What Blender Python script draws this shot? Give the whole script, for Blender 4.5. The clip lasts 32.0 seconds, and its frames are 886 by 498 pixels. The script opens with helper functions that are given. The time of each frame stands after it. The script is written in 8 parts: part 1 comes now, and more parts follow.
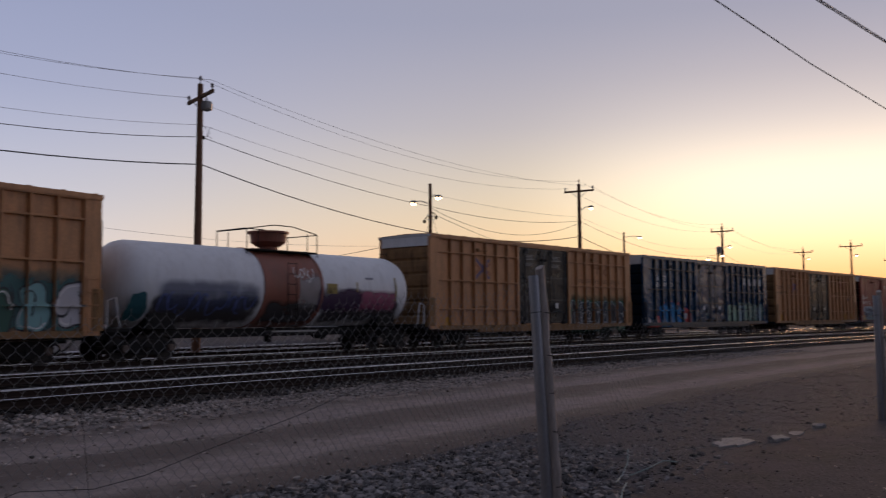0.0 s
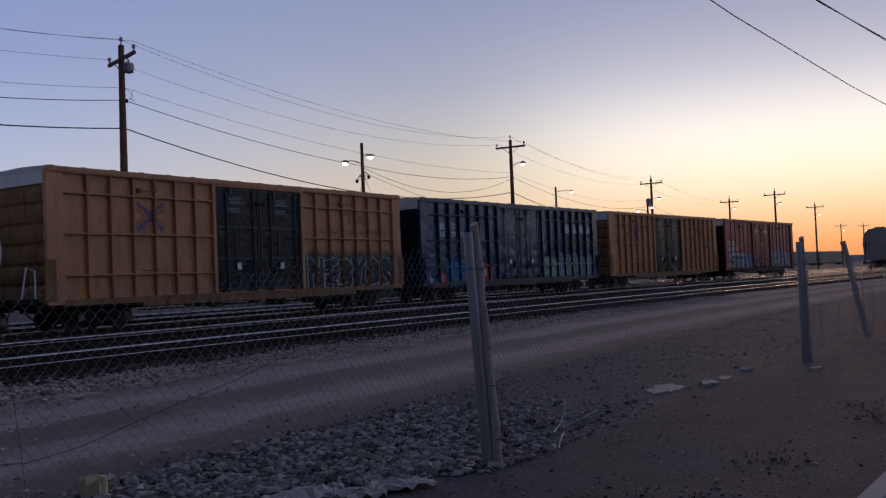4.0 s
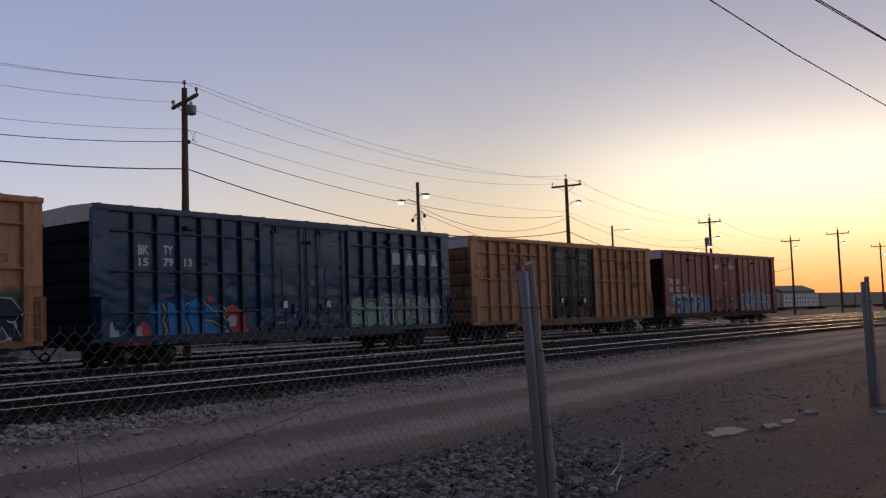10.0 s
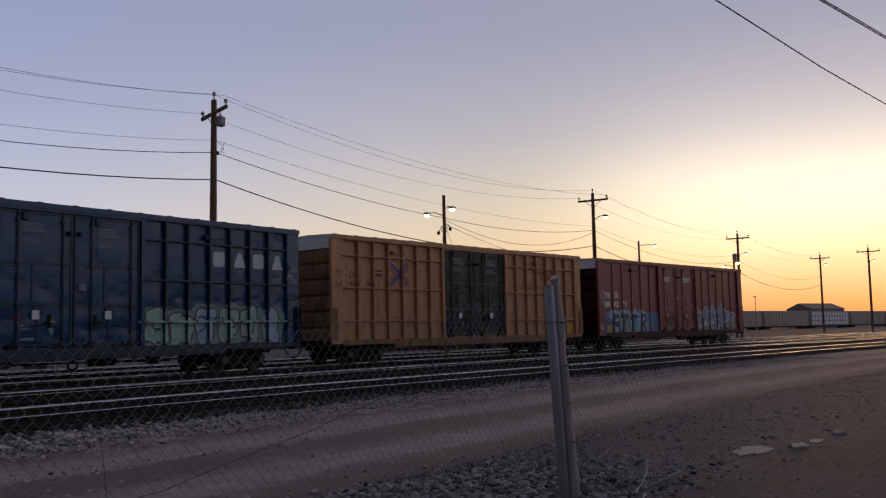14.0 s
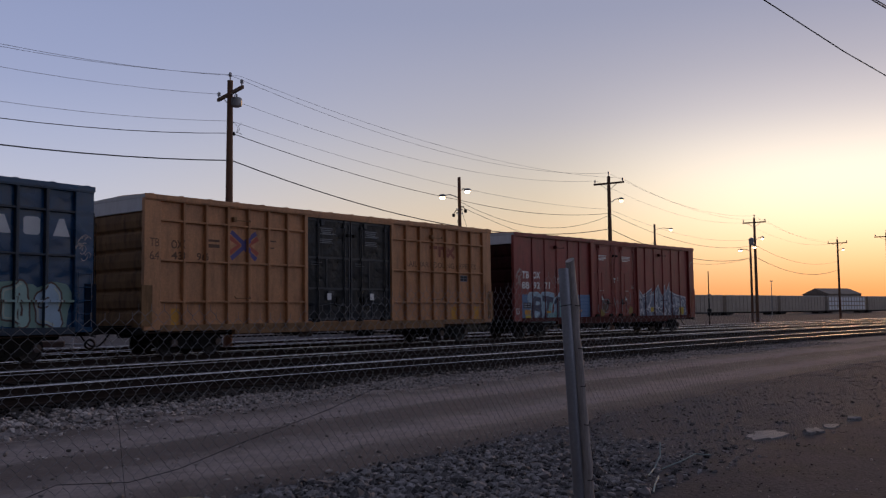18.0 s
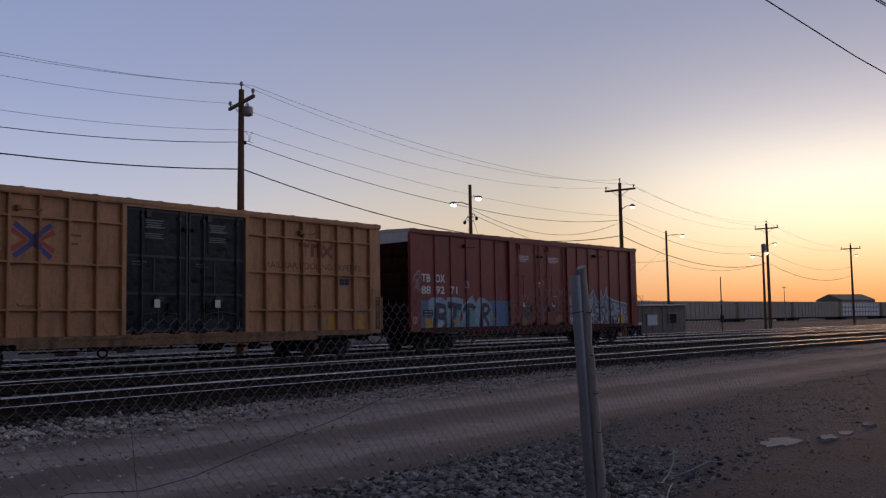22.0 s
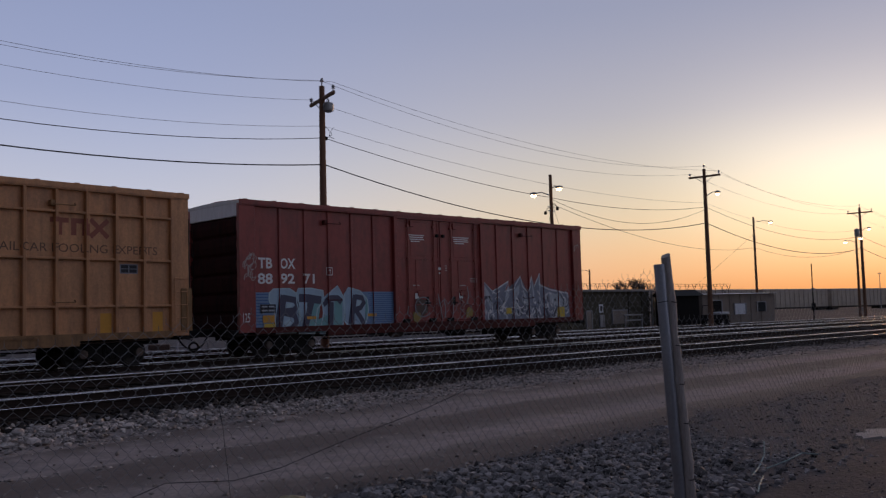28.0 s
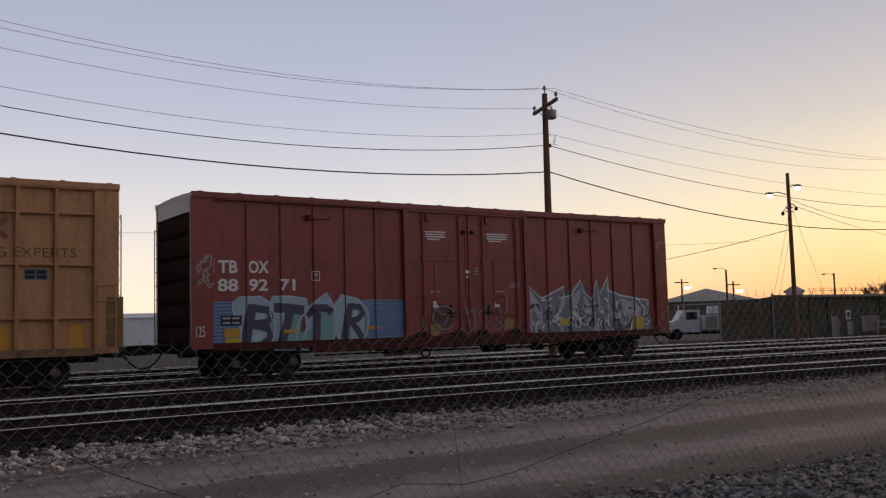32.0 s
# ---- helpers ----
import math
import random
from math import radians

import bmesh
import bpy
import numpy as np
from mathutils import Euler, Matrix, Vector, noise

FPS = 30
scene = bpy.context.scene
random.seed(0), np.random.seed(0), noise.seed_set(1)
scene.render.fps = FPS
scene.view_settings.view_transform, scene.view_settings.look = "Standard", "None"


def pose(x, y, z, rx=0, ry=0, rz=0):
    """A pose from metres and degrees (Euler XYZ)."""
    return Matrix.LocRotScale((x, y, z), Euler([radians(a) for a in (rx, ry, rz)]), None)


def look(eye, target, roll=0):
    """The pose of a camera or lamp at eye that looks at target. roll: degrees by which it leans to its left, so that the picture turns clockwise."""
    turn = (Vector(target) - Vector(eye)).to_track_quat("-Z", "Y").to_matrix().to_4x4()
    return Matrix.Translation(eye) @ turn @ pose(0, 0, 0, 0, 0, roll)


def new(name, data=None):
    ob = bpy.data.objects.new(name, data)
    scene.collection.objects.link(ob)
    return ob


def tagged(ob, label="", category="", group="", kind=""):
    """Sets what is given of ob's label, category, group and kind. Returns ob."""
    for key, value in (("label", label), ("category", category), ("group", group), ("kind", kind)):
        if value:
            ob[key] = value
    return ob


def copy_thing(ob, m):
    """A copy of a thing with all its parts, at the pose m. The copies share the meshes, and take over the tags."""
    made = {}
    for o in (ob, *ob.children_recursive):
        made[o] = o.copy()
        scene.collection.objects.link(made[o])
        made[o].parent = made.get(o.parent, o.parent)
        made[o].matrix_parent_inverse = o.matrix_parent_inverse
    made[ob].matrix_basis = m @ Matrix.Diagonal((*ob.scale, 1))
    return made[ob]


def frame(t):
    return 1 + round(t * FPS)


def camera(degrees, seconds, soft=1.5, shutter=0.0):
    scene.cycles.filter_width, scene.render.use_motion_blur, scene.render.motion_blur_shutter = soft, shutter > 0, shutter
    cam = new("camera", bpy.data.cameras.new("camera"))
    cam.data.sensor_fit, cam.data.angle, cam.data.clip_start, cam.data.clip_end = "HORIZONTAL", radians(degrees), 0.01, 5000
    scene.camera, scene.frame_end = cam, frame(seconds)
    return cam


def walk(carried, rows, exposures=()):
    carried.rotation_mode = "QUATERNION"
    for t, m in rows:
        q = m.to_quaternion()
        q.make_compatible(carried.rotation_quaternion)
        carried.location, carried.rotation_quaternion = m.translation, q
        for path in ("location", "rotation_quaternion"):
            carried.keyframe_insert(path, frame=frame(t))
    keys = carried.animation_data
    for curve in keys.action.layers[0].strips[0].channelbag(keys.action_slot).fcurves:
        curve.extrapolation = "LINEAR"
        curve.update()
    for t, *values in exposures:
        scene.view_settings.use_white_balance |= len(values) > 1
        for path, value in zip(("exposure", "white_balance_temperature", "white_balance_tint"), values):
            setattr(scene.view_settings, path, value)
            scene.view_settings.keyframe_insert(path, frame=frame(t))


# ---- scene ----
# camera: stands by the roadside fence, turned by hand
PATH = [
    (0, -50.00, 4.36, 0.44), (0.5, -55.28, 4.48, 0.90), (1, -57.40, 4.24, 1.45), (1.5, -57.28, 4.35, 1.81),
    (2, -56.90, 4.42, 2.11), (2.5, -57.01, 4.56, 2.11), (3, -56.62, 3.92, 2.22),
    (3.5, -55.72, 3.17, 2.34), (4, -53.92, 1.73, 2.33), (4.5, -53.85, 0.81, 1.95), (6.5, -52.84, 0.29, 0.34),
    (7, -52.23, -0.01, 0.56), (7.5, -52.29, -0.25, 1.12), (8, -51.38, -0.25, 0.90), (8.5, -51.51, 1.08, 1.11),
    (9, -50.94, 2.81, 1.66), (9.5, -51.18, 3.43, 1.75), (10, -50.55, 4.23, 2.02),
    (10.5, -48.32, 4.85, 2.18), (11, -45.36, 5.27, 2.29), (11.5, -43.93, 5.32, 2.36), (12, -43.67, 5.51, 2.27),
    (12.5, -44.71, 5.81, 1.88), (13, -46.10, 5.57, 1.52), (13.5, -47.58, 5.71, 1.32), (14, -49.05, 5.07, 1.22),
    (14.5, -49.46, 4.83, 1.13), (16.5, -47.49, 5.12, 1.26), (17, -47.85, 4.71, 1.15), (17.5, -48.23, 4.54, 0.90),
    (18, -48.17, 3.99, 0.75), (18.5, -48.14, 3.97, 0.80), (19, -47.78, 3.60, 0.80), (19.5, -47.51, 3.46, 0.87),
    (20, -47.54, 3.27, 0.76), (20.5, -47.49, 3.50, 0.69), (21, -47.56, 3.70, 0.72), (21.5, -47.50, 3.82, 0.81),
    (22, -47.47, 4.46, 0.97), (22.5, -47.10, 4.60, 1.15), (23, -47.14, 4.79, 1.30), (23.5, -46.28, 4.70, 1.57),
    (24, -46.03, 4.87, 1.74), (24.5, -45.40, 4.74, 1.89), (25, -45.48, 4.60, 1.93), (25.5, -45.29, 4.48, 1.87),
    (27.5, -44.10, 3.96, 1.35), (28, -42.46, 4.06, 1.59), (28.5, -40.41, 4.58, 1.84), (29, -37.11, 4.46, 2.12),
    (29.5, -34.19, 4.50, 2.35), (30, -32.22, 4.62, 2.00), (30.5, -31.03, 4.61, 2.05), (31, -30.17, 4.71, 1.86),
    (31.5, -29.19, 4.85, 1.92), (32, -28.68, 4.86, 1.59),
]
EYE = (0.0, 0.0, 1.6)
# (seconds, stops, kelvin, tint)
EXPOSURE = [(0.0, 0.2, 6600, 14), (0.6, -0.06, 5900, 14), (1.2, -0.12, 5400, 18), (3.6, -0.14, 5400, 18), (4.3, 0.05, 5600, 13), (6.5, 0.35, 6000, 11), (7.6, 0.58, 6200, 13), (8.3, 0.58, 6200, 13), (9.1, 0.34, 6500, 13), (10.2, 0.2, 6300, 12), (11.0, 0.06, 6000, 13), (12.0, 0.18, 6500, 13), (13.0, 0.2, 6500, 13),
            (17.0, 0.1, 6200, 14), (25.0, 0.05, 6000, 14), (28.0, 0.12, 6200, 13), (29.0, 0.08, 6100, 10), (30.0, 0.46, 7000, 10), (31.0, 0.56, 7300, 8), (32.0, 0.6, 7500, 9)]
cam = camera(50.6, 32.0, soft=1.25, shutter=0.3)
walk(cam, [(t, pose(*EYE, 90 + p, r, w)) for t, w, p, r in PATH], EXPOSURE)

# colours of the evening sky from the horizon up, away from the sun and towards it
SKY_AWAY = [(0.0, (0.86, 0.68, 0.56)), (0.03, (0.78, 0.69, 0.63)), (0.08, (0.55, 0.56, 0.63)), (0.15, (0.345, 0.385, 0.555)), (0.28, (0.235, 0.27, 0.405)), (0.6, (0.26, 0.28, 0.36)), (1.0, (0.28, 0.29, 0.35))]
SKY_GLOW = [(0.0, (0.78, 0.29, 0.09)), (0.025, (0.94, 0.46, 0.17)), (0.055, (0.88, 0.64, 0.33)), (0.09, (0.70, 0.60, 0.43)), (0.13, (0.50, 0.46, 0.45)), (0.2, (0.31, 0.32, 0.41)), (0.6, (0.25, 0.28, 0.37)), (1.0, (0.27, 0.29, 0.36))]
SKY_BLOOM = [(0.0, (0.0, 0.0, 0.0)), (0.02, (0.06, 0.04, 0.01)), (0.05, (0.45, 0.37, 0.23)), (0.085, (0.64, 0.56, 0.43)), (0.12, (0.23, 0.2, 0.16)), (0.16, (0.05, 0.04, 0.03)), (0.22, (0.0, 0.0, 0.0))]
# dusk sky: the sun is just under the horizon, down the line
SUN_AZ = 77.0
world = bpy.data.worlds.new("dusk")
scene.world = world
world.use_nodes = True
wn, wl = world.node_tree.nodes, world.node_tree.links
wn.clear()


def w_math(op, a, b=None, clamp=False):
    node = wn.new("ShaderNodeMath")
    node.operation, node.use_clamp = op, clamp
    for i, v in enumerate((a, b)):
        if v is None:
            continue
        if isinstance(v, (int, float)):
            node.inputs[i].default_value = v
        else:
            wl.new(v, node.inputs[i])
    return node.outputs[0]


def w_ramp(value, stops):
    node = wn.new("ShaderNodeValToRGB")
    e = node.color_ramp.elements
    while len(e) < len(stops):
        e.new(0.5)
    for el, (at, rgb) in zip(e, stops):
        el.position, el.color = at, (*rgb, 1)
    node.color_ramp.interpolation = "B_SPLINE"
    wl.new(value, node.inputs[0])
    return node.outputs[0]


w_co, w_sep = wn.new("ShaderNodeTexCoord"), wn.new("ShaderNodeSeparateXYZ")
wl.new(w_co.outputs["Generated"], w_sep.inputs[0])
w_elev = w_math("MULTIPLY", w_math("ARCSINE", w_sep.outputs[2]), 2 / math.pi, True)
w_flat = w_math("POWER", w_math("ADD", w_math("POWER", w_sep.outputs[0], 2.0), w_math("POWER", w_sep.outputs[1], 2.0)), 0.5)
w_side = w_math("DIVIDE", w_math("ADD", w_math("MULTIPLY", w_sep.outputs[0], math.sin(radians(SUN_AZ))), w_math("MULTIPLY", w_sep.outputs[1], math.cos(radians(SUN_AZ)))), w_math("MAXIMUM", w_flat, 0.001))
w_toward = wn.new("ShaderNodeMapRange")
w_toward.interpolation_type = "SMOOTHSTEP"
w_toward.inputs[1].default_value, w_toward.inputs[2].default_value = 0.58, 1.02
wl.new(w_side, w_toward.inputs[0])
away = w_ramp(w_elev, SKY_AWAY)
glow = w_ramp(w_elev, SKY_GLOW)
w_mix, w_mix2 = wn.new("ShaderNodeMix"), wn.new("ShaderNodeMix")
for node in (w_mix, w_mix2):
    node.data_type = "RGBA"
wl.new(w_toward.outputs[0], w_mix.inputs[0]), wl.new(away, w_mix.inputs[6]), wl.new(glow, w_mix.inputs[7])
sky = wn.new("ShaderNodeTexSky")
sky.sky_type, sky.sun_disc = "NISHITA", False
sky.sun_elevation, sky.sun_rotation = radians(0.5), radians(SUN_AZ)
sky.air_density, sky.dust_density, sky.ozone_density = 1.0, 1.0, 3.0
w_dim = wn.new("ShaderNodeVectorMath")
w_dim.operation = "SCALE"
w_dim.inputs[3].default_value = 0.3
wl.new(sky.outputs[0], w_dim.inputs[0])
w_mix2.inputs[0].default_value = 0.12
w_near = wn.new("ShaderNodeMapRange")
w_near.interpolation_type = "SMOOTHSTEP"
w_near.inputs[1].default_value, w_near.inputs[2].default_value = 0.88, 1.0
wl.new(w_side, w_near.inputs[0])
w_bloom, w_sum = wn.new("ShaderNodeVectorMath"), wn.new("ShaderNodeVectorMath")
w_bloom.operation = "SCALE"
wl.new(w_ramp(w_elev, SKY_BLOOM), w_bloom.inputs[0]), wl.new(w_math("POWER", w_near.outputs[0], 2.2), w_bloom.inputs[3])
wl.new(w_mix.outputs[2], w_sum.inputs[0]), wl.new(w_bloom.outputs[0], w_sum.inputs[1])
# the eastern sky, opposite the sunset, is darker
w_east, w_shade = wn.new("ShaderNodeMapRange"), wn.new("ShaderNodeVectorMath")
w_east.interpolation_type = "SMOOTHSTEP"
w_east.inputs[1].default_value, w_east.inputs[2].default_value, w_east.inputs[3].default_value = -1.0, 0.35, 0.24
w_shade.operation = "SCALE"
wl.new(w_side, w_east.inputs[0]), wl.new(w_sum.outputs[0], w_shade.inputs[0]), wl.new(w_east.outputs[0], w_shade.inputs[3])
wl.new(w_shade.outputs[0], w_mix2.inputs[6]), wl.new(w_dim.outputs[0], w_mix2.inputs[7])
w_out, w_bg = wn.new("ShaderNodeOutputWorld"), wn.new("ShaderNodeBackground")
w_bg.inputs[1].default_value = 1.0
wl.new(w_mix2.outputs[2], w_bg.inputs[0]), wl.new(w_bg.outputs[0], w_out.inputs[0])

sun_data = bpy.data.lights.new("sun", "SUN")
sun_data.energy, sun_data.angle, sun_data.color = 0.9, radians(20), (1.0, 0.55, 0.26)
sun = new("sun", sun_data)
sun.matrix_world = look((0, 0, 0), (-math.sin(radians(SUN_AZ)), -math.cos(radians(SUN_AZ)), -0.08))

# ---- materials ----
def mat(name, base, rough=0.7, metal=0.0, vary=0.25, scale=3.0, grain=40.0, bump=0.2, dist=0.01, streak=None,
        streak_amount=0.5, emit=0.0, stretch=(1, 1, 1), island=0.0, per_object=0.0, spec=0.4, detail=5, streak_map=(1.6, 1.6, 0.35), streak_detail=8):
    """A procedural surface: two scales of noise in colour and relief, with streaks of dirt where asked."""
    m = bpy.data.materials.new(name)
    m.use_nodes = True
    nt = m.node_tree
    n, l = nt.nodes, nt.links
    b = n["Principled BSDF"]
    b.inputs["Roughness"].default_value, b.inputs["Metallic"].default_value = rough, metal
    b.inputs["Specular IOR Level"].default_value = spec
    co, mp = n.new("ShaderNodeTexCoord"), n.new("ShaderNodeMapping")
    mp.inputs["Scale"].default_value = stretch
    l.new(co.outputs["Object"], mp.inputs[0])
    big, fine = n.new("ShaderNodeTexNoise"), n.new("ShaderNodeTexNoise")
    big.inputs["Scale"].default_value, big.inputs["Detail"].default_value = scale, detail
    fine.inputs["Scale"].default_value, fine.inputs["Detail"].default_value = grain, min(3, detail)
    l.new(mp.outputs[0], big.inputs[0]), l.new(mp.outputs[0], fine.inputs[0])
    add = n.new("ShaderNodeMath")
    add.operation = "ADD"
    l.new(big.outputs[0], add.inputs[0]), l.new(fine.outputs[0], add.inputs[1])
    mr = n.new("ShaderNodeMapRange")
    mr.inputs[1].default_value, mr.inputs[2].default_value = 0.6, 1.4
    mr.inputs[3].default_value, mr.inputs[4].default_value = 1 - vary, 1 + vary
    l.new(add.outputs[0], mr.inputs[0])
    value = mr.outputs[0]
    for amount, node, out in ((island, "ShaderNodeNewGeometry", "Random Per Island"), (per_object, "ShaderNodeObjectInfo", "Random")):
        if amount:
            g, r2, mu = n.new(node), n.new("ShaderNodeMapRange"), n.new("ShaderNodeMath")
            r2.inputs[3].default_value, r2.inputs[4].default_value = 1 - amount, 1 + amount
            mu.operation = "MULTIPLY"
            l.new(g.outputs[out], r2.inputs[0]), l.new(r2.outputs[0], mu.inputs[0]), l.new(value, mu.inputs[1])
            value = mu.outputs[0]
    tint = n.new("ShaderNodeVectorMath")
    tint.operation = "SCALE"
    tint.inputs[0].default_value = base[:3]
    l.new(value, tint.inputs[3])
    colour = tint.outputs[0]
    if streak:
        sm, sn, sr, mx = n.new("ShaderNodeMapping"), n.new("ShaderNodeTexNoise"), n.new("ShaderNodeMapRange"), n.new("ShaderNodeMix")
        sm.inputs["Scale"].default_value = streak_map
        sn.inputs["Scale"].default_value, sn.inputs["Detail"].default_value = 2.2, streak_detail
        sn.inputs["Roughness"].default_value = 0.68
        sr.inputs[1].default_value, sr.inputs[2].default_value, sr.inputs[4].default_value = 0.46, 0.72, streak_amount
        mx.data_type = "RGBA"
        l.new(co.outputs["Object"], sm.inputs[0]), l.new(sm.outputs[0], sn.inputs[0]), l.new(sn.outputs[0], sr.inputs[0])
        l.new(sr.outputs[0], mx.inputs[0]), l.new(colour, mx.inputs[6])
        mx.inputs[7].default_value = (*streak, 1)
        colour = mx.outputs[2]
    l.new(colour, b.inputs["Base Color"])
    if bump:
        bp = n.new("ShaderNodeBump")
        bp.inputs["Strength"].default_value, bp.inputs["Distance"].default_value = bump, dist
        l.new(add.outputs[0], bp.inputs["Height"]), l.new(bp.outputs[0], b.inputs["Normal"])
    rr = n.new("ShaderNodeMapRange")
    rr.inputs[1].default_value, rr.inputs[2].default_value = 0.6, 1.4
    rr.inputs[3].default_value, rr.inputs[4].default_value = max(0.02, rough - 0.12), min(1, rough + 0.12)
    l.new(add.outputs[0], rr.inputs[0]), l.new(rr.outputs[0], b.inputs["Roughness"])
    if emit:
        b.inputs["Emission Color"].default_value, b.inputs["Emission Strength"].default_value = (*base[:3], 1), emit
    return m


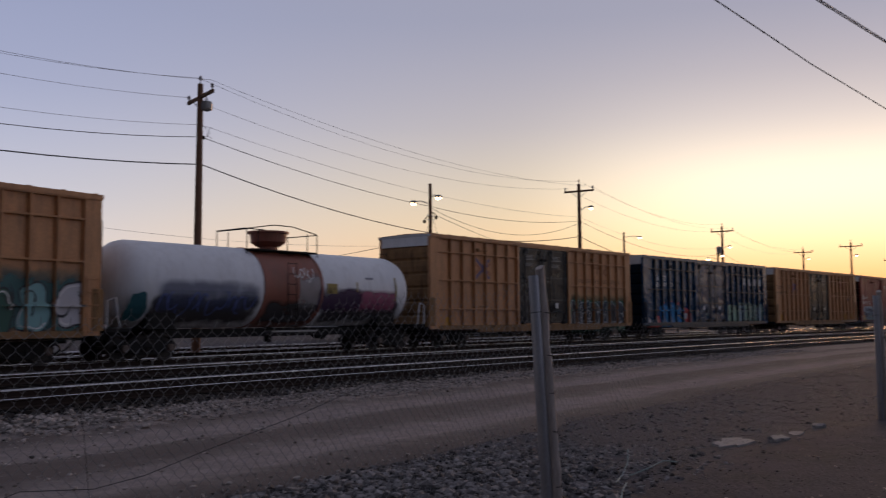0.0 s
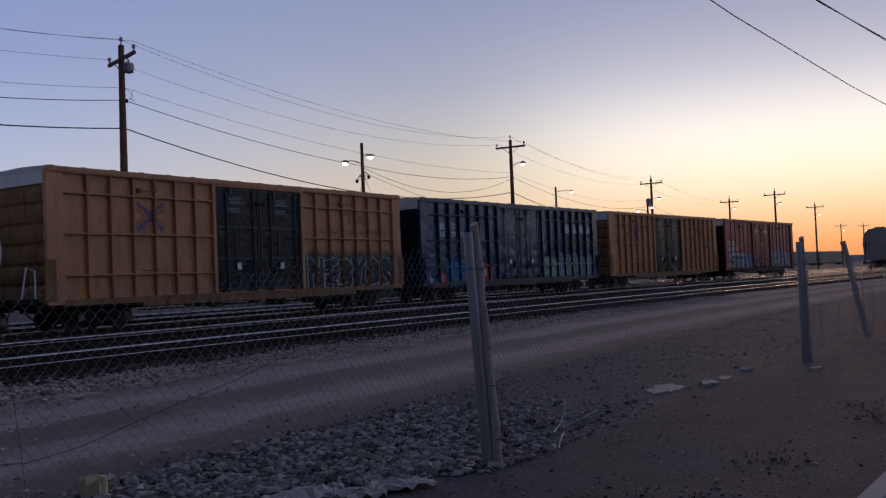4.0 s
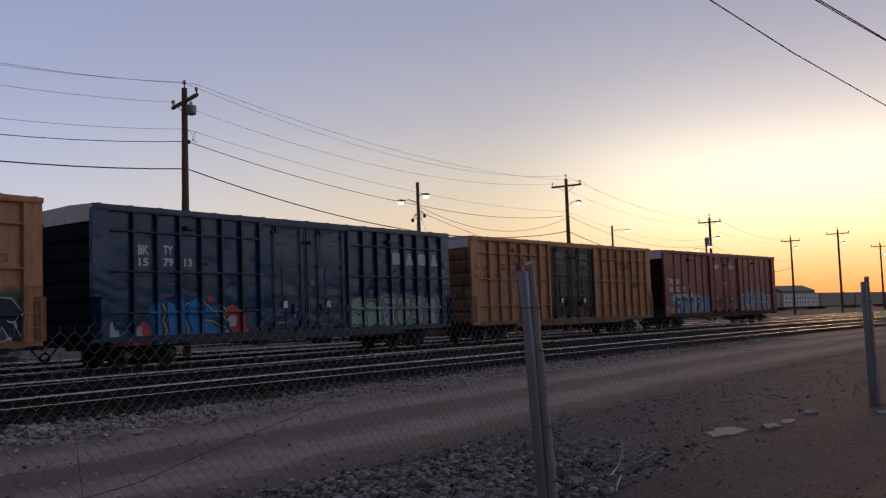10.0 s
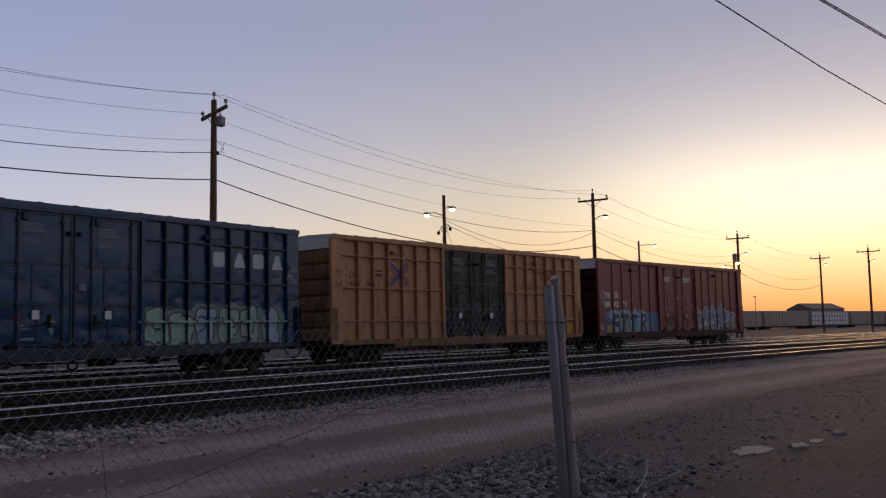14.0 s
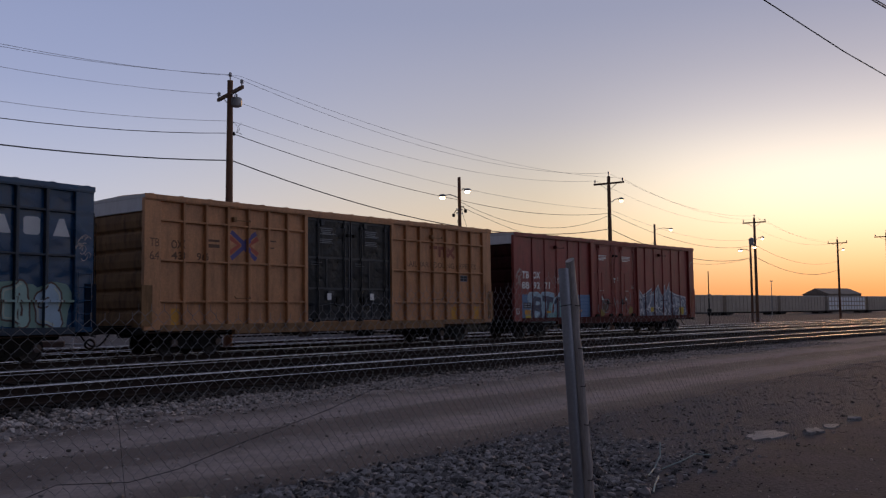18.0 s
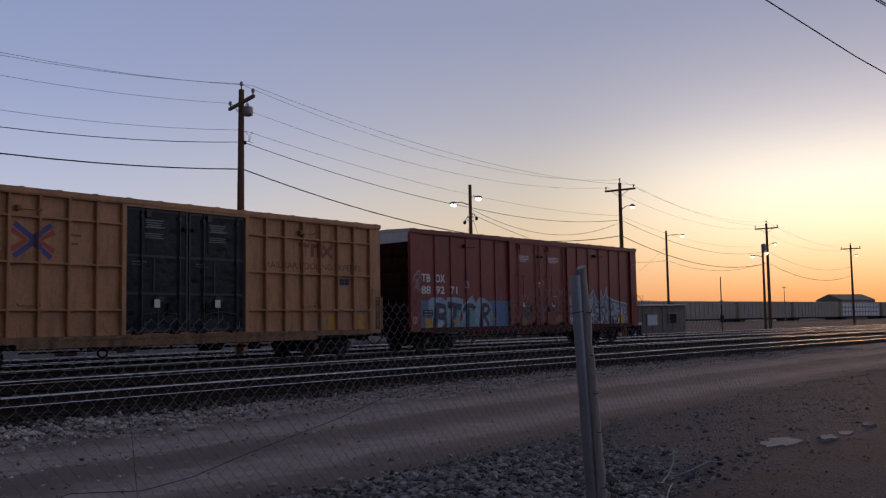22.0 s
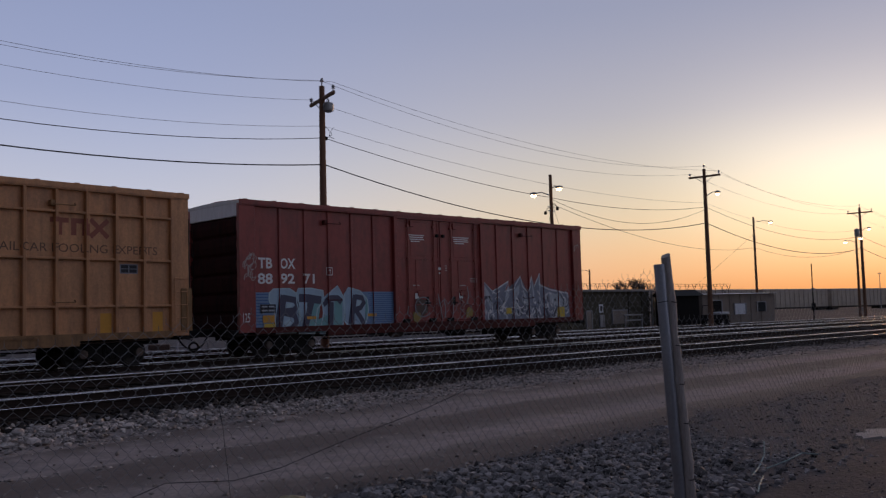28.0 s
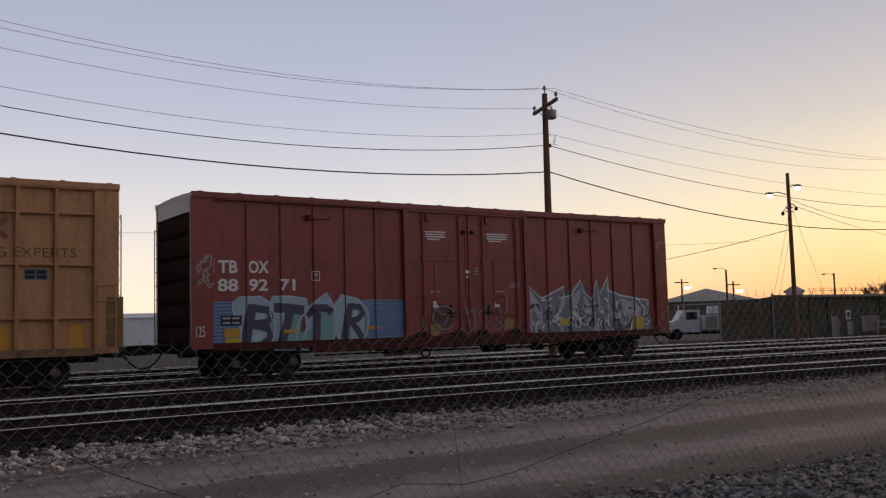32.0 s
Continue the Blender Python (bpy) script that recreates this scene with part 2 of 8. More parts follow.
SOOT = (0.035, 0.03, 0.028)
M = dict(
    gold=mat("gold_paint", (0.535, 0.256, 0.112), 0.48, vary=0.22, scale=0.9, streak=(0.22, 0.105, 0.048), streak_amount=0.65, bump=0.14, dist=0.02, grain=14, spec=0.42),
    # end-wall paint: shade of a face turned from the sunset put into the colour
    gold_end=mat("shaded_gold_end_paint", (0.27, 0.15, 0.068), 0.7, vary=0.3, scale=1.2, streak=(0.045, 0.028, 0.02), streak_amount=0.8, spec=0.2),
    blue=mat("navy_paint", (0.005, 0.046, 0.115), 0.26, vary=0.2, scale=0.7, grain=1.5, dist=0.12, streak=(0.014, 0.04, 0.07), streak_amount=0.4, bump=0.3, spec=0.4, detail=1, stretch=(1.0, 1.0, 1.5)),
    red=mat("oxide_red_paint", (0.27, 0.054, 0.044), 0.42, vary=0.22, scale=0.9, streak=(0.105, 0.027, 0.024), streak_amount=0.6, bump=0.12, grain=5, dist=0.03, spec=0.36),
    # red end: shade put into a near-black paint, with sooty streaks
    red_end=mat("shaded_sooty_red_end_paint", (0.04, 0.013, 0.012), 0.85, vary=0.35, scale=1.2, streak=(0.012, 0.009, 0.009), streak_amount=0.85, spec=0.05),
    door_green=mat("dark_green_door_paint", (0.006, 0.009, 0.013), 0.32, vary=0.3, scale=1.0, grain=2.2, dist=0.12, streak=(0.018, 0.02, 0.024), bump=0.4, spec=0.2, detail=2),
    white_paint=mat("white_paint", (0.72, 0.72, 0.74), 0.5, vary=0.06, scale=0.8, streak=(0.38, 0.36, 0.36), streak_amount=0.35, bump=0.05),
    tank_red=mat("faded_red_paint", (0.26, 0.09, 0.06), 0.55, vary=0.2, scale=1.0, streak=(0.16, 0.09, 0.06), bump=0.06),
    roof=mat("galvanised_roof", (0.5, 0.5, 0.52), 0.5, 0.3, vary=0.15, scale=1.5, streak=(0.25, 0.2, 0.17), streak_amount=0.4),
    black_steel=mat("grimy_black_steel", (0.012, 0.011, 0.01), 0.75, 0.0, vary=0.35, scale=6, streak=(0.03, 0.02, 0.014), streak_amount=0.35, spec=0.2),
    wheel=mat("worn_wheel_steel", (0.03, 0.025, 0.022), 0.55, 0.3, vary=0.3, scale=8, spec=0.3),
    rail=mat("rail_side_rust", (0.035, 0.024, 0.019), 0.8, 0.0, vary=0.3, scale=4, spec=0.1),
    rail_top=mat("polished_rail_head", (0.56, 0.545, 0.54), 0.27, 1.0, vary=0.1, scale=3, bump=0.03, dist=0.002),
    tie=mat("creosoted_tie", (0.022, 0.017, 0.014), 0.9, vary=0.35, scale=5, grain=60, stretch=(3, 0.5, 3), per_object=0.3, spec=0.05),
    bed=mat("oily_ballast_bed", (0.018, 0.0145, 0.013), 0.85, vary=0.45, scale=1.5, grain=22, bump=0.9, dist=0.05, spec=0.15),
    ground=mat("dark_dirt", (0.066, 0.059, 0.063), 0.88, vary=0.6, scale=1.1, grain=24, bump=0.7, dist=0.03, streak=(0.112, 0.1, 0.102), streak_amount=0.5, spec=0.1),
    road_dirt=mat("packed_pale_dirt", (0.265, 0.222, 0.206), 0.88, vary=0.36, scale=2.6, grain=26, bump=0.7, dist=0.025, streak=(0.155, 0.13, 0.122), streak_amount=0.65, stretch=(0.5, 1.3, 1), spec=0.14),
    gravel=mat("pale_gravel", (0.225, 0.186, 0.168), 0.88, vary=0.45, scale=3, grain=16, bump=0.9, dist=0.04, spec=0.22),
    stone=mat("ballast_stone", (0.16, 0.144, 0.139), 0.8, vary=0.3, scale=5, grain=34, bump=0.4, island=0.95, spec=0.3),
    stone_pale=mat("pale_ballast_stone", (0.31, 0.268, 0.24), 0.82, vary=0.2, scale=4, grain=30, bump=0.3, island=0.75, spec=0.25),
    asphalt=mat("asphalt", (0.055, 0.052, 0.05), 0.9, vary=0.25, scale=1.2, grain=70, bump=0.5, dist=0.008, spec=0.1),
    concrete=mat("concrete", (0.27, 0.25, 0.235), 0.85, vary=0.18, scale=2, grain=50, bump=0.25),
    galv=mat("galvanised_steel", (0.3, 0.295, 0.31), 0.4, 0.7, vary=0.16, scale=5, bump=0.06, streak=(0.2, 0.17, 0.15), streak_amount=0.4),
    wire=mat("dull_fence_wire", (0.31, 0.295, 0.29), 0.55, 0.1, vary=0.2, scale=8, bump=0, spec=0.3),
    cable=mat("weathered_cable", (0.05, 0.047, 0.047), 0.7, vary=0.1, bump=0),
    cable_pale=mat("bare_aluminium_conductor", (0.3, 0.28, 0.28), 0.5, 0.5, vary=0.1, bump=0),
    old_wood=mat("weathered_post_wood", (0.42, 0.36, 0.32), 0.9, vary=0.35, scale=4, grain=25, stretch=(6, 6, 0.6), bump=0.6, dist=0.01, streak=(0.16, 0.12, 0.1), streak_amount=0.7, spec=0.2),
    pole_wood=mat("utility_pole_wood", (0.165, 0.09, 0.056), 0.85, vary=0.35, scale=3, grain=25, stretch=(5, 5, 0.4), bump=0.4, spec=0.3),
    insulator=mat("grey_porcelain", (0.35, 0.33, 0.33), 0.25, vary=0.05, bump=0),
    lamp_body=mat("lamp_housing", (0.3, 0.3, 0.3), 0.5, 0.4, bump=0),
    lamp_glow=mat("sodium_lamp_glow", (1.0, 0.66, 0.34), 0.4, emit=8.0, bump=0, vary=0.02),
    concrete_wall=mat("grey_yard_wall", (0.13, 0.125, 0.11), 0.85, vary=0.15, scale=0.4, grain=6, bump=0.2),
    rack=mat("ribbed_grey_rack_panel", (0.4, 0.34, 0.28), 0.7, vary=0.2, scale=0.35, grain=3, streak=(0.24, 0.2, 0.17), bump=0.1, spec=0.3),
    hopper=mat("weathered_hopper_paint", (0.34, 0.3, 0.28), 0.55, vary=0.15, scale=0.5, streak=(0.2, 0.17, 0.15), bump=0.1, spec=0.5),
    # frames and rods paler than the doors: light on their edges put into paint
    door_frame=mat("edge_lit_door_frame_paint", (0.03, 0.035, 0.042), 0.45, vary=0.3, scale=1.5, streak=SOOT, bump=0.1, spec=0.4),
    # navy ribs: shade about them and grime put into a darker paint
    blue_rib=mat("shaded_grimy_navy_rib_paint", (0.006, 0.02, 0.04), 0.4, vary=0.3, scale=2, streak=SOOT, bump=0.1, spec=0.45),
    gold_sill=mat("grimy_gold_sill_paint", (0.27, 0.145, 0.064), 0.65, vary=0.3, scale=1.4, streak=(0.06, 0.036, 0.024), streak_amount=0.8, bump=0.12, spec=0.3),
    gold_rib=mat("grimy_gold_rib_paint", (0.47, 0.225, 0.098), 0.55, vary=0.22, scale=2, streak=(0.2, 0.1, 0.045), streak_amount=0.6, bump=0.12, spec=0.4),
    # navy end: shade and soot put into a darker copy of the paint
    blue_end=mat("shaded_sooty_navy_end_paint", (0.004, 0.012, 0.026), 0.8, vary=0.3, scale=1.2, streak=(0.012, 0.012, 0.014), streak_amount=0.8, spec=0.08),
    pale_bed=mat("dusty_ballast_bed", (0.17, 0.142, 0.127), 0.85, vary=0.4, scale=1.2, grain=16, bump=0.8, dist=0.05, spec=0.3),
    red_rib=mat("grimy_red_sill_paint", (0.085, 0.02, 0.016), 0.65, vary=0.3, scale=2, streak=SOOT, bump=0.1, spec=0.15),
    slat=mat("dark_privacy_slats", (0.085, 0.074, 0.052), 0.85, vary=0.6, scale=0.9, grain=7, spec=0.2),
    shed=mat("tan_shed_cladding", (0.25, 0.2, 0.16), 0.75, vary=0.3, scale=0.8, streak=(0.13, 0.1, 0.085), streak_amount=0.6),
    hill=mat("hazy_hill", (0.16, 0.15, 0.16), 1.0, vary=0.12, scale=0.01, grain=0.08, bump=0),
    plastic=mat("pale_plastic_sheet", (0.3, 0.285, 0.28), 0.75, vary=0.2, scale=5, bump=0.5, dist=0.02, spec=0.2),
    cloth=mat("dirty_brown_cloth", (0.13, 0.095, 0.08), 0.95, vary=0.3, scale=6, bump=0.5, dist=0.02, spec=0.05),
    card=mat("weathered_cardboard", (0.3, 0.24, 0.19), 0.9, vary=0.2, scale=5, spec=0.1),
    rusty_post=mat("rusty_post_steel", (0.15, 0.118, 0.1), 0.75, 0.2, vary=0.35, scale=5, streak=(0.09, 0.05, 0.03), streak_amount=0.6, spec=0.2),
    twig=mat("dry_twig", (0.12, 0.085, 0.06), 0.9, vary=0.3),
    weed=mat("pale_green_strap", (0.24, 0.31, 0.29), 0.6, vary=0.1),
    glass=mat("dark_glass", (0.03, 0.035, 0.04), 0.08, vary=0.05, bump=0),
)


def flat(name, rgb, rough=0.6):
    key = "paint_" + name
    if key not in M:
        M[key] = mat(key, rgb, rough, vary=0.12, scale=3, bump=0.03)
    return M[key]


# ---- mesh helpers ----
def part(name, bm, material, parent=None, label=""):
    me = bpy.data.meshes.new(name)
    bm.to_mesh(me)
    bm.free()
    me.materials.append(material)
    ob = new(name, me)
    ob.parent = parent
    if label:
        ob["label"] = label
    return ob


def share(name, me, parent, m=None):
    ob = new(name, me)
    ob.parent = parent
    if m is not None:
        ob.matrix_basis = m
    return ob


def box(bm, x0, x1, y0, y1, z0, z1, bevel=0.0):
    vs = [bm.verts.new((x, y, z)) for x in (x0, x1) for y in (y0, y1) for z in (z0, z1)]
    fs = [bm.faces.new([vs[i] for i in q]) for q in ((0, 1, 3, 2), (4, 6, 7, 5), (0, 4, 5, 1), (2, 3, 7, 6), (0, 2, 6, 4), (1, 5, 7, 3))]
    if bevel:
        bmesh.ops.bevel(bm, geom=list({e for f in fs for e in f.edges}), offset=bevel, segments=1, affect="EDGES")
    return bm


def boxes(*spans, bevel=0.0):
    bm = bmesh.new()
    for s in spans:
        box(bm, *s)
    if bevel:
        bmesh.ops.bevel(bm, geom=bm.edges[:], offset=bevel, segments=1, affect="EDGES")
    return bm


def tube(bm, pts, r, n=6, cap=True):
    """A round bar along pts; r is one radius or one for each point."""
    pts = [Vector(p) for p in pts]
    rs = r if isinstance(r, (list, tuple)) else [r] * len(pts)
    rings = []
    for i, p in enumerate(pts):
        d = (pts[min(i + 1, len(pts) - 1)] - pts[max(i - 1, 0)]).normalized()
        a = d.cross(Vector((0, 0, 1)) if abs(d.z) < 0.95 else Vector((0, 1, 0))).normalized()
        b = d.cross(a)
        rings.append([bm.verts.new(p + rs[i] * (math.cos(k) * a + math.sin(k) * b)) for k in (2 * math.pi * j / n for j in range(n))])
    for u, v in zip(rings, rings[1:]):
        for j in range(n):
            bm.faces.new((u[j], u[(j + 1) % n], v[(j + 1) % n], v[j]))
    if cap:
        bm.faces.new(rings[0][::-1]), bm.faces.new(rings[-1])
    return bm


def rod(pts, r, n=6):
    return tube(bmesh.new(), pts, r, n)


def lathe(bm, profile, n=24, axis="z", at=(0, 0, 0)):
    """Turns (radius, height) pairs round an axis."""
    rings = []
    for r, h in profile:
        ring = []
        for j in range(n):
            a = 2 * math.pi * j / n
            u, v = r * math.cos(a), r * math.sin(a)
            p = {"z": (u, v, h), "x": (h, u, v), "y": (u, h, v)}[axis]
            ring.append(bm.verts.new(Vector(p) + Vector(at)))
        rings.append(ring)
    for u, v in zip(rings, rings[1:]):
        for j in range(n):
            bm.faces.new((u[j], u[(j + 1) % n], v[(j + 1) % n], v[j]))
    bm.faces.new(rings[0][::-1]), bm.faces.new(rings[-1])
    bmesh.ops.recalc_face_normals(bm, faces=bm.faces[:])
    return bm


def smooth(ob, angle=40):
    for p in ob.data.polygons:
        p.use_smooth = True
    ob.data.set_sharp_from_angle(angle=radians(angle))
    return ob


def sheet(rows):
    """A surface over rows of points."""
    bm = bmesh.new()
    vs = [[bm.verts.new(p) for p in r] for r in rows]
    for a, b in zip(vs, vs[1:]):
        for i in range(len(a) - 1):
            bm.faces.new((a[i], a[i + 1], b[i + 1], b[i]))
    return bm


def thing(name, label, category, group="", kind="", at=None):
    ob = new(name)
    ob.empty_display_size = 0.3
    if at is not None:
        ob.matrix_basis = at if isinstance(at, Matrix) else Matrix.Translation(at)
    return tagged(ob, label, category, group, kind)


# ---- plan: the tracks run along x and bend slightly; c(x) is the near face of the moving train ----
RAIL_Z = 0.35


def c(x):
    if x < -2:
        return c(-2) + 0.05 * (x + 2)
    if x > 90:
        return c(90)
    u = (x - 45) / 50
    return 27.876 - 2.57 * u * u + 1.4716 * u ** 3


def slope(x):
    return (c(x + 0.5) - c(x - 0.5))



# ground: one sheet to the horizon, with a slight fall towards the near verge


BED = [0.0]


def ground_z(x, y):
    off = y - c(x)
    if y < 2:
        return -0.02
    bumps = 0.035 * noise.noise((x * 0.35, y * 0.6, 0)) + 0.02 * noise.noise((x * 1.3, y * 1.5, 3))
    rise = 0.0 if off < -14 else min(0.12, 0.03 * (off + 14))
    far = min(0.2, max(0.0, (off - 10) * 0.01))
    bed = 0.12 if -18.0 < off < -10.4 and x > -20 else 0.0
    return (bumps if off < -10 else 0.0) + rise + far - 0.03 - bed * BED[0]


rows = []
BED[0] = 1.0
fine_x = [-60, -20] + [-6 + 0.5 * i for i in range(112)] + [50 + 3.0 * i for i in range(40)] + [200, 300, 450, 700, 1200, 2500]
for x in [-2500, -800, -200] + fine_x:
    ys = [-2500, -300, -60, -10, 1.0, 1.5, 2.0] + [2.0 + (c(x) - 10.5 - 2.0) * k / 26 for k in range(1, 27)]
    ys += [c(x) + o for o in (-6, 0, 8, 16, 24, 40, 70, 120, 300, 900, 2500)]
    rows.append([(x, y, ground_z(x, y)) for y in ys])
BED[0] = 0.0
ground = part("ground", sheet(rows), M["ground"])
tagged(ground, "dark bare dirt ground of the rail yard", "ground", kind="structure")
smooth(ground, 60)

# dirt service road between the fence and the tracks, with two worn ruts
rows = []
for x in fine_x:
    line = []
    for k in range(29):
        o = -18.4 + 5.7 * k / 28
        y = c(x) + o + 0.18 * noise.noise((x * 0.5, k * 0.02, 7))
        rut = -0.05 * (math.exp(-((o + 16.9) / 0.45) ** 2) + math.exp(-((o + 14.3) / 0.45) ** 2)) + 0.03 * math.exp(-((o + 15.6) / 0.4) ** 2)
        edge = -0.09 if k in (0, 28) else 0.0
        line.append((x, y, max(ground_z(x, y), -0.1) + 0.05 + rut + edge + 0.012 * noise.noise((x * 2, y * 2, 1))))
    rows.append(line)
road = part("dirt_road", sheet(rows), M["road_dirt"])
# worn pale ruts; the crown between them and the verges stay darker and loose
wear = road.data.attributes.new("wear", "FLOAT", "POINT")
wear.data.foreach_set("value", [min(1.0, math.exp(-((-18.4 + 5.7 * k / 28 + 16.9 + 0.12 * noise.noise((x * 0.3, 0, 2))) / 0.62) ** 2) + math.exp(-((-18.4 + 5.7 * k / 28 + 14.2 + 0.12 * noise.noise((x * 0.3, 4, 2))) / 0.66) ** 2)) for x in fine_x for k in range(29)])
rn, rl = M["road_dirt"].node_tree.nodes, M["road_dirt"].node_tree.links
r_at, r_tex, r_add, r_map, r_mix = rn.new("ShaderNodeAttribute"), rn.new("ShaderNodeTexNoise"), rn.new("ShaderNodeMath"), rn.new("ShaderNodeMapRange"), rn.new("ShaderNodeMix")
r_at.attribute_name = "wear"
r_tex.inputs["Scale"].default_value, r_tex.inputs["Detail"].default_value = 2.5, 8
r_co = rn.new("ShaderNodeTexCoord")
r_add.operation = "ADD"
rl.new(r_co.outputs["Object"], r_tex.inputs[0]), rl.new(r_at.outputs["Fac"], r_add.inputs[0]), rl.new(r_tex.outputs[0], r_add.inputs[1])
r_map.inputs[1].default_value, r_map.inputs[2].default_value = 0.6, 1.25
rl.new(r_add.outputs[0], r_map.inputs[0])
r_mix.data_type = "RGBA"
r_mix.inputs[6].default_value = (0.125, 0.1, 0.088, 1)
r_base = rn["Principled BSDF"].inputs["Base Color"]
rl.new(r_map.outputs[0], r_mix.inputs[0]), rl.new(r_base.links[0].from_socket, r_mix.inputs[7])
rl.new(r_mix.outputs[2], r_base)
tagged(smooth(road, 60), "pale packed dirt service road with worn ruts", "dirt road", kind="structure")

# pale gravel shoulder
rows = []
for x in fine_x:
    line = []
    for k in range(13):
        o = -13.5 + 2.35 * k / 12
        y = c(x) + o + 0.15 * noise.noise((x * 0.7, k * 0.05, 9))
        line.append((x, y, ground_z(x, y) + (-0.06 if k in (0, 12) else 0.045) + 0.05 * noise.noise((x * 1.7, y * 1.7, 4))))
    rows.append(line)
shoulder = part("gravel_shoulder", sheet(rows), M["gravel"])
tagged(smooth(shoulder, 60), "pale loose gravel shoulder beside the tracks", "gravel", kind="structure")

# roadside: asphalt and its kerb, where the camera stands
street = part("street", boxes((-80, 300, -9, 1.28, -0.12, 0.0)), M["asphalt"])
tagged(street, "dark asphalt street behind the kerb", "street", kind="structure")
kerb = part("kerb", boxes((-80, 300, 1.28, 1.45, -0.15, 0.12), bevel=0.02), M["concrete"])
tagged(kerb, "pale concrete kerb along the street", "kerb", kind="structure")
# unseen long block added across the street to darken reflections in the cars
blocker = part("wall_street", boxes((-160, 260, -28, -22, -0.1, 5.6)), M["concrete_wall"])
tagged(blocker, "unseen plain grey block across the street, darkening reflections", "wall", kind="structure")

# ---- tracks ----
TRACKS = [-8.65, -3.6, 1.63, 6.8, 12.0]


def track_off(index, x):
    """The near track swings out a little to the right and is canted there."""
    if index:
        return TRACKS[index]
    u = min(1.0, max(0.0, (x - 8) / 22))
    return -8.8 - 0.68 * u * u * (3 - 2 * u)


def rail_z(index, x, side):
    if index or side > 0:
        return RAIL_Z
    return RAIL_Z - 0.05 - 0.045 * min(1.0, max(0.0, (x - 5) / 35))


def rail_profile():
    return [(-0.07, 0, -0.17), (-0.07, 0, -0.155), (-0.012, 0, -0.13), (-0.012, 0, -0.045), (-0.036, 0, -0.035), (-0.036, 0, -0.004),
            (0.036, 0, -0.004), (0.036, 0, -0.035), (0.012, 0, -0.045), (0.012, 0, -0.13), (0.07, 0, -0.155), (0.07, 0, -0.17)]


xs_rail = [-30 + 2.0 * i for i in range(70)] + [112 + 12.0 * i for i in range(36)]
tie_mesh = None
for index in range(len(TRACKS)):
    track = thing("railway_track", "steel railway track on timber ties in oily ballast", "railway track", "yard tracks", "structure")
    rows = []
    for x in xs_rail:
        y = c(x) + track_off(index, x)
        low, lift = rail_z(index, x, -1), 0.0 if index < 2 else 0.035
        rows.append([(x, y + d, z + lift) for d, z in ((-2.75, 0.0), (-1.75, low - 0.21), (0, (low + RAIL_Z) / 2 - 0.19), (1.75, RAIL_Z - 0.21), (2.75, 0.0))])
    smooth(part("ballast_bed", sheet(rows), M["bed"] if index < 2 else M["pale_bed"], track), 60)
    for side in (-0.754, 0.754):
        bm = bmesh.new()
        rings = []
        for x in xs_rail:
            y = c(x) + track_off(index, x) + side
            rings.append([bm.verts.new((x, y + p[0], rail_z(index, x, side) + p[2])) for p in rail_profile()])
        for a, b in zip(rings, rings[1:]):
            for j in range(12):
                bm.faces.new((a[j], a[(j + 1) % 12], b[(j + 1) % 12], b[j]))
        rail = part("rail", bm, M["rail"], track)
        # crown and worn corner; the gauge side, which the flanges polish, shines further down
        head = [(-0.0375, -0.03), (-0.0375, -0.016), (-0.0362, -0.009), (-0.032, -0.003), (-0.025, 0.001), (-0.01, 0.003), (0.01, 0.003), (0.028, 0.001), (0.0375, -0.006)]
        if side < 0:
            head = [(-d, z) for d, z in reversed(head)]
        bm = sheet([[(x, c(x) + track_off(index, x) + side + d, rail_z(index, x, side) + z) for d, z in head] for x in xs_rail])
        smooth(part("rail_head", bm, M["rail_top"], rail, "polished rail head"), 60)
    # ties: single pieces on the nearer stretch
    if tie_mesh is None:
        bm = boxes((-0.115, 0.115, -1.3, 1.3, -0.09, 0.09), bevel=0.012)
        tie_mesh = bpy.data.meshes.new("tie")
        bm.to_mesh(tie_mesh)
        bm.free()
        tie_mesh.materials.append(M["tie"])
    far = bmesh.new()
    x = -4.0
    while x < 120:
        y, dz = c(x) + track_off(index, x), random.uniform(-0.02, 0.01)
        cant = RAIL_Z - rail_z(index, x, -1)
        if index < 2 and x < 64:
            share("tie", tie_mesh, track, pose(x, y, RAIL_Z - 0.255 - cant / 2 + dz, math.degrees(cant / 1.508), 0, math.degrees(math.atan(slope(x))) + random.uniform(-1.5, 1.5)))
        else:
            box(far, x - 0.115, x + 0.115, y - 1.3, y + 1.3, RAIL_Z - 0.36, RAIL_Z - 0.165 + dz)
        x += 0.55
    tagged(part("far_ties", far, M["tie"], track), kind="stuff")


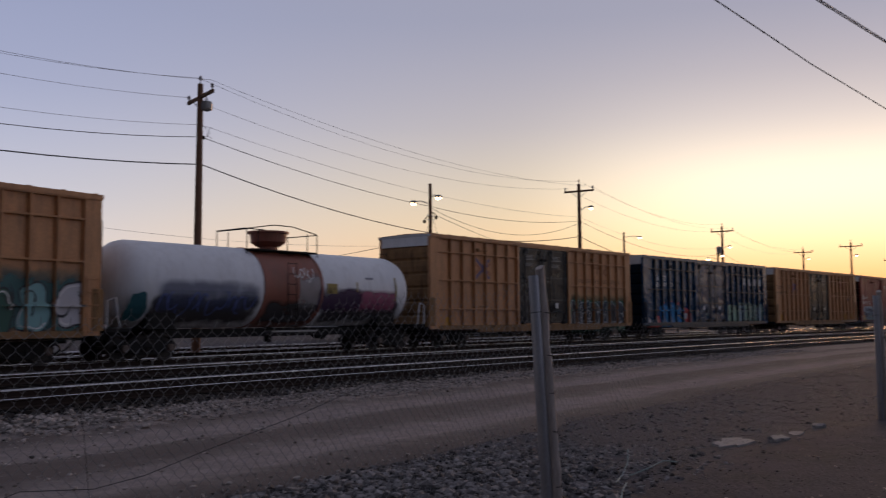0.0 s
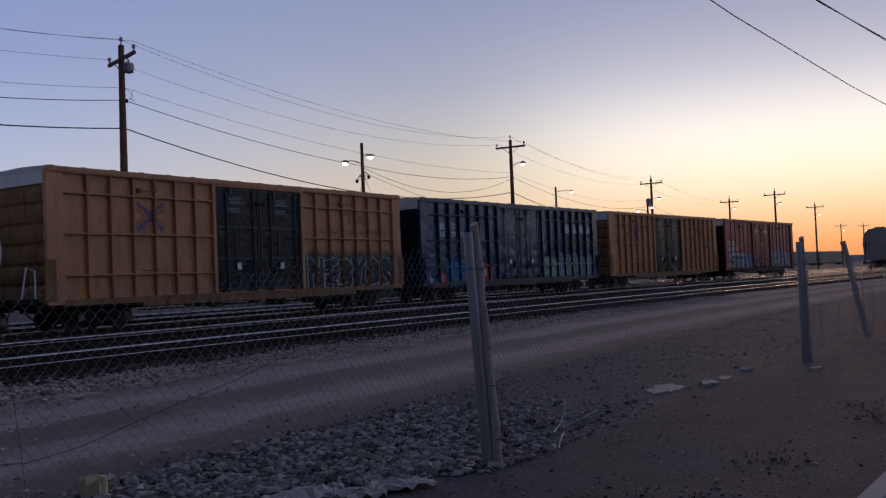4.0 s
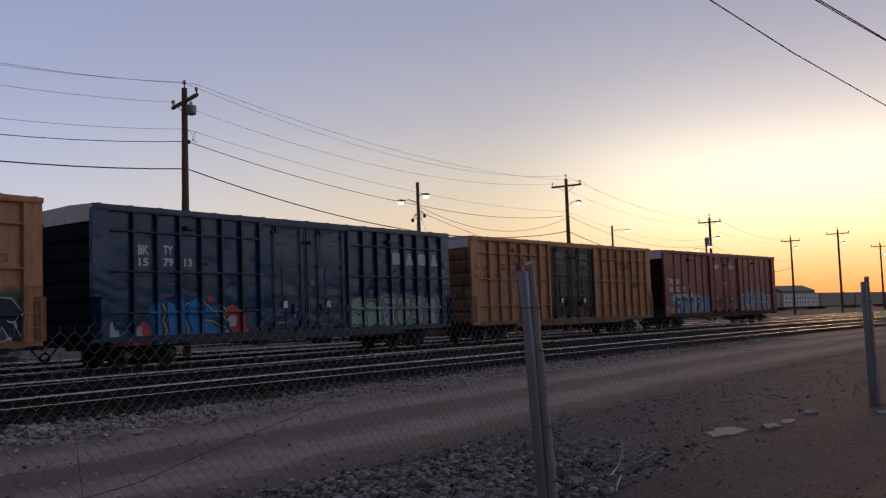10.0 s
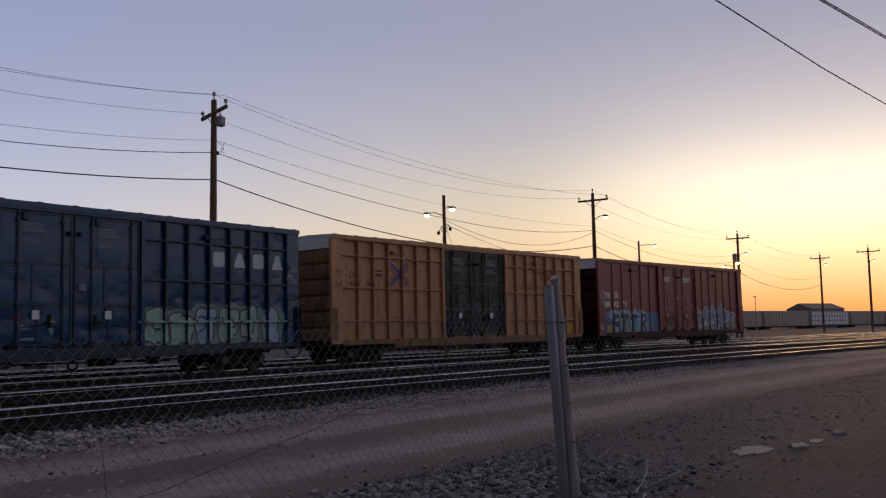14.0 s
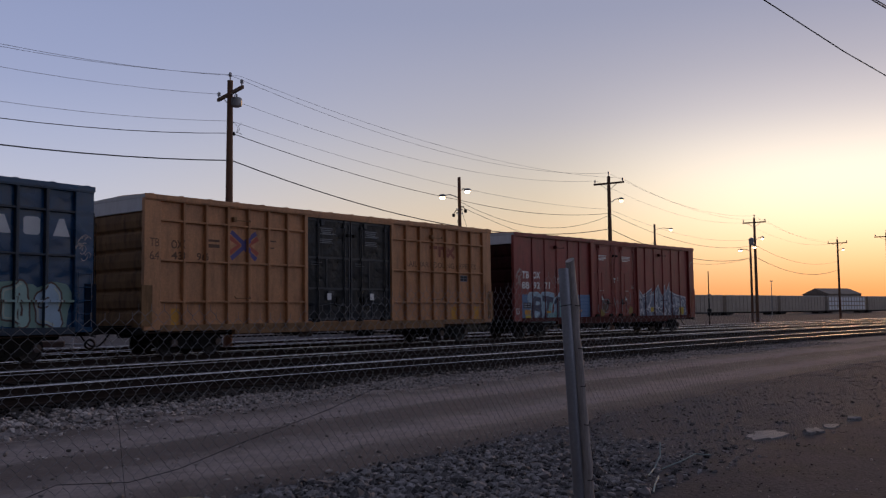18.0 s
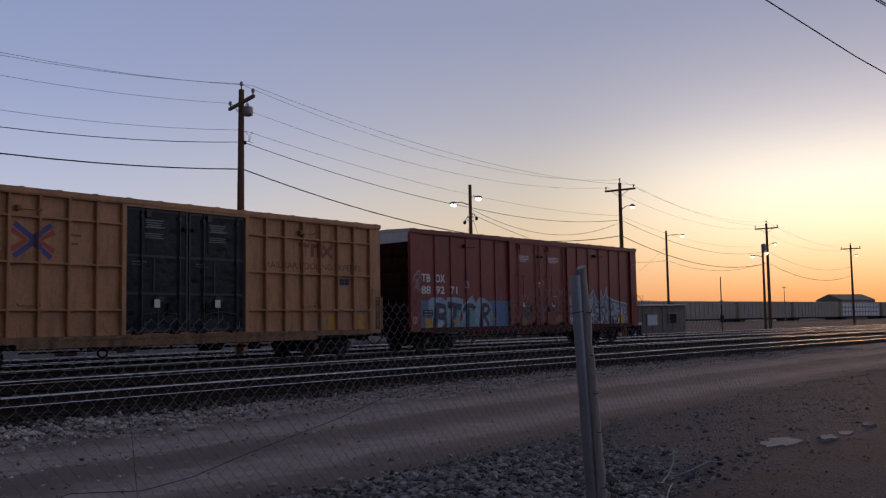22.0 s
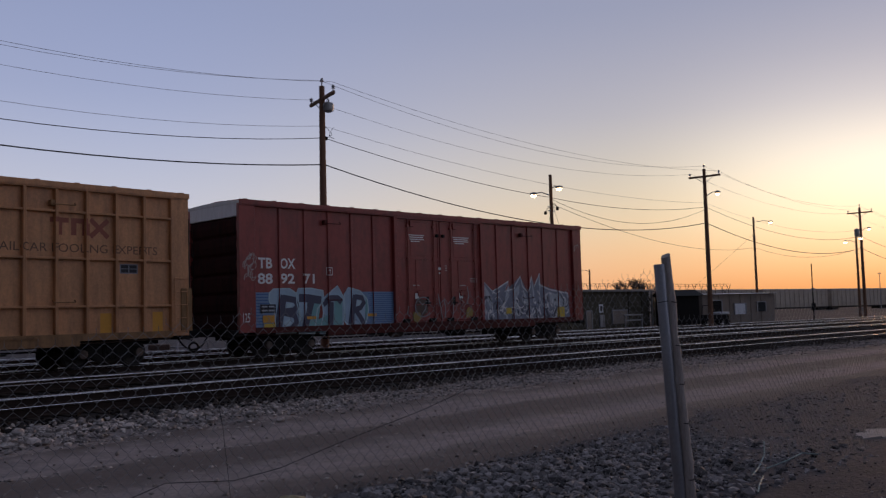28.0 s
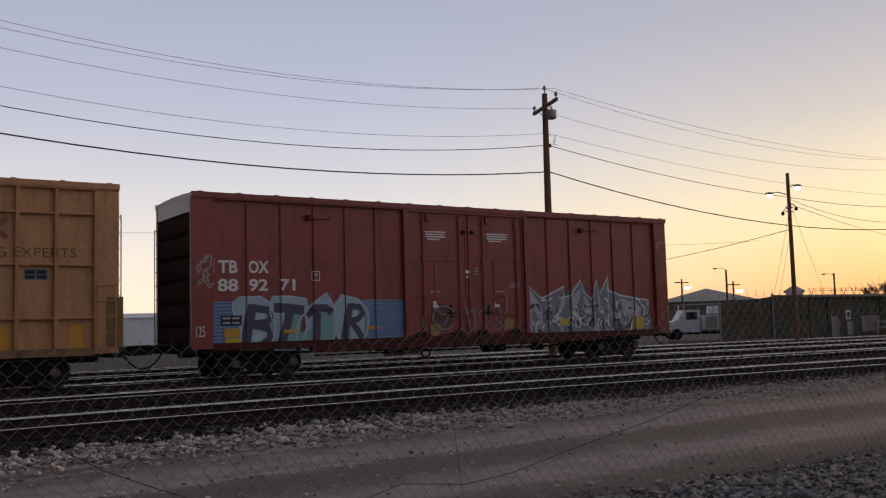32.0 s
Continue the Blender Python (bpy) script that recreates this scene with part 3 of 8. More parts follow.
# ---- loose stones ----
def stones(name, count, place, size, material, label, seed):
    rng = random.Random(seed)
    verts, faces = [], []
    t = (1 + 5 ** 0.5) / 2
    ico = [(-1, t, 0), (1, t, 0), (-1, -t, 0), (1, -t, 0), (0, -1, t), (0, 1, t), (0, -1, -t), (0, 1, -t), (t, 0, -1), (t, 0, 1), (-t, 0, -1), (-t, 0, 1)]
    tri = [(0, 11, 5), (0, 5, 1), (0, 1, 7), (0, 7, 10), (0, 10, 11), (1, 5, 9), (5, 11, 4), (11, 10, 2), (10, 7, 6), (7, 1, 8),
           (3, 9, 4), (3, 4, 2), (3, 2, 6), (3, 6, 8), (3, 8, 9), (4, 9, 5), (2, 4, 11), (6, 2, 10), (8, 6, 7), (9, 8, 1)]
    for _ in range(count):
        x, y, z = place(rng)
        r = (size[0] + (size[1] - size[0]) * rng.random() ** 1.6) * (1.6 if rng.random() < 0.06 else 1.0) / 1.9
        if x > 7:
            r *= max(0.6, 7 / x)
        q = Euler([rng.uniform(0, 6.3) for _ in range(3)]).to_matrix()
        sx, sy, sz = rng.uniform(0.7, 1.3), rng.uniform(0.7, 1.2), rng.uniform(0.5, 0.9)
        k = len(verts)
        for v in ico:
            p = q @ Vector([a * rng.uniform(0.45, 1.3) for a in v])
            verts.append((x + p.x * r * sx, y + p.y * r * sy, z + r * 0.5 + p.z * r * sz))
        faces += [(a + k, b + k, d + k) for a, b, d in tri]
    me = bpy.data.meshes.new(name)
    me.from_pydata(verts, [], faces)
    me.materials.append(material)
    return tagged(new(name, me), label, "stones", kind="stuff")


def coarse(rng):
    while True:
        x = -3 + 32 * rng.random() ** 1.25
        y0, y1 = (5.5 if x < 5 else max(4.3, 5.5 - 0.8 * (x - 5))), c(x) - 18.4
        y = rng.uniform(y0, y1)
        if rng.random() < 1.25 * min(1, (y - y0 + 0.25) / (0.9 if x < 7 else 2.2), (y1 - y + 0.25) / 0.9) * (1 if x < 7 else (7 / x) ** 1.25) and y1 > y0:
            return x, y, ground_z(x, y) - (0.0 if x < 7 else min(0.018, 0.004 * (x - 7)))


def gravelly(rng):
    x = -3 + 48 * rng.random() ** 1.3
    y = c(x) - 12.15 + rng.gauss(0.15, 0.5)
    return x, y, ground_z(x, y) + 0.055 + 0.05 * noise.noise((x * 1.7, y * 1.7, 4))


def scattered(rng):
    x = -2 + 40 * rng.random()
    y = rng.uniform(2.0, c(x) - 10)
    return x, y, ground_z(x, y) + 0.02


def bed_stones(rng):
    x = -3 + 45 * rng.random()
    d = rng.choice((-1, 1)) * rng.uniform(1.3, 2.7)
    return x, c(x) + track_off(0, x) + d, 0.04 + 0.11 * (1 - (abs(d) - 1.3) / 1.4)


stones("coarse_ballast", 27000, coarse, (0.016, 0.06), M["stone"], "coarse grey ballast stones along the fence", 3)
stones("shoulder_gravel", 11000, gravelly, (0.022, 0.06), M["stone_pale"], "pale broken stones on the gravel shoulder", 4)
stones("scattered_pebbles", 900, scattered, (0.012, 0.04), M["stone_pale"], "small pebbles scattered over the dirt", 5)
stones("track_ballast", 5000, bed_stones, (0.03, 0.06), M["bed"], "dark oily ballast stones beside the rails", 6)


def grit(rng):
    x = 2 + 22 * rng.random() ** 1.4
    y = rng.uniform(1.6, 5.6)
    return x, y, ground_z(x, y)


def road_grit(rng):
    x = -2 + 40 * rng.random() ** 1.3
    y = c(x) + rng.choice((-18.3, -15.6, -15.4, -12.9)) + rng.gauss(0, 0.45)
    return x, y, ground_z(x, y) + 0.04


stones("dirt_grit", 3000, grit, (0.005, 0.016), M["ground"], "small clods of dirt on the bare ground", 7)
stones("pale_grit", 1100, grit, (0.007, 0.02), M["stone_pale"], "pale chips scattered over the dirt", 9)
stones("road_grit", 9000, road_grit, (0.01, 0.034), M["stone_pale"], "loose stones between the ruts of the dirt road", 8)


# ---- the train ----
HALF_W, SILL, EAVE = 1.6, 0.86, 5.2
INSET = 0.145


def stroke(bm, pts, w, y, taper=False):
    """A flat ribbon in the plane of a car's side."""
    vs = []
    for i, (x, z) in enumerate(pts):
        a, b = pts[max(i - 1, 0)], pts[min(i + 1, len(pts) - 1)]
        d = Vector((b[0] - a[0], b[1] - a[1])).normalized()
        k = w * (1 - 0.8 * i / (len(pts) - 1) if taper else 1) / 2
        vs.append((bm.verts.new((x - d.y * k, y, z + d.x * k)), bm.verts.new((x + d.y * k, y, z - d.x * k))))
    for a, b in zip(vs, vs[1:]):
        bm.faces.new((a[0], a[1], b[1], b[0]))


def blob(bm, pts, y):
    bm.faces.new([bm.verts.new((x, y, z)) for x, z in pts])


def clipped(bm, spans):
    """Copies of a flat decal, cut to the ribs' widths: what of the paint lies on the ribs."""
    out = bmesh.new()
    for x0, x1, dy in spans:
        b = bm.copy()
        for co, no in (((x0, 0, 0), (-1, 0, 0)), ((x1, 0, 0), (1, 0, 0))):
            bmesh.ops.bisect_plane(b, geom=b.verts[:] + b.edges[:] + b.faces[:], plane_co=co, plane_no=no, clear_outer=True)
        base = len(out.verts)
        new_vs = {v: out.verts.new((v.co.x, v.co.y - dy, v.co.z)) for v in b.verts}
        for f in b.faces:
            try:
                out.faces.new([new_vs[v] for v in f.verts])
            except ValueError:
                pass
        b.free()
    return out


BELTED = set()


def paint_on(name, bm, material, car, ribs=(), label=""):
    """A layer of paint on the side sheet, and its share on the ribs that cross it."""
    groups, seen = [], set()
    for f in bm.faces:
        if f in seen:
            continue
        todo, group = [f], []
        seen.add(f)
        while todo:
            g = todo.pop()
            group.append(g)
            for h in (h for v in g.verts for h in v.link_faces if h not in seen):
                seen.add(h)
                todo.append(h)
        groups.append(group)
    if len(groups) > 1:
        # each separate mark is a part of its own
        for group in groups:
            one = bmesh.new()
            vs = {v: one.verts.new(v.co) for v in {v for f in group for v in f.verts}}
            for f in group:
                one.faces.new([vs[v] for v in f.verts])
            paint_on(name, one, material, car, ribs, label)
        bm.free()
        return None
    bmesh.ops.triangulate(bm, faces=bm.faces[:])
    if bm.verts:
        lo, hi = min(v.co.x for v in bm.verts), max(v.co.x for v in bm.verts)
        extra = clipped(bm, [r for r in ribs if r[1] > lo and r[0] < hi])
        if car.name in BELTED:
            low, high = min(v.co.z for v in bm.verts), max(v.co.z for v in bm.verts)
            for z in (1.78, 3.12, 4.42):
                if low < z + 0.035 and high > z - 0.035:
                    b = bm.copy()
                    for co, no in (((0, 0, z - 0.035), (0, 0, -1)), ((0, 0, z + 0.035), (0, 0, 1))):
                        bmesh.ops.bisect_plane(b, geom=b.verts[:] + b.edges[:] + b.faces[:], plane_co=co, plane_no=no, clear_outer=True)
                    vs = {v: extra.verts.new((v.co.x, v.co.y - (INSET - 0.019), v.co.z)) for v in b.verts}
                    for f in b.faces:
                        extra.faces.new([vs[v] for v in f.verts])
                    b.free()
        me = bpy.data.meshes.new("cut")
        extra.to_mesh(me)
        bm.from_mesh(me)
        extra.free()
        bpy.data.meshes.remove(me)
    return part(name, bm, material, car, label)


def lettering(body, size, x, z, y, width=1.0, thick=0.0, shear=0.0, slack=1.0):
    """Flat letters as a mesh on a car's side, from the left edge x and the base line z."""
    cu = bpy.data.curves.new("letters", "FONT")
    cu.body, cu.size, cu.resolution_u, cu.offset, cu.shear, cu.space_character = body, size, 3, thick, shear, slack
    ob = new("letters", cu)
    bpy.context.view_layer.update()
    me = ob.to_mesh()
    bm = bmesh.new()
    bm.from_mesh(me)
    ob.to_mesh_clear()
    bpy.data.objects.remove(ob)
    for v in bm.verts:
        v.co = (x + v.co.x * width, y, z + v.co.y)
    return bm


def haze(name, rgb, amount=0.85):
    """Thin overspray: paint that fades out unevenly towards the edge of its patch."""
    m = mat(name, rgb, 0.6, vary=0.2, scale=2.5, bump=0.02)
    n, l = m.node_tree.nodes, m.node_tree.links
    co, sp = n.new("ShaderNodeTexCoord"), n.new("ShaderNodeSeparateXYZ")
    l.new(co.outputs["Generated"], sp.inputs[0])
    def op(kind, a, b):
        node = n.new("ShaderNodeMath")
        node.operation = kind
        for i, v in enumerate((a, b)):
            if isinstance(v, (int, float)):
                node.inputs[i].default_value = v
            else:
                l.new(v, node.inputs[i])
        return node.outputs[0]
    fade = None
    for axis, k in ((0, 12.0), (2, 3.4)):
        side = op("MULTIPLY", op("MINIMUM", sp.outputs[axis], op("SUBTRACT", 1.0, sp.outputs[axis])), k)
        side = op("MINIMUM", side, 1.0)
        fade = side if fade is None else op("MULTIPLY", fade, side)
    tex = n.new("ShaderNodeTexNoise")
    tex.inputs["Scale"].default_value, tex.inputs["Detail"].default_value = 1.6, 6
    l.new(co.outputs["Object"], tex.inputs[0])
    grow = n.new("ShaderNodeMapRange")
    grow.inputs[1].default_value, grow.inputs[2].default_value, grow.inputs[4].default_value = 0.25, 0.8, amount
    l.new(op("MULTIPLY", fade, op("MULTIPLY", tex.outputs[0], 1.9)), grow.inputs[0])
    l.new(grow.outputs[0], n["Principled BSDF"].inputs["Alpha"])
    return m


def wheel_set(car, x):
    """One axle with its two wheels."""
    bm = bmesh.new()
    for s in (-1, 1):
        prof = [(0.1, 0.62), (0.16, 0.66), (0.36, 0.69), (0.40, 0.685), (0.46, 0.70), (0.455, 0.725), (0.42, 0.735), (0.418, 0.81), (0.36, 0.80), (0.34, 0.76), (0.15, 0.75), (0.1, 0.86)]
        lathe(bm, [(r, s * h) for r, h in prof], 20, "y")
    lathe(bm, [(0.08, -0.95), (0.08, 0.95)], 10, "y")
    ob = part("wheel_set", bm, M["wheel"], car, "worn steel wheels on an axle")
    ob.matrix_basis = Matrix.Translation((x, 0, 0.42))
    return smooth(ob, 35)


def truck(car, x):
    for s in (-1, 1):
        bm = bmesh.new()
        y0, y1 = sorted((s * 0.92, s * 1.08))
        pts = [(-1.12, 0.34), (-1.12, 0.56), (-0.72, 0.62), (-0.4, 0.83), (0.4, 0.83), (0.72, 0.62), (1.12, 0.56), (1.12, 0.34), (0.72, 0.36), (0.42, 0.2), (-0.42, 0.2), (-0.72, 0.36)]
        a, b = [[bm.verts.new((x + u, y, w)) for u, w in pts] for y in (y0, y1)]
        bm.faces.new(a), bm.faces.new(b[::-1])
        for i in range(12):
            bm.faces.new((a[i], a[(i + 1) % 12], b[(i + 1) % 12], b[i]))
        bmesh.ops.recalc_face_normals(bm, faces=bm.faces[:])
        frame_ob = part("truck_side_frame", bm, M["black_steel"], car)
        bm = bmesh.new()
        for u in (-0.2, 0, 0.2):
            lathe(bm, [(0.075, 0.28), (0.075, 0.6)], 8, "z", (x + u, s * 1.06, 0))
        part("spring_nest", bm, M["black_steel"], frame_ob)
        for u in (-0.89, 0.89):
            part("bearing_cap", lathe(bmesh.new(), [(0.13, s * 1.06), (0.13, s * 1.18), (0.07, s * 1.2)], 10, "y", (x + u, 0, 0.42)), M["rusty_post"], frame_ob, "rusty bearing cap")
    part("bolster", boxes((x - 0.18, x + 0.18, -1.15, 1.15, 0.42, 0.7), (x - 0.35, x + 0.35, -0.3, 0.3, 0.68, 0.95), bevel=0.02), M["black_steel"], car)
    return [wheel_set(car, x + u) for u in (-0.89, 0.89)]


def coupler(car, x, s):
    bm = boxes((x, x + s * 0.75, -0.09, 0.09, 0.78, 0.98), (x + s * 0.55, x + s * 0.9, -0.16, 0.13, 0.74, 1.02)) if s > 0 else \
        boxes((x - 0.75, x, -0.09, 0.09, 0.78, 0.98), (x - 0.9, x - 0.55, -0.13, 0.16, 0.74, 1.02))
    cp = part("coupler", bm, M["black_steel"], car)
    part("air_hose", rod([(x + s * 0.35, -0.35, 0.75), (x + s * 0.5, -0.36, 0.55), (x + s * 0.7, -0.37, 0.4), (x + s * 0.95, -0.36, 0.38)], 0.028), M["black_steel"], cp)
    part("uncoupling_lever", rod([(x + s * 0.06, -1.5, 0.95), (x + s * 0.06, -1.5, 0.7), (x + s * 0.1, -0.3, 0.86)], 0.014), M["black_steel"], cp)


def ladder(car, x, y, z0, z1, w=0.42, along="x", n=None, material=None):
    """A grab-iron ladder: two stiles and its rungs."""
    n = n or int((z1 - z0) / 0.38)
    bm = bmesh.new()
    for k in range(n + 1):
        z = z0 + (z1 - z0) * k / n
        a = (x - w / 2, y, z) if along == "x" else (x, y - w / 2, z)
        b = (x + w / 2, y, z) if along == "x" else (x, y + w / 2, z)
        tube(bm, [a, b], 0.013, 5)
    for d in (-w / 2, w / 2):
        p = (x + d, y) if along == "x" else (x, y + d)
        tube(bm, [(*p, z0 - 0.05), (*p, z1 + 0.05)], 0.016, 5)
    return part("ladder", bm, material or M["black_steel"], car)


def boxcar(label, half, paint, end_paint, door_paint, grid, group="cars of the train"):
    """A long high-roofed boxcar with two plug doors a side. Returns the car, its wheel sets and its ribs (x0, x1, proud)."""
    car = thing("boxcar", label, "boxcar", group)
    if grid:
        BELTED.add(car.name)
    L = half
    side = HALF_W - INSET
    rib_paint = M["blue_rib"] if paint is M["blue"] else M["gold_rib"] if paint is M["gold"] else paint
    sill_paint = M["red_rib"] if paint is M["red"] else M["gold_sill"] if paint is M["gold"] else rib_paint
    gear_paint = M["door_frame"] if door_paint is M["door_green"] else rib_paint
    part("body", boxes((-L + 0.16, L - 0.16, -side, side, SILL, EAVE - 0.02)), paint, car)
    # roof: low ridge with seam caps
    bm = bmesh.new()
    prof = [(-HALF_W - 0.02, EAVE - 0.1), (-HALF_W - 0.02, EAVE + 0.0), (-0.8, EAVE + 0.035), (0, EAVE + 0.05), (0.8, EAVE + 0.035), (HALF_W + 0.02, EAVE + 0.0), (HALF_W + 0.02, EAVE - 0.1)]
    ends = [[bm.verts.new((x, y, z)) for y, z in prof] for x in (-L, L)]
    for j in range(6):
        bm.faces.new((ends[0][j], ends[0][j + 1], ends[1][j + 1], ends[1][j]))
    bm.faces.new(ends[0][::-1]), bm.faces.new(ends[1])
    bmesh.ops.recalc_face_normals(bm, faces=bm.faces[:])
    roof = part("roof", bm, M["roof"], car, "galvanised roof with seam caps")
    for s in (-1, 1):
        part("eave_strip", boxes((-L - 0.01, L + 0.01, *sorted((s * (HALF_W + 0.02), s * (HALF_W + 0.035))), EAVE - 0.12, EAVE + 0.03)), paint, roof)
    cap = bmesh.new()
    for y0, z0, y1, z1 in ((-HALF_W - 0.045, EAVE + 0.0, 0, EAVE + 0.06), (0, EAVE + 0.06, HALF_W + 0.045, EAVE + 0.0)):
        vs = [cap.verts.new(p) for p in ((-0.06, y0, z0), (0.06, y0, z0), (0.06, y1, z1), (-0.06, y1, z1))]
        top = [cap.verts.new(v.co + Vector((0, 0, 0.05))) for v in vs]
        cap.faces.new(top)
        for i in range(4):
            cap.faces.new((vs[i], vs[(i + 1) % 4], top[(i + 1) % 4], top[i]))
    cap_ob = part("roof_seam_cap", cap, paint, roof)
    for k in range(17):
        m = Matrix.Translation((-L + 0.25 + (2 * L - 0.5) * k / 16, 0, 0))
        if k == 0:
            cap_ob.matrix_basis = m
        else:
            share("roof_seam_cap", cap_ob.data, roof, m)
    ribs = []
    door0, door1 = -2.42, 2.42
    for s in (-1, 1):
        y0, y1 = sorted((s * side, s * HALF_W))
        # top plate and side sill
        part("top_plate", boxes((-L, L, y0, y1 + 0.01 if s > 0 else y1, EAVE - 0.16, EAVE - 0.1)), paint, car)
        yy0, yy1 = sorted((s * side, s * (HALF_W + 0.01)))
        part("side_sill", boxes((-L + 0.6, L - 0.6, yy0, yy1, SILL - 0.04, SILL + 0.16), (-L + 3.6, L - 3.6, yy0, yy1, SILL - 0.18, SILL - 0.04)), sill_paint, car)
        for e in (-1, 1):
            x0, x1 = sorted((e * L, e * (L - 0.62)))
            part("corner_post", boxes((x0, x1, *sorted((s * (side - 0.02), s * (HALF_W - 0.012))), SILL, EAVE - 0.16), bevel=0.012), paint, car)
        n = 7 if grid else 6
        for e in (-1, 1):
            for k in range(1, n):
                xc = e * (L - 0.62) + (e * 2.42 - e * (L - 0.62)) * k / n
                w = 0.05 if grid else 0.045
                deep = HALF_W - side if grid else 0.05
                yo = sorted((s * side, s * (side + deep)))
                part("side_post", boxes((xc - w, xc + w, *yo, SILL + 0.16, EAVE - 0.16), bevel=0.012), rib_paint, car)
                if s < 0:
                    ribs.append((xc - w, xc + w, deep))
            if grid:
                xa, xb = sorted((e * (L - 0.62), e * 2.5))
                for z in (1.78, 3.12, 4.42):
                    part("belt_rail", boxes((xa, xb, *sorted((s * side, s * (HALF_W - 0.02))), z - 0.035, z + 0.035), bevel=0.012), rib_paint, car)
        # two plug doors with their frames, locking rods and handles
        for d in (-1, 1):
            x0, x1 = sorted((d * 0.03, d * (2.345)))
            yd = sorted((s * (side - 0.02), s * (side + 0.035)))
            door = part("plug_door", boxes((x0, x1, *yd, SILL + 0.2, EAVE - 0.2), bevel=0.015), door_paint, car)
            yf = sorted((s * (side + 0.035), s * (side + 0.06)))
            def at(u):
                return x0 + u * (x1 - x0)
            frame_spans = [(x0, x0 + 0.07, *yf, SILL + 0.22, EAVE - 0.22), (x1 - 0.07, x1, *yf, SILL + 0.22, EAVE - 0.22)]
            frame_spans += [(x0 + 0.07, x1 - 0.07, *yf, z - 0.04, z + 0.04) for z in (SILL + 0.27, 2.3, 3.48, EAVE - 0.27)]
            part("door_frame", boxes(*frame_spans), gear_paint, door)
            part("door_stile", boxes((at(0.45) - 0.035, at(0.45) + 0.035, *yf, 2.345, 3.435), bevel=0.008), gear_paint, door)
            part("door_stile", boxes((at(0.52) - 0.035, at(0.52) + 0.035, *yf, SILL + 0.315, 2.255), bevel=0.008), gear_paint, door)
            part("door_plate", boxes((at(0.33), at(0.76), *sorted((s * (side + 0.035), s * (side + 0.047))), 3.58, EAVE - 0.36), bevel=0.004), door_paint, door)
            yr = s * (side + 0.09)
            for u in (0.25, 0.86):
                part("locking_rod", rod([(at(u), yr, SILL + 0.2), (at(u), yr, EAVE - 0.2)], 0.026, 8), gear_paint, door)
                for z in (1.2, 2.3, 3.48, 4.72):
                    part("rod_keeper", boxes((at(u) - 0.065, at(u) + 0.065, *sorted((s * (side + 0.035), s * (side + 0.12))), z - 0.05, z + 0.05), bevel=0.01), gear_paint, door)
            part("lock_box", boxes((at(0.46), at(0.6), *sorted((s * (side + 0.035), s * (side + 0.1))), 2.02, 2.2), bevel=0.015), gear_paint, door)
            part("lock_bar", rod([(at(0.25), yr, 1.62), (at(0.55), yr, 1.72), (at(0.86), yr, 1.62)], 0.02, 6), gear_paint, door)
            part("lift_hook", boxes((at(0.3), at(0.38), *sorted((s * (side + 0.035), s * (side + 0.13))), EAVE - 0.5, EAVE - 0.26), bevel=0.015), gear_paint, door)
            for xr in (d * 0.5, d * 1.9):
                part("roller_bracket", boxes((xr - 0.16, xr + 0.16, *sorted((s * (side + 0.02), s * (side + 0.13))), SILL + 0.12, SILL + 0.3), bevel=0.01), M["black_steel"], door)
            part("door_bolt", boxes((d * 0.17 - 0.06, d * 0.17 + 0.06, *sorted((s * (side + 0.05), s * (side + 0.14))), 4.34, 4.46), bevel=0.01), M["black_steel"], door)
            part("door_handle", boxes((d * 0.75 - 0.16, d * 0.75 + 0.16, *sorted((s * (side + 0.06), s * (side + 0.12))), 1.72, 1.78),
                                      (d * 0.75 - 0.05, d * 0.75 + 0.05, *sorted((s * (side + 0.05), s * (side + 0.1))), 1.62, 2.0)), M["black_steel"], door, "dark door handle")
        part("door_header", boxes((-2.5, 2.5, *sorted((s * (side - 0.01), s * (HALF_W - 0.005))), EAVE - 0.21, EAVE - 0.155)), paint, car)
        for xd in (-2.43, 2.43):
            part("door_post", boxes((xd - 0.075, xd + 0.075, *sorted((s * side, s * (HALF_W - 0.002))), SILL + 0.16, EAVE - 0.2), bevel=0.01), paint, car)
        part("door_track", boxes((-4.6, 4.6, *sorted((s * side, s * (HALF_W + 0.05))), SILL + 0.06, SILL + 0.12)), sill_paint, car)
        # little roof-side hatch gear beside the door posts
        for xg in (-5.3, 5.5):
            part("grab_bar", rod([(xg - 0.5, s * (HALF_W + 0.0), 4.66), (xg - 0.5, s * (HALF_W + 0.06), 4.6), (xg + 0.15, s * (HALF_W + 0.06), 4.6), (xg + 0.15, s * HALF_W, 4.66)], 0.018), sill_paint, car)
            part("grab_bracket", boxes((xg - 0.56, xg - 0.44, *sorted((s * (side + 0.02), s * (HALF_W + 0.04))), 4.56, 4.72), bevel=0.01), sill_paint, car)
            part("grab_bar", rod([(xg - 0.5, s * HALF_W, 1.96), (xg - 0.5, s * (HALF_W + 0.06), 1.9), (xg + 0.15, s * (HALF_W + 0.06), 1.9), (xg + 0.15, s * HALF_W, 1.96)], 0.018), sill_paint, car)
        if grid:
            for e in (-1, 1):
                part("step_guard", boxes((*sorted((e * (L - 0.3), e * (L + 0.1))), *sorted((s * (HALF_W - 0.012), s * (HALF_W + 0.02))), 1.0, 2.3), bevel=0.008), end_paint, car, "dark guard plate behind the ladder")
        ladder(car, s * -(L - 0.32), s * (HALF_W + 0.05), 1.0, 2.6, 0.44, "x", 4, paint)
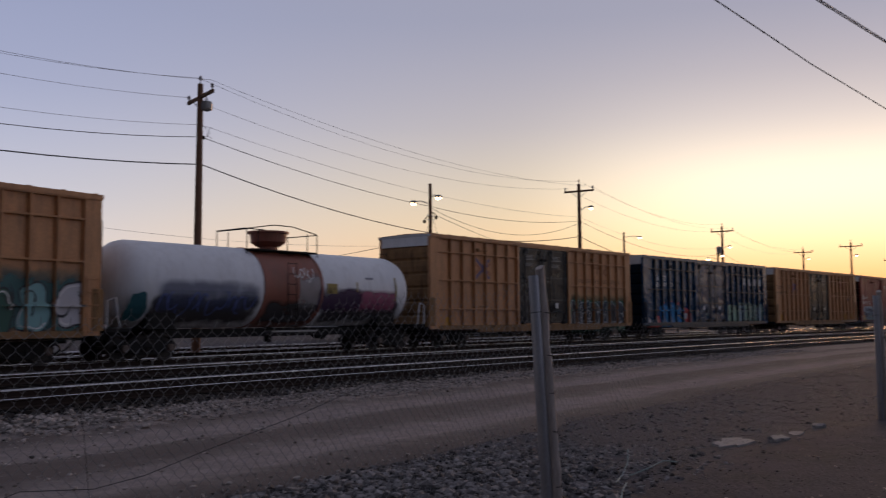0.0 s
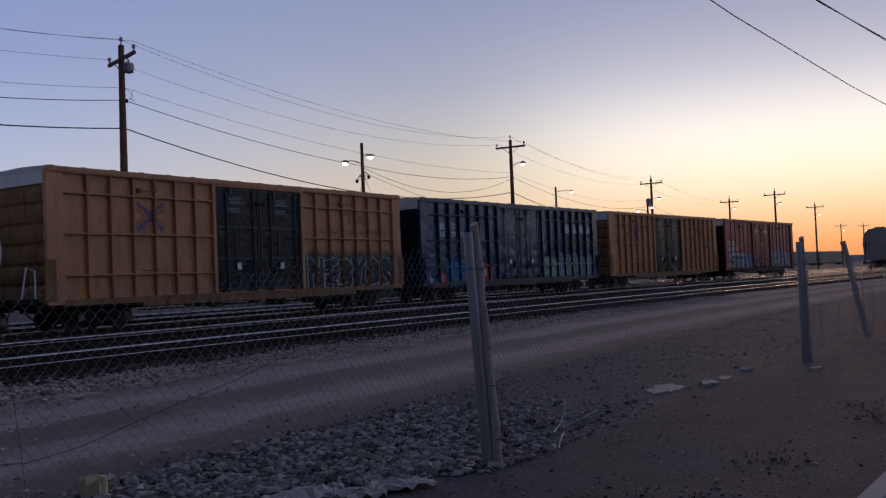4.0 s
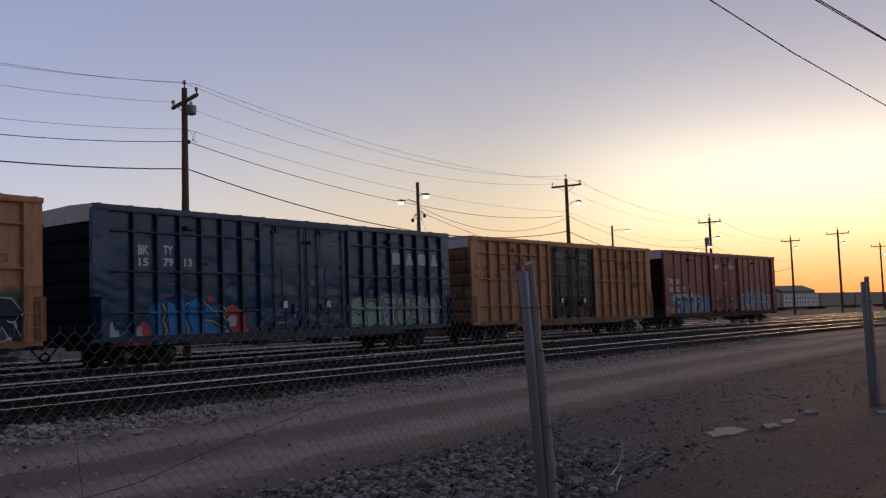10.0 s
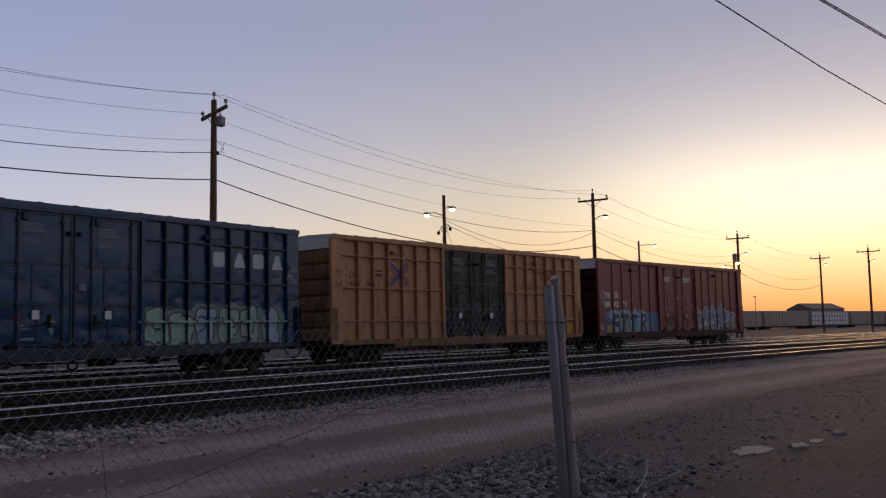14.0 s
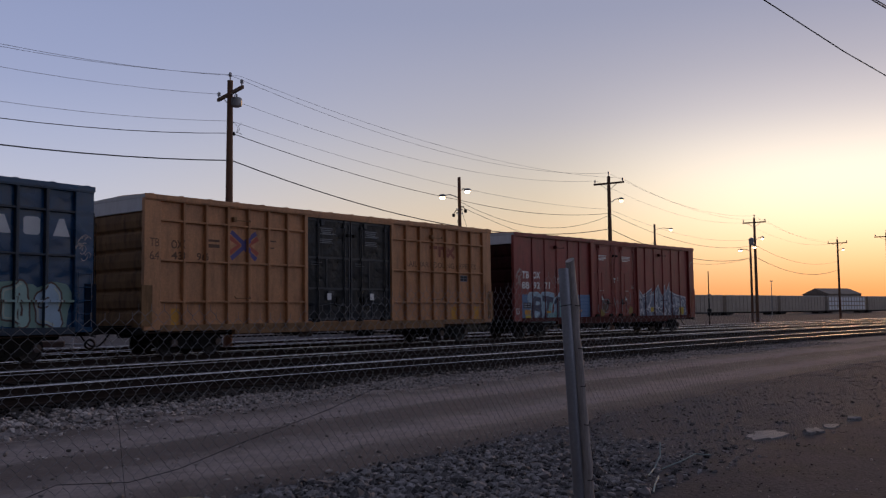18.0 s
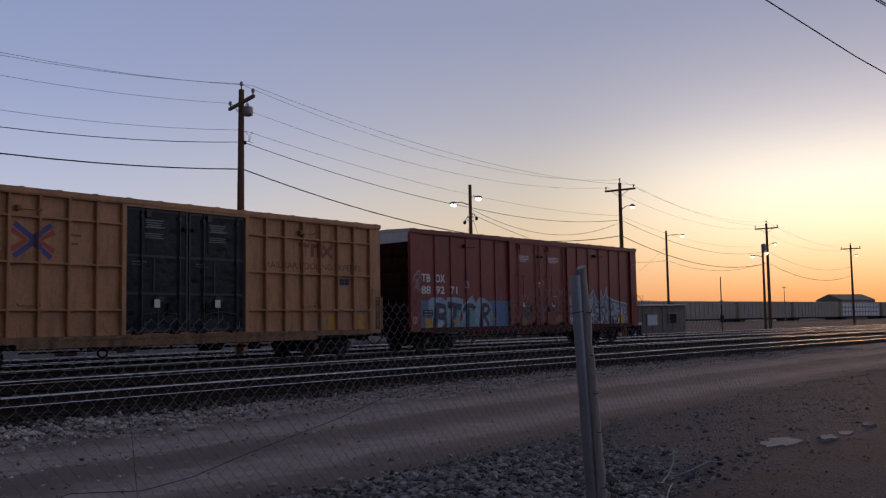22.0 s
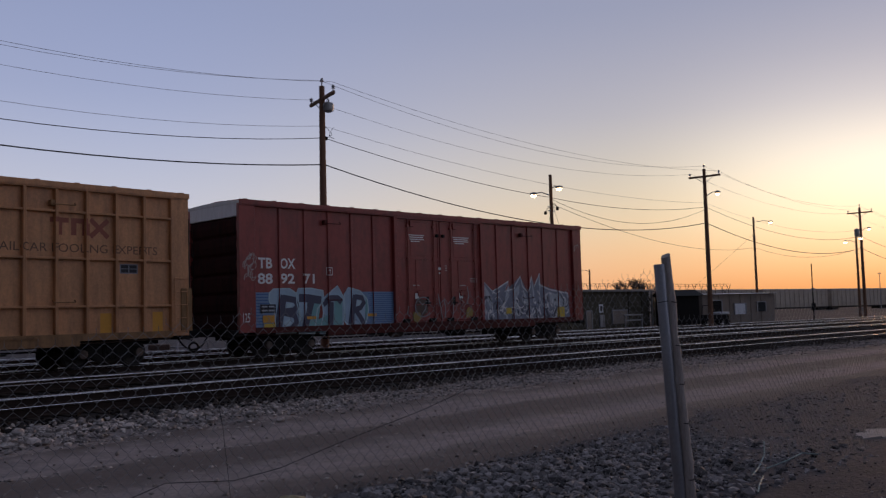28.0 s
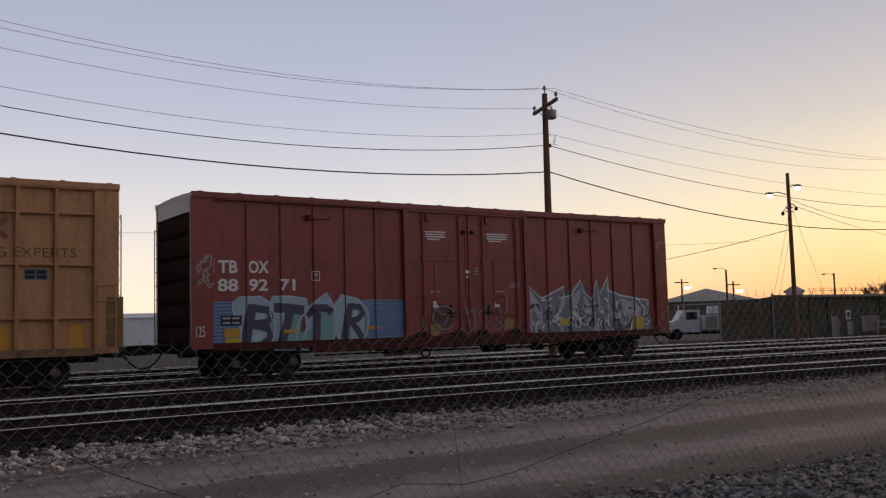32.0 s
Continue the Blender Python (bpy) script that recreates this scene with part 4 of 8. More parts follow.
    # corrugated ends, in the darker paint that carries their shade
    for e in (-1, 1):
        bm = bmesh.new()
        zs = [SILL]
        prof = []
        steps = 6
        h = (EAVE - 0.5 - SILL) / steps
        for k in range(steps):
            z = SILL + k * h
            prof += [(0.02, z + 0.02), (0.09, z + 0.1), (0.11, z + h * 0.5), (0.09, z + h - 0.1), (0.02, z + h - 0.02)]
        prof = [(0.0, SILL)] + prof + [(0.0, EAVE - 0.45)]
        cols = [[bm.verts.new((e * (L - 0.12 + d), y, z)) for d, z in prof] for y in (-side + 0.05, side - 0.05)]
        for a in range(len(prof) - 1):
            bm.faces.new((cols[0][a], cols[0][a + 1], cols[1][a + 1], cols[1][a]))
        bmesh.ops.recalc_face_normals(bm, faces=bm.faces[:])
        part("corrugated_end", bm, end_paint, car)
        x0, x1 = sorted((e * (L - 0.14), e * (L - 0.01)))
        part("end_header", boxes((x0, x1, -side, side, EAVE - 0.52, EAVE - 0.02), bevel=0.01), M["white_paint"] if end_paint is not M["blue_end"] else M["roof"], car, "pale panel at the top of the end wall")
        part("end_sill", boxes((*sorted((e * (L - 0.2), e * (L + 0.12))), -1.5, 1.5, SILL - 0.12, SILL + 0.1), bevel=0.015), M["black_steel"], car)
        part("end_platform", boxes((*sorted((e * (L - 0.02), e * (L + 0.3))), -0.9, 0.9, SILL + 0.12, SILL + 0.16)), M["black_steel"], car)
        ladder(car, e * (L + 0.07), -e * 1.3, 1.1, 4.4, 0.4, "y")
        coupler(car, e * (L + 0.1), e)
    bm = lathe(bmesh.new(), [(0.02, -0.02), (0.28, -0.02), (0.28, 0.02), (0.02, 0.02)], 18, "x", (L + 0.24, 0.55, 2.9))
    part("brake_wheel", bm, M["black_steel"], car)
    # underframe
    part("centre_sill", boxes((-L + 0.2, L - 0.2, -0.22, 0.22, 0.62, SILL)), M["black_steel"], car)
    for x in (-4.4, -2.2, 0, 2.2, 4.4):
        part("underframe_crossbearer", boxes((x - 0.08, x + 0.08, -1.45, 1.45, 0.68, SILL)), M["black_steel"], car)
    part("brake_rigging", tube(rod([(-5.2, -0.6, 0.55), (5.4, -0.6, 0.55)], 0.03), [(-3.2, -0.85, 0.62), (4.1, -0.85, 0.5)], 0.025), M["black_steel"], car)
    part("air_tank", lathe(bmesh.new(), [(0.06, -0.5), (0.2, -0.42), (0.2, 0.42), (0.06, 0.5)], 12, "x", (1.4, -0.9, 0.62)), M["black_steel"], car)
    part("train_line_pipe", rod([(-L + 0.4, -1.18, 0.78), (-3.0, -1.18, 0.7), (3.0, -1.18, 0.7), (L - 0.4, -1.18, 0.78)], 0.028), M["rusty_post"], car, "rusty air pipe under the sill")
    part("brake_cylinder", lathe(bmesh.new(), [(0.05, -0.42), (0.13, -0.34), (0.13, 0.2), (0.06, 0.3)], 12, "x", (-1.9, -1.0, 0.6)), M["rusty_post"], car)
    part("control_valve", boxes((3.1, 3.45, -1.15, -0.8, 0.42, 0.75), bevel=0.03), M["black_steel"], car)
    for xh in (-3.6, -0.4, 2.4, 4.9):
        part("pipe_hanger", boxes((xh - 0.03, xh + 0.03, -1.22, -1.14, 0.6, SILL), bevel=0.005), M["black_steel"], car)
    wheels = truck(car, -7.05) + truck(car, 7.05)
    return car, wheels, ribs


FACE = -(HALF_W - INSET) - 0.003
cars = []
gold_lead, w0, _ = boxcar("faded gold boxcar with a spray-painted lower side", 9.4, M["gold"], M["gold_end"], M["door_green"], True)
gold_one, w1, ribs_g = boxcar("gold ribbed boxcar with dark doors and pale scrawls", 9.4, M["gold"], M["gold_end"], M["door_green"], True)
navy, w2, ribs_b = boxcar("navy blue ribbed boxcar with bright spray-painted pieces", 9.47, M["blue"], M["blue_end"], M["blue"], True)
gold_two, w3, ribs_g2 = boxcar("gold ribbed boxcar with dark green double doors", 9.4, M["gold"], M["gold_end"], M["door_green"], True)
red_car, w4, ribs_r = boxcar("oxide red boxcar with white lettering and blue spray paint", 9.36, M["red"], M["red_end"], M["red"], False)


def tank_car():
    car = thing("tank_car", "white tank car with a red middle band and dome", "tank car", "cars of the train")
    R, zc, hl = 1.5, 2.55, 6.6
    def shell(profile, n=40):
        return lathe(bmesh.new(), profile, n, "x", (0, 0, zc))
    head = [(R * math.cos(a), math.sin(a) * 0.95) for a in (0.0, 0.3, 0.6, 0.9, 1.15, 1.35, 1.5)]
    left = [(r, -hl - d) for r, d in reversed(head)] + [(R, -1.5)]
    right = [(R, 1.5)] + [(r, hl + d) for r, d in head]
    smooth(part("tank_shell", shell(left), M["white_paint"], car), 30)
    smooth(part("tank_shell", shell(right), M["white_paint"], car), 30)
    smooth(part("tank_band", shell([(R + 0.012, -1.5), (R + 0.012, 1.5)]), M["tank_red"], car, "faded red band round the tank's middle"), 30)
    for x in (-1.5, 1.5):
        part("band_strap", lathe(bmesh.new(), [(R + 0.03, x - 0.05), (R + 0.03, x + 0.05)], 40, "x", (0, 0, zc)), M["tank_red"], car)
    dome = part("manway_dome", lathe(bmesh.new(), [(0.36, zc + R - 0.1), (0.36, zc + R + 0.12), (0.5, zc + R + 0.16), (0.68, zc + R + 0.3), (0.72, zc + R + 0.62), (0.8, zc + R + 0.64), (0.8, zc + R + 0.72), (0.3, zc + R + 0.75)], 24, "z"), M["tank_red"], car, "rusty red valve housing")
    for y in (-0.85, 0.85):
        part("safety_rail", rod([(-1.85, y, zc + R + 0.68), (-0.5, y, zc + R + 0.9), (0.5, y, zc + R + 0.9), (1.85, y, zc + R + 0.68)], 0.022), M["black_steel"], car)
        for x in (-1.85, -1.3, 1.3, 1.85):
            part("rail_post", rod([(x, y, zc + 0.9), (x, y, zc + R + 0.66)], 0.02), M["black_steel"], car)
    for x in (-1.85, 1.85):
        part("safety_rail", rod([(x, -0.85, zc + R + 0.66), (x, 0.85, zc + R + 0.66)], 0.022), M["black_steel"], car)
    part("dome_platform", boxes((-1.7, 1.7, -1.0, -0.55, zc + R - 0.12, zc + R - 0.06), (-1.7, 1.7, 0.55, 1.0, zc + R - 0.12, zc + R - 0.06)), M["black_steel"], car)
    for s in (-1, 1):
        part("side_step", boxes((-1.2, 1.2, *sorted((s * 1.2, s * 1.5)), 0.86, 0.92)), M["galv"], car)
        for e in (-1, 1):
            part("tank_saddle", boxes((*sorted((e * 5.2, e * 6.4)), *sorted((s * 0.2, s * 1.15)), 1.0, 1.75), bevel=0.03), M["black_steel"], car)
            part("corner_grab", rod([(e * 8.1, s * 1.45, 1.0), (e * 8.1, s * 1.45, 1.95), (e * 7.8, s * 1.45, 2.05), (e * 7.6, s * 1.45, 1.0)], 0.026), M["white_paint"], car)
    ladder(car, -0.2, -1.56, 1.1, zc + 0.9, 0.45, "x")
    part("centre_sill", boxes((-8.2, 8.2, -0.3, 0.3, 0.7, 1.02)), M["black_steel"], car)
    part("bottom_outlet", lathe(bmesh.new(), [(0.12, 0.45), (0.16, 0.6), (0.16, 1.1)], 12, "z"), M["black_steel"], car)
    for e in (-1, 1):
        part("end_platform", boxes((*sorted((e * 7.2, e * 8.2)), -1.5, 1.5, 0.95, 1.1), bevel=0.02), M["black_steel"], car)
        coupler(car, e * 8.15, e)
    part("brake_wheel", lathe(bmesh.new(), [(0.02, -0.02), (0.26, -0.02), (0.26, 0.02), (0.02, 0.02)], 18, "x", (8.1, 0.5, 1.9)), M["black_steel"], car)
    # film that makes the shell unevenly darker towards the bottom
    film = haze("tank_dark_film", (0.05, 0.044, 0.046), 0.92)
    # dark and sprayed patches low on the shell, curved with it
    def patch(a0, a1, x0, x1, material, name="spray_paint", r=R + 0.014):
        rows = []
        for k in range(9):
            a = radians(a0 + (a1 - a0) * k / 8)
            rows.append([(x0 + (x1 - x0) * j / 10, -r * math.cos(a), zc + r * math.sin(a)) for j in range(11)])
        smooth(part(name, sheet(rows), material, car), 60)
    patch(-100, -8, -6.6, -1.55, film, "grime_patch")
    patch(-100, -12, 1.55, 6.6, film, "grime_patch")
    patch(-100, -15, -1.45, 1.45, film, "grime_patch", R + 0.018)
    patch(-42, 4, 2.3, 6.3, haze("rose_overspray", (0.32, 0.09, 0.15), 0.95), "spray_haze", R + 0.02)
    patch(-45, 6, 1.2, 4.0, haze("plum_overspray", (0.06, 0.03, 0.07), 0.9), "spray_haze", R + 0.024)
    patch(-45, 12, -6.4, -1.6, haze("dusk_blue_overspray", (0.07, 0.09, 0.18), 0.55), "spray_haze", R + 0.02)
    patch(-40, 30, 0.2, 1.45, haze("pale_overspray", (0.4, 0.38, 0.38), 0.6), "spray_haze", R + 0.022)
    wheels = truck(car, -6.3) + truck(car, 6.3)
    return car, wheels


tank, wt = tank_car()

# ---- the train's timetable: place of the last car's middle, second by second ----
TRAIN = [103.52, 99.44, 95.36, 91.33, 87.38, 83.53, 79.79, 76.19, 72.72, 69.41, 66.24, 63.23, 60.36, 57.64, 55.04, 52.57, 50.2, 47.93, 45.75, 43.62, 41.54, 39.5, 37.48, 35.45, 33.41, 31.35, 29.25, 27.1, 24.9, 22.64, 20.31, 17.92, 15.47]


# ---- lettering and spray paint on the cars ----
def fit_text(body, x0, x1, z0, z1, y=FACE, thick=0.0):
    bm = lettering(body, 1.0, 0, 0, y, thick=thick)
    xs, zs = [v.co.x for v in bm.verts], [v.co.z for v in bm.verts]
    for v in bm.verts:
        v.co.x = x0 + (v.co.x - min(xs)) * (x1 - x0) / (max(xs) - min(xs))
        v.co.z = z0 + (v.co.z - min(zs)) * (z1 - z0) / (max(zs) - min(zs))
    return bm


def bars(rects, y=FACE):
    bm = bmesh.new()
    for x0, x1, z0, z1 in rects:
        blob(bm, [(x0, z0), (x1, z0), (x1, z1), (x0, z1)], y)
    return bm


def wobble(cx, cz, rx, rz, rng, n=22, rough=0.16):
    out = []
    ph = [rng.uniform(0, 6.3) for _ in range(4)]
    for k in range(n):
        a = 2 * math.pi * k / n
        ex = 1 / max(abs(math.cos(a)), abs(math.sin(a))) ** 0.55
        r = ex * (1 + rough * math.sin(2 * a + ph[0]) * 0.6 + rough * math.sin(3 * a + ph[1]) * 0.6 + rough * 0.5 * math.sin(5 * a + ph[2]))
        out.append((cx + rx * r * math.cos(a), cz + rz * r * math.sin(a)))
    return out


def piece(car, ribs, x0, x1, z0, z1, count, fills, edge, halo, light, seed, spiky=False):
    """Interlocking sprayed shapes: a halo, filled bodies, dark edges and light strokes."""
    rng = random.Random(seed)
    w, h = (x1 - x0) / count, z1 - z0
    for k in range(count):
        cx, cz = x0 + w * (k + 0.5), (z0 + z1) / 2 + rng.uniform(-0.06, 0.06) * h
        if halo:
            bm = bmesh.new()
            blob(bm, wobble(cx, cz, w * 0.72, h * 0.5, rng, rough=0.1), FACE - 0.001 - 0.0003 * k)
            paint_on("spray_halo", bm, halo, car, ribs)
        body = wobble(cx, cz, w * 0.46, h * 0.42, rng, 26, 0.24 if spiky else 0.18)
        if spiky:
            body = [(x, z + (0.28 * h * rng.random() if i % 5 == 2 and z > cz else 0)) for i, (x, z) in enumerate(body)]
        bm = bmesh.new()
        blob(bm, body, FACE - 0.003 - 0.0004 * k)
        paint_on("spray_letter", bm, fills[k % len(fills)], car, ribs)
        bm = bmesh.new()
        stroke(bm, body + body[:2], 0.055, FACE - 0.0065 - 0.0004 * k)
        # inner bars and hooks that break each letter up
        for _ in range(3):
            a, r = rng.uniform(0, 6.3), rng.uniform(0.12, 0.3)
            px, pz = cx + rng.uniform(-0.25, 0.25) * w, cz + rng.uniform(-0.28, 0.28) * h
            arc = [(px + r * w * math.cos(a + t), pz + r * h * math.sin(a + t)) for t in (0, 0.5, 1.0, 1.5, 2.0)]
            stroke(bm, arc, rng.uniform(0.05, 0.11), FACE - 0.009 - 0.0004 * k, True)
        paint_on("spray_outline", bm, edge, car, ribs)
        bm = bmesh.new()
        for _ in range(3):
            i = rng.randrange(len(body) - 6)
            arc = [(cx + 0.84 * (x - cx), cz + 0.84 * (z - cz)) for x, z in body[i:i + 6]]
            stroke(bm, arc, rng.uniform(0.03, 0.055), FACE - 0.012 - 0.0003 * k)
        paint_on("spray_highlight", bm, light, car, ribs)


def letter_row(car, ribs, x0, x1, z0, z1, shapes, fill, rim, y=0.004, edge=0.05):
    """Dark block letters from outlines in a unit square, each with a pale sprayed rim."""
    w = (x1 - x0) / len(shapes)
    for k, shape in enumerate(shapes):
        pts = [(x0 + w * (k - 0.06 + 1.12 * u), z0 + (z1 - z0) * v) for u, v in shape]
        bm = bmesh.new()
        blob(bm, pts, FACE - y - 0.0005 * k)
        paint_on("spray_letter", bm, fill[k % len(fill)], car, ribs)
        bm = bmesh.new()
        stroke(bm, pts + pts[:2], edge, FACE - y - 0.004 - 0.0005 * k)
        paint_on("spray_outline", bm, rim, car, ribs)


LETTERS = {
    "B": [(0, 0), (0.75, 0), (1, 0.2), (0.8, 0.5), (0.95, 0.75), (0.6, 1), (0.05, 0.95), (0.12, 0.5)],
    "E": [(0.05, 0.05), (0.95, 0), (0.9, 0.25), (0.4, 0.28), (0.8, 0.42), (0.8, 0.6), (0.4, 0.62), (0.9, 0.8), (0.85, 1.05), (0, 0.92)],
    "R": [(0, 0), (0.3, 0.02), (0.4, 0.38), (0.7, 0), (1.05, 0.02), (0.75, 0.45), (1, 0.7), (0.7, 1), (0.1, 1.05)],
    "K": [(0.05, 0), (0.32, 0), (0.36, 0.35), (0.7, -0.02), (1.05, 0.05), (0.6, 0.5), (1, 0.98), (0.7, 1.05), (0.35, 0.65), (0.3, 1), (0, 1.05)],
    "O": [(0.2, 0.02), (0.8, 0), (1.02, 0.4), (0.9, 0.85), (0.5, 1.05), (0.1, 0.85), (-0.02, 0.4)],
    "N": [(0, 0), (0.28, 0), (0.32, 0.5), (0.7, 0), (1, 0.02), (0.98, 1.02), (0.7, 1.05), (0.68, 0.5), (0.3, 1.02), (0.02, 1.05)],
}


PALE, INK = flat("letter_white", (0.72, 0.7, 0.68)), flat("spray_black", (0.02, 0.02, 0.024))
ICE, TEAL, SLATE = flat("spray_ice", (0.36, 0.47, 0.56)), flat("spray_teal", (0.2, 0.38, 0.38)), flat("spray_slate", (0.055, 0.055, 0.075))
SKY, DEEP = flat("spray_blue", (0.17, 0.26, 0.4)), flat("spray_deep_blue", (0.06, 0.13, 0.28))
ORANGE, SCARLET, LEAF = flat("sticker_orange", (0.62, 0.3, 0.04)), flat("spray_scarlet", (0.55, 0.07, 0.055)), flat("spray_leaf", (0.34, 0.5, 0.38))
GHOST, BRICK_INK = flat("ghost_lettering", (0.14, 0.075, 0.04)), flat("faded_logo_red", (0.27, 0.085, 0.05))
CHROME, LILAC = flat("spray_chrome", (0.4, 0.42, 0.46)), flat("spray_lilac_grey", (0.2, 0.21, 0.26))
AZURE, YELLOW = flat("spray_azure", (0.02, 0.2, 0.5)), flat("sticker_yellow", (0.6, 0.42, 0.05))
MOSS, UMBER = flat("spray_moss", (0.035, 0.1, 0.075)), flat("spray_umber", (0.1, 0.06, 0.045))

# red car
for body, x0, x1, z0, z1 in (("TB", -8.55, -7.98, 2.98, 3.34), ("OX", -7.66, -7.03, 2.98, 3.34), ("88", -8.57, -7.97, 2.46, 2.82), ("92", -7.65, -7.06, 2.47, 2.82), ("71", -6.7, -6.2, 2.48, 2.82)):
    paint_on("lettering", fit_text(body, x0, x1, z0, z1, thick=0.025), PALE, red_car, ribs_r, "white stencilled lettering")
paint_on("spray_paint", fit_text("125", -9.24, -8.98, 1.2, 1.5, -(HALF_W - 0.012) - 0.004), PALE, red_car)
paint_on("spray_paint", bars([(-8.75, -7.95, 0.98, 2.18), (-4.1, -2.41, 0.98, 2.2)]), SKY, red_car, ribs_r)
paint_on("spray_paint", bars([(-8.73, -8.0, 1.0 + 0.1 * k, 1.03 + 0.1 * k) for k in range(12)] + [(-3.75 + 0.05 * (k % 3), -2.45, 1.0 + 0.075 * k, 1.022 + 0.075 * k) for k in range(16)], FACE - 0.003), DEEP, red_car, ribs_r)
# four sprayed letters: pale bubbles with teal lows, dusky bodies and fine pale edges
DUSK, FROST = flat("spray_dusk_violet", (0.07, 0.07, 0.105)), flat("spray_frost", (0.46, 0.58, 0.62))
BUBBLES = [
    [(-8.13, 2.15), (-7.97, 2.29), (-7.30, 2.31), (-7.01, 2.14), (-6.88, 1.69), (-6.90, 1.18), (-7.05, 0.81), (-7.88, 0.80), (-7.93, 1.49), (-8.15, 1.93)],
    [(-7.01, 2.14), (-6.93, 2.31), (-6.38, 2.32), (-5.86, 2.24), (-5.82, 1.90), (-6.12, 1.61), (-6.26, 0.75), (-6.93, 0.77), (-6.80, 1.17), (-7.01, 1.84)],
    [(-5.92, 1.90), (-5.65, 2.12), (-5.20, 2.41), (-4.95, 2.04), (-4.90, 1.59), (-5.00, 0.72), (-6.03, 0.74), (-5.86, 1.45)],
    [(-4.90, 2.12), (-4.71, 2.35), (-4.15, 2.23), (-3.82, 1.92), (-3.77, 1.53), (-3.87, 1.11), (-4.06, 0.92), (-4.71, 0.96), (-4.90, 1.13)],
]
for k, pts in enumerate(BUBBLES):
    bm = bmesh.new()
    blob(bm, pts, FACE - 0.004 - 0.0006 * k)
    paint_on("spray_paint", bm, ICE, red_car, ribs_r)
    bm = bmesh.new()
    stroke(bm, pts + pts[:2], 0.045, FACE - 0.019)
    paint_on("spray_outline", bm, FROST, red_car, ribs_r)
for k, pts in enumerate((
    [(-6.51, 1.82), (-5.98, 1.85), (-6.03, 1.45), (-6.17, 0.79), (-6.65, 0.80)],
    [(-5.35, 1.90), (-4.98, 1.89), (-5.02, 0.83), (-5.42, 0.77)],
    [(-6.12, 1.23), (-5.67, 1.37), (-5.67, 0.77), (-6.12, 0.78)],
    [(-3.87, 2.11), (-3.75, 1.72), (-3.83, 1.18), (-3.94, 1.11), (-3.87, 1.57)],
)):
    bm = bmesh.new()
    blob(bm, pts, FACE - 0.008 - 0.0006 * k)
    paint_on("spray_paint", bm, TEAL, red_car, ribs_r)
for k, (pts, w) in enumerate((
    ([(-7.55, 2.08), (-7.68, 1.49), (-7.80, 0.83)], 0.3),
    ([(-7.59, 2.00), (-7.09, 1.92), (-6.97, 1.73), (-7.13, 1.56), (-7.63, 1.52)], 0.22),
    ([(-7.63, 1.52), (-7.09, 1.40), (-7.01, 1.14), (-7.26, 0.93), (-7.72, 0.90)], 0.22),
    ([(-6.90, 1.99), (-6.47, 1.97), (-5.94, 1.90)], 0.28),
    ([(-6.37, 1.92), (-6.51, 1.46), (-6.70, 0.84)], 0.28),
    ([(-5.86, 1.75), (-5.56, 1.97), (-5.20, 1.97), (-5.03, 1.82)], 0.22),
    ([(-5.51, 1.84), (-5.53, 1.30), (-5.56, 0.75)], 0.25),
    ([(-4.41, 2.08), (-4.51, 1.58), (-4.62, 1.03)], 0.24),
    ([(-4.41, 2.02), (-4.07, 1.98), (-3.98, 1.80), (-4.15, 1.61), (-4.48, 1.54)], 0.19),
    ([(-4.38, 1.54), (-4.15, 1.27), (-4.00, 1.02)], 0.19),
)):
    bm = bmesh.new()
    stroke(bm, pts, w, FACE - 0.011 - 0.0006 * k)
    paint_on("spray_letter", bm, DUSK, red_car, ribs_r)
bm = bmesh.new()
for pts in ([(-7.57, 1.19), (-7.30, 1.27), (-7.25, 1.10), (-7.47, 1.01)], [(-7.43, 1.80), (-7.20, 1.82), (-7.22, 1.67), (-7.42, 1.66)], [(-4.30, 1.87), (-4.15, 1.88), (-4.17, 1.71), (-4.30, 1.68)]):
    blob(bm, pts, FACE - 0.0205)
paint_on("spray_paint", bm, FROST, red_car, ribs_r)
paint_on("spray_paint", bars([(-8.4, -7.93, 1.17, 1.42), (-6.62, -6.18, 1.25, 1.35), (-3.82, -3.4, 1.3, 1.4)], FACE - 0.023), ORANGE, red_car, ribs_r)
paint_on("spray_paint", bars([(-8.37, -7.9, 0.9, 1.14)], FACE - 0.023), YELLOW, red_car, ribs_r)
paint_on("notice_panel", bars([(-8.5, -7.88, 1.5, 1.78)], FACE - 0.023), INK, red_car, ribs_r)
paint_on("notice_line", bars([(-8.44, -8.22, 1.68, 1.73), (-8.16, -7.94, 1.68, 1.73), (-8.44, -8.22, 1.55, 1.6), (-8.16, -7.94, 1.55, 1.6)], FACE - 0.025), CHROME, red_car, ribs_r)
spikes = [(2.5, 0.98), (2.45, 1.6), (2.6, 2.62), (3.15, 2.2), (4.2, 2.62), (3.95, 2.2), (4.5, 2.3), (5.0, 2.85), (5.15, 2.4), (5.5, 2.15), (5.78, 2.85), (5.95, 2.4), (6.36, 3.0), (6.3, 2.5), (7.0, 2.28), (8.42, 2.1), (8.5, 0.98)]
bm = bmesh.new()
blob(bm, spikes, FACE - 0.001)
paint_on("spray_paint", bm, LILAC, red_car, ribs_r)
bm = bmesh.new()
stroke(bm, spikes[1:-1], 0.07, FACE - 0.005)
for a, b, d in zip(spikes[2:-2:2], spikes[3:-1:2], spikes[4::2]):
    blob(bm, [(a[0], a[1] - 0.08), (b[0], b[1] - 0.3), (b[0] - 0.1, b[1] - 0.75), (a[0] + 0.05, a[1] - 0.6)], FACE - 0.003)
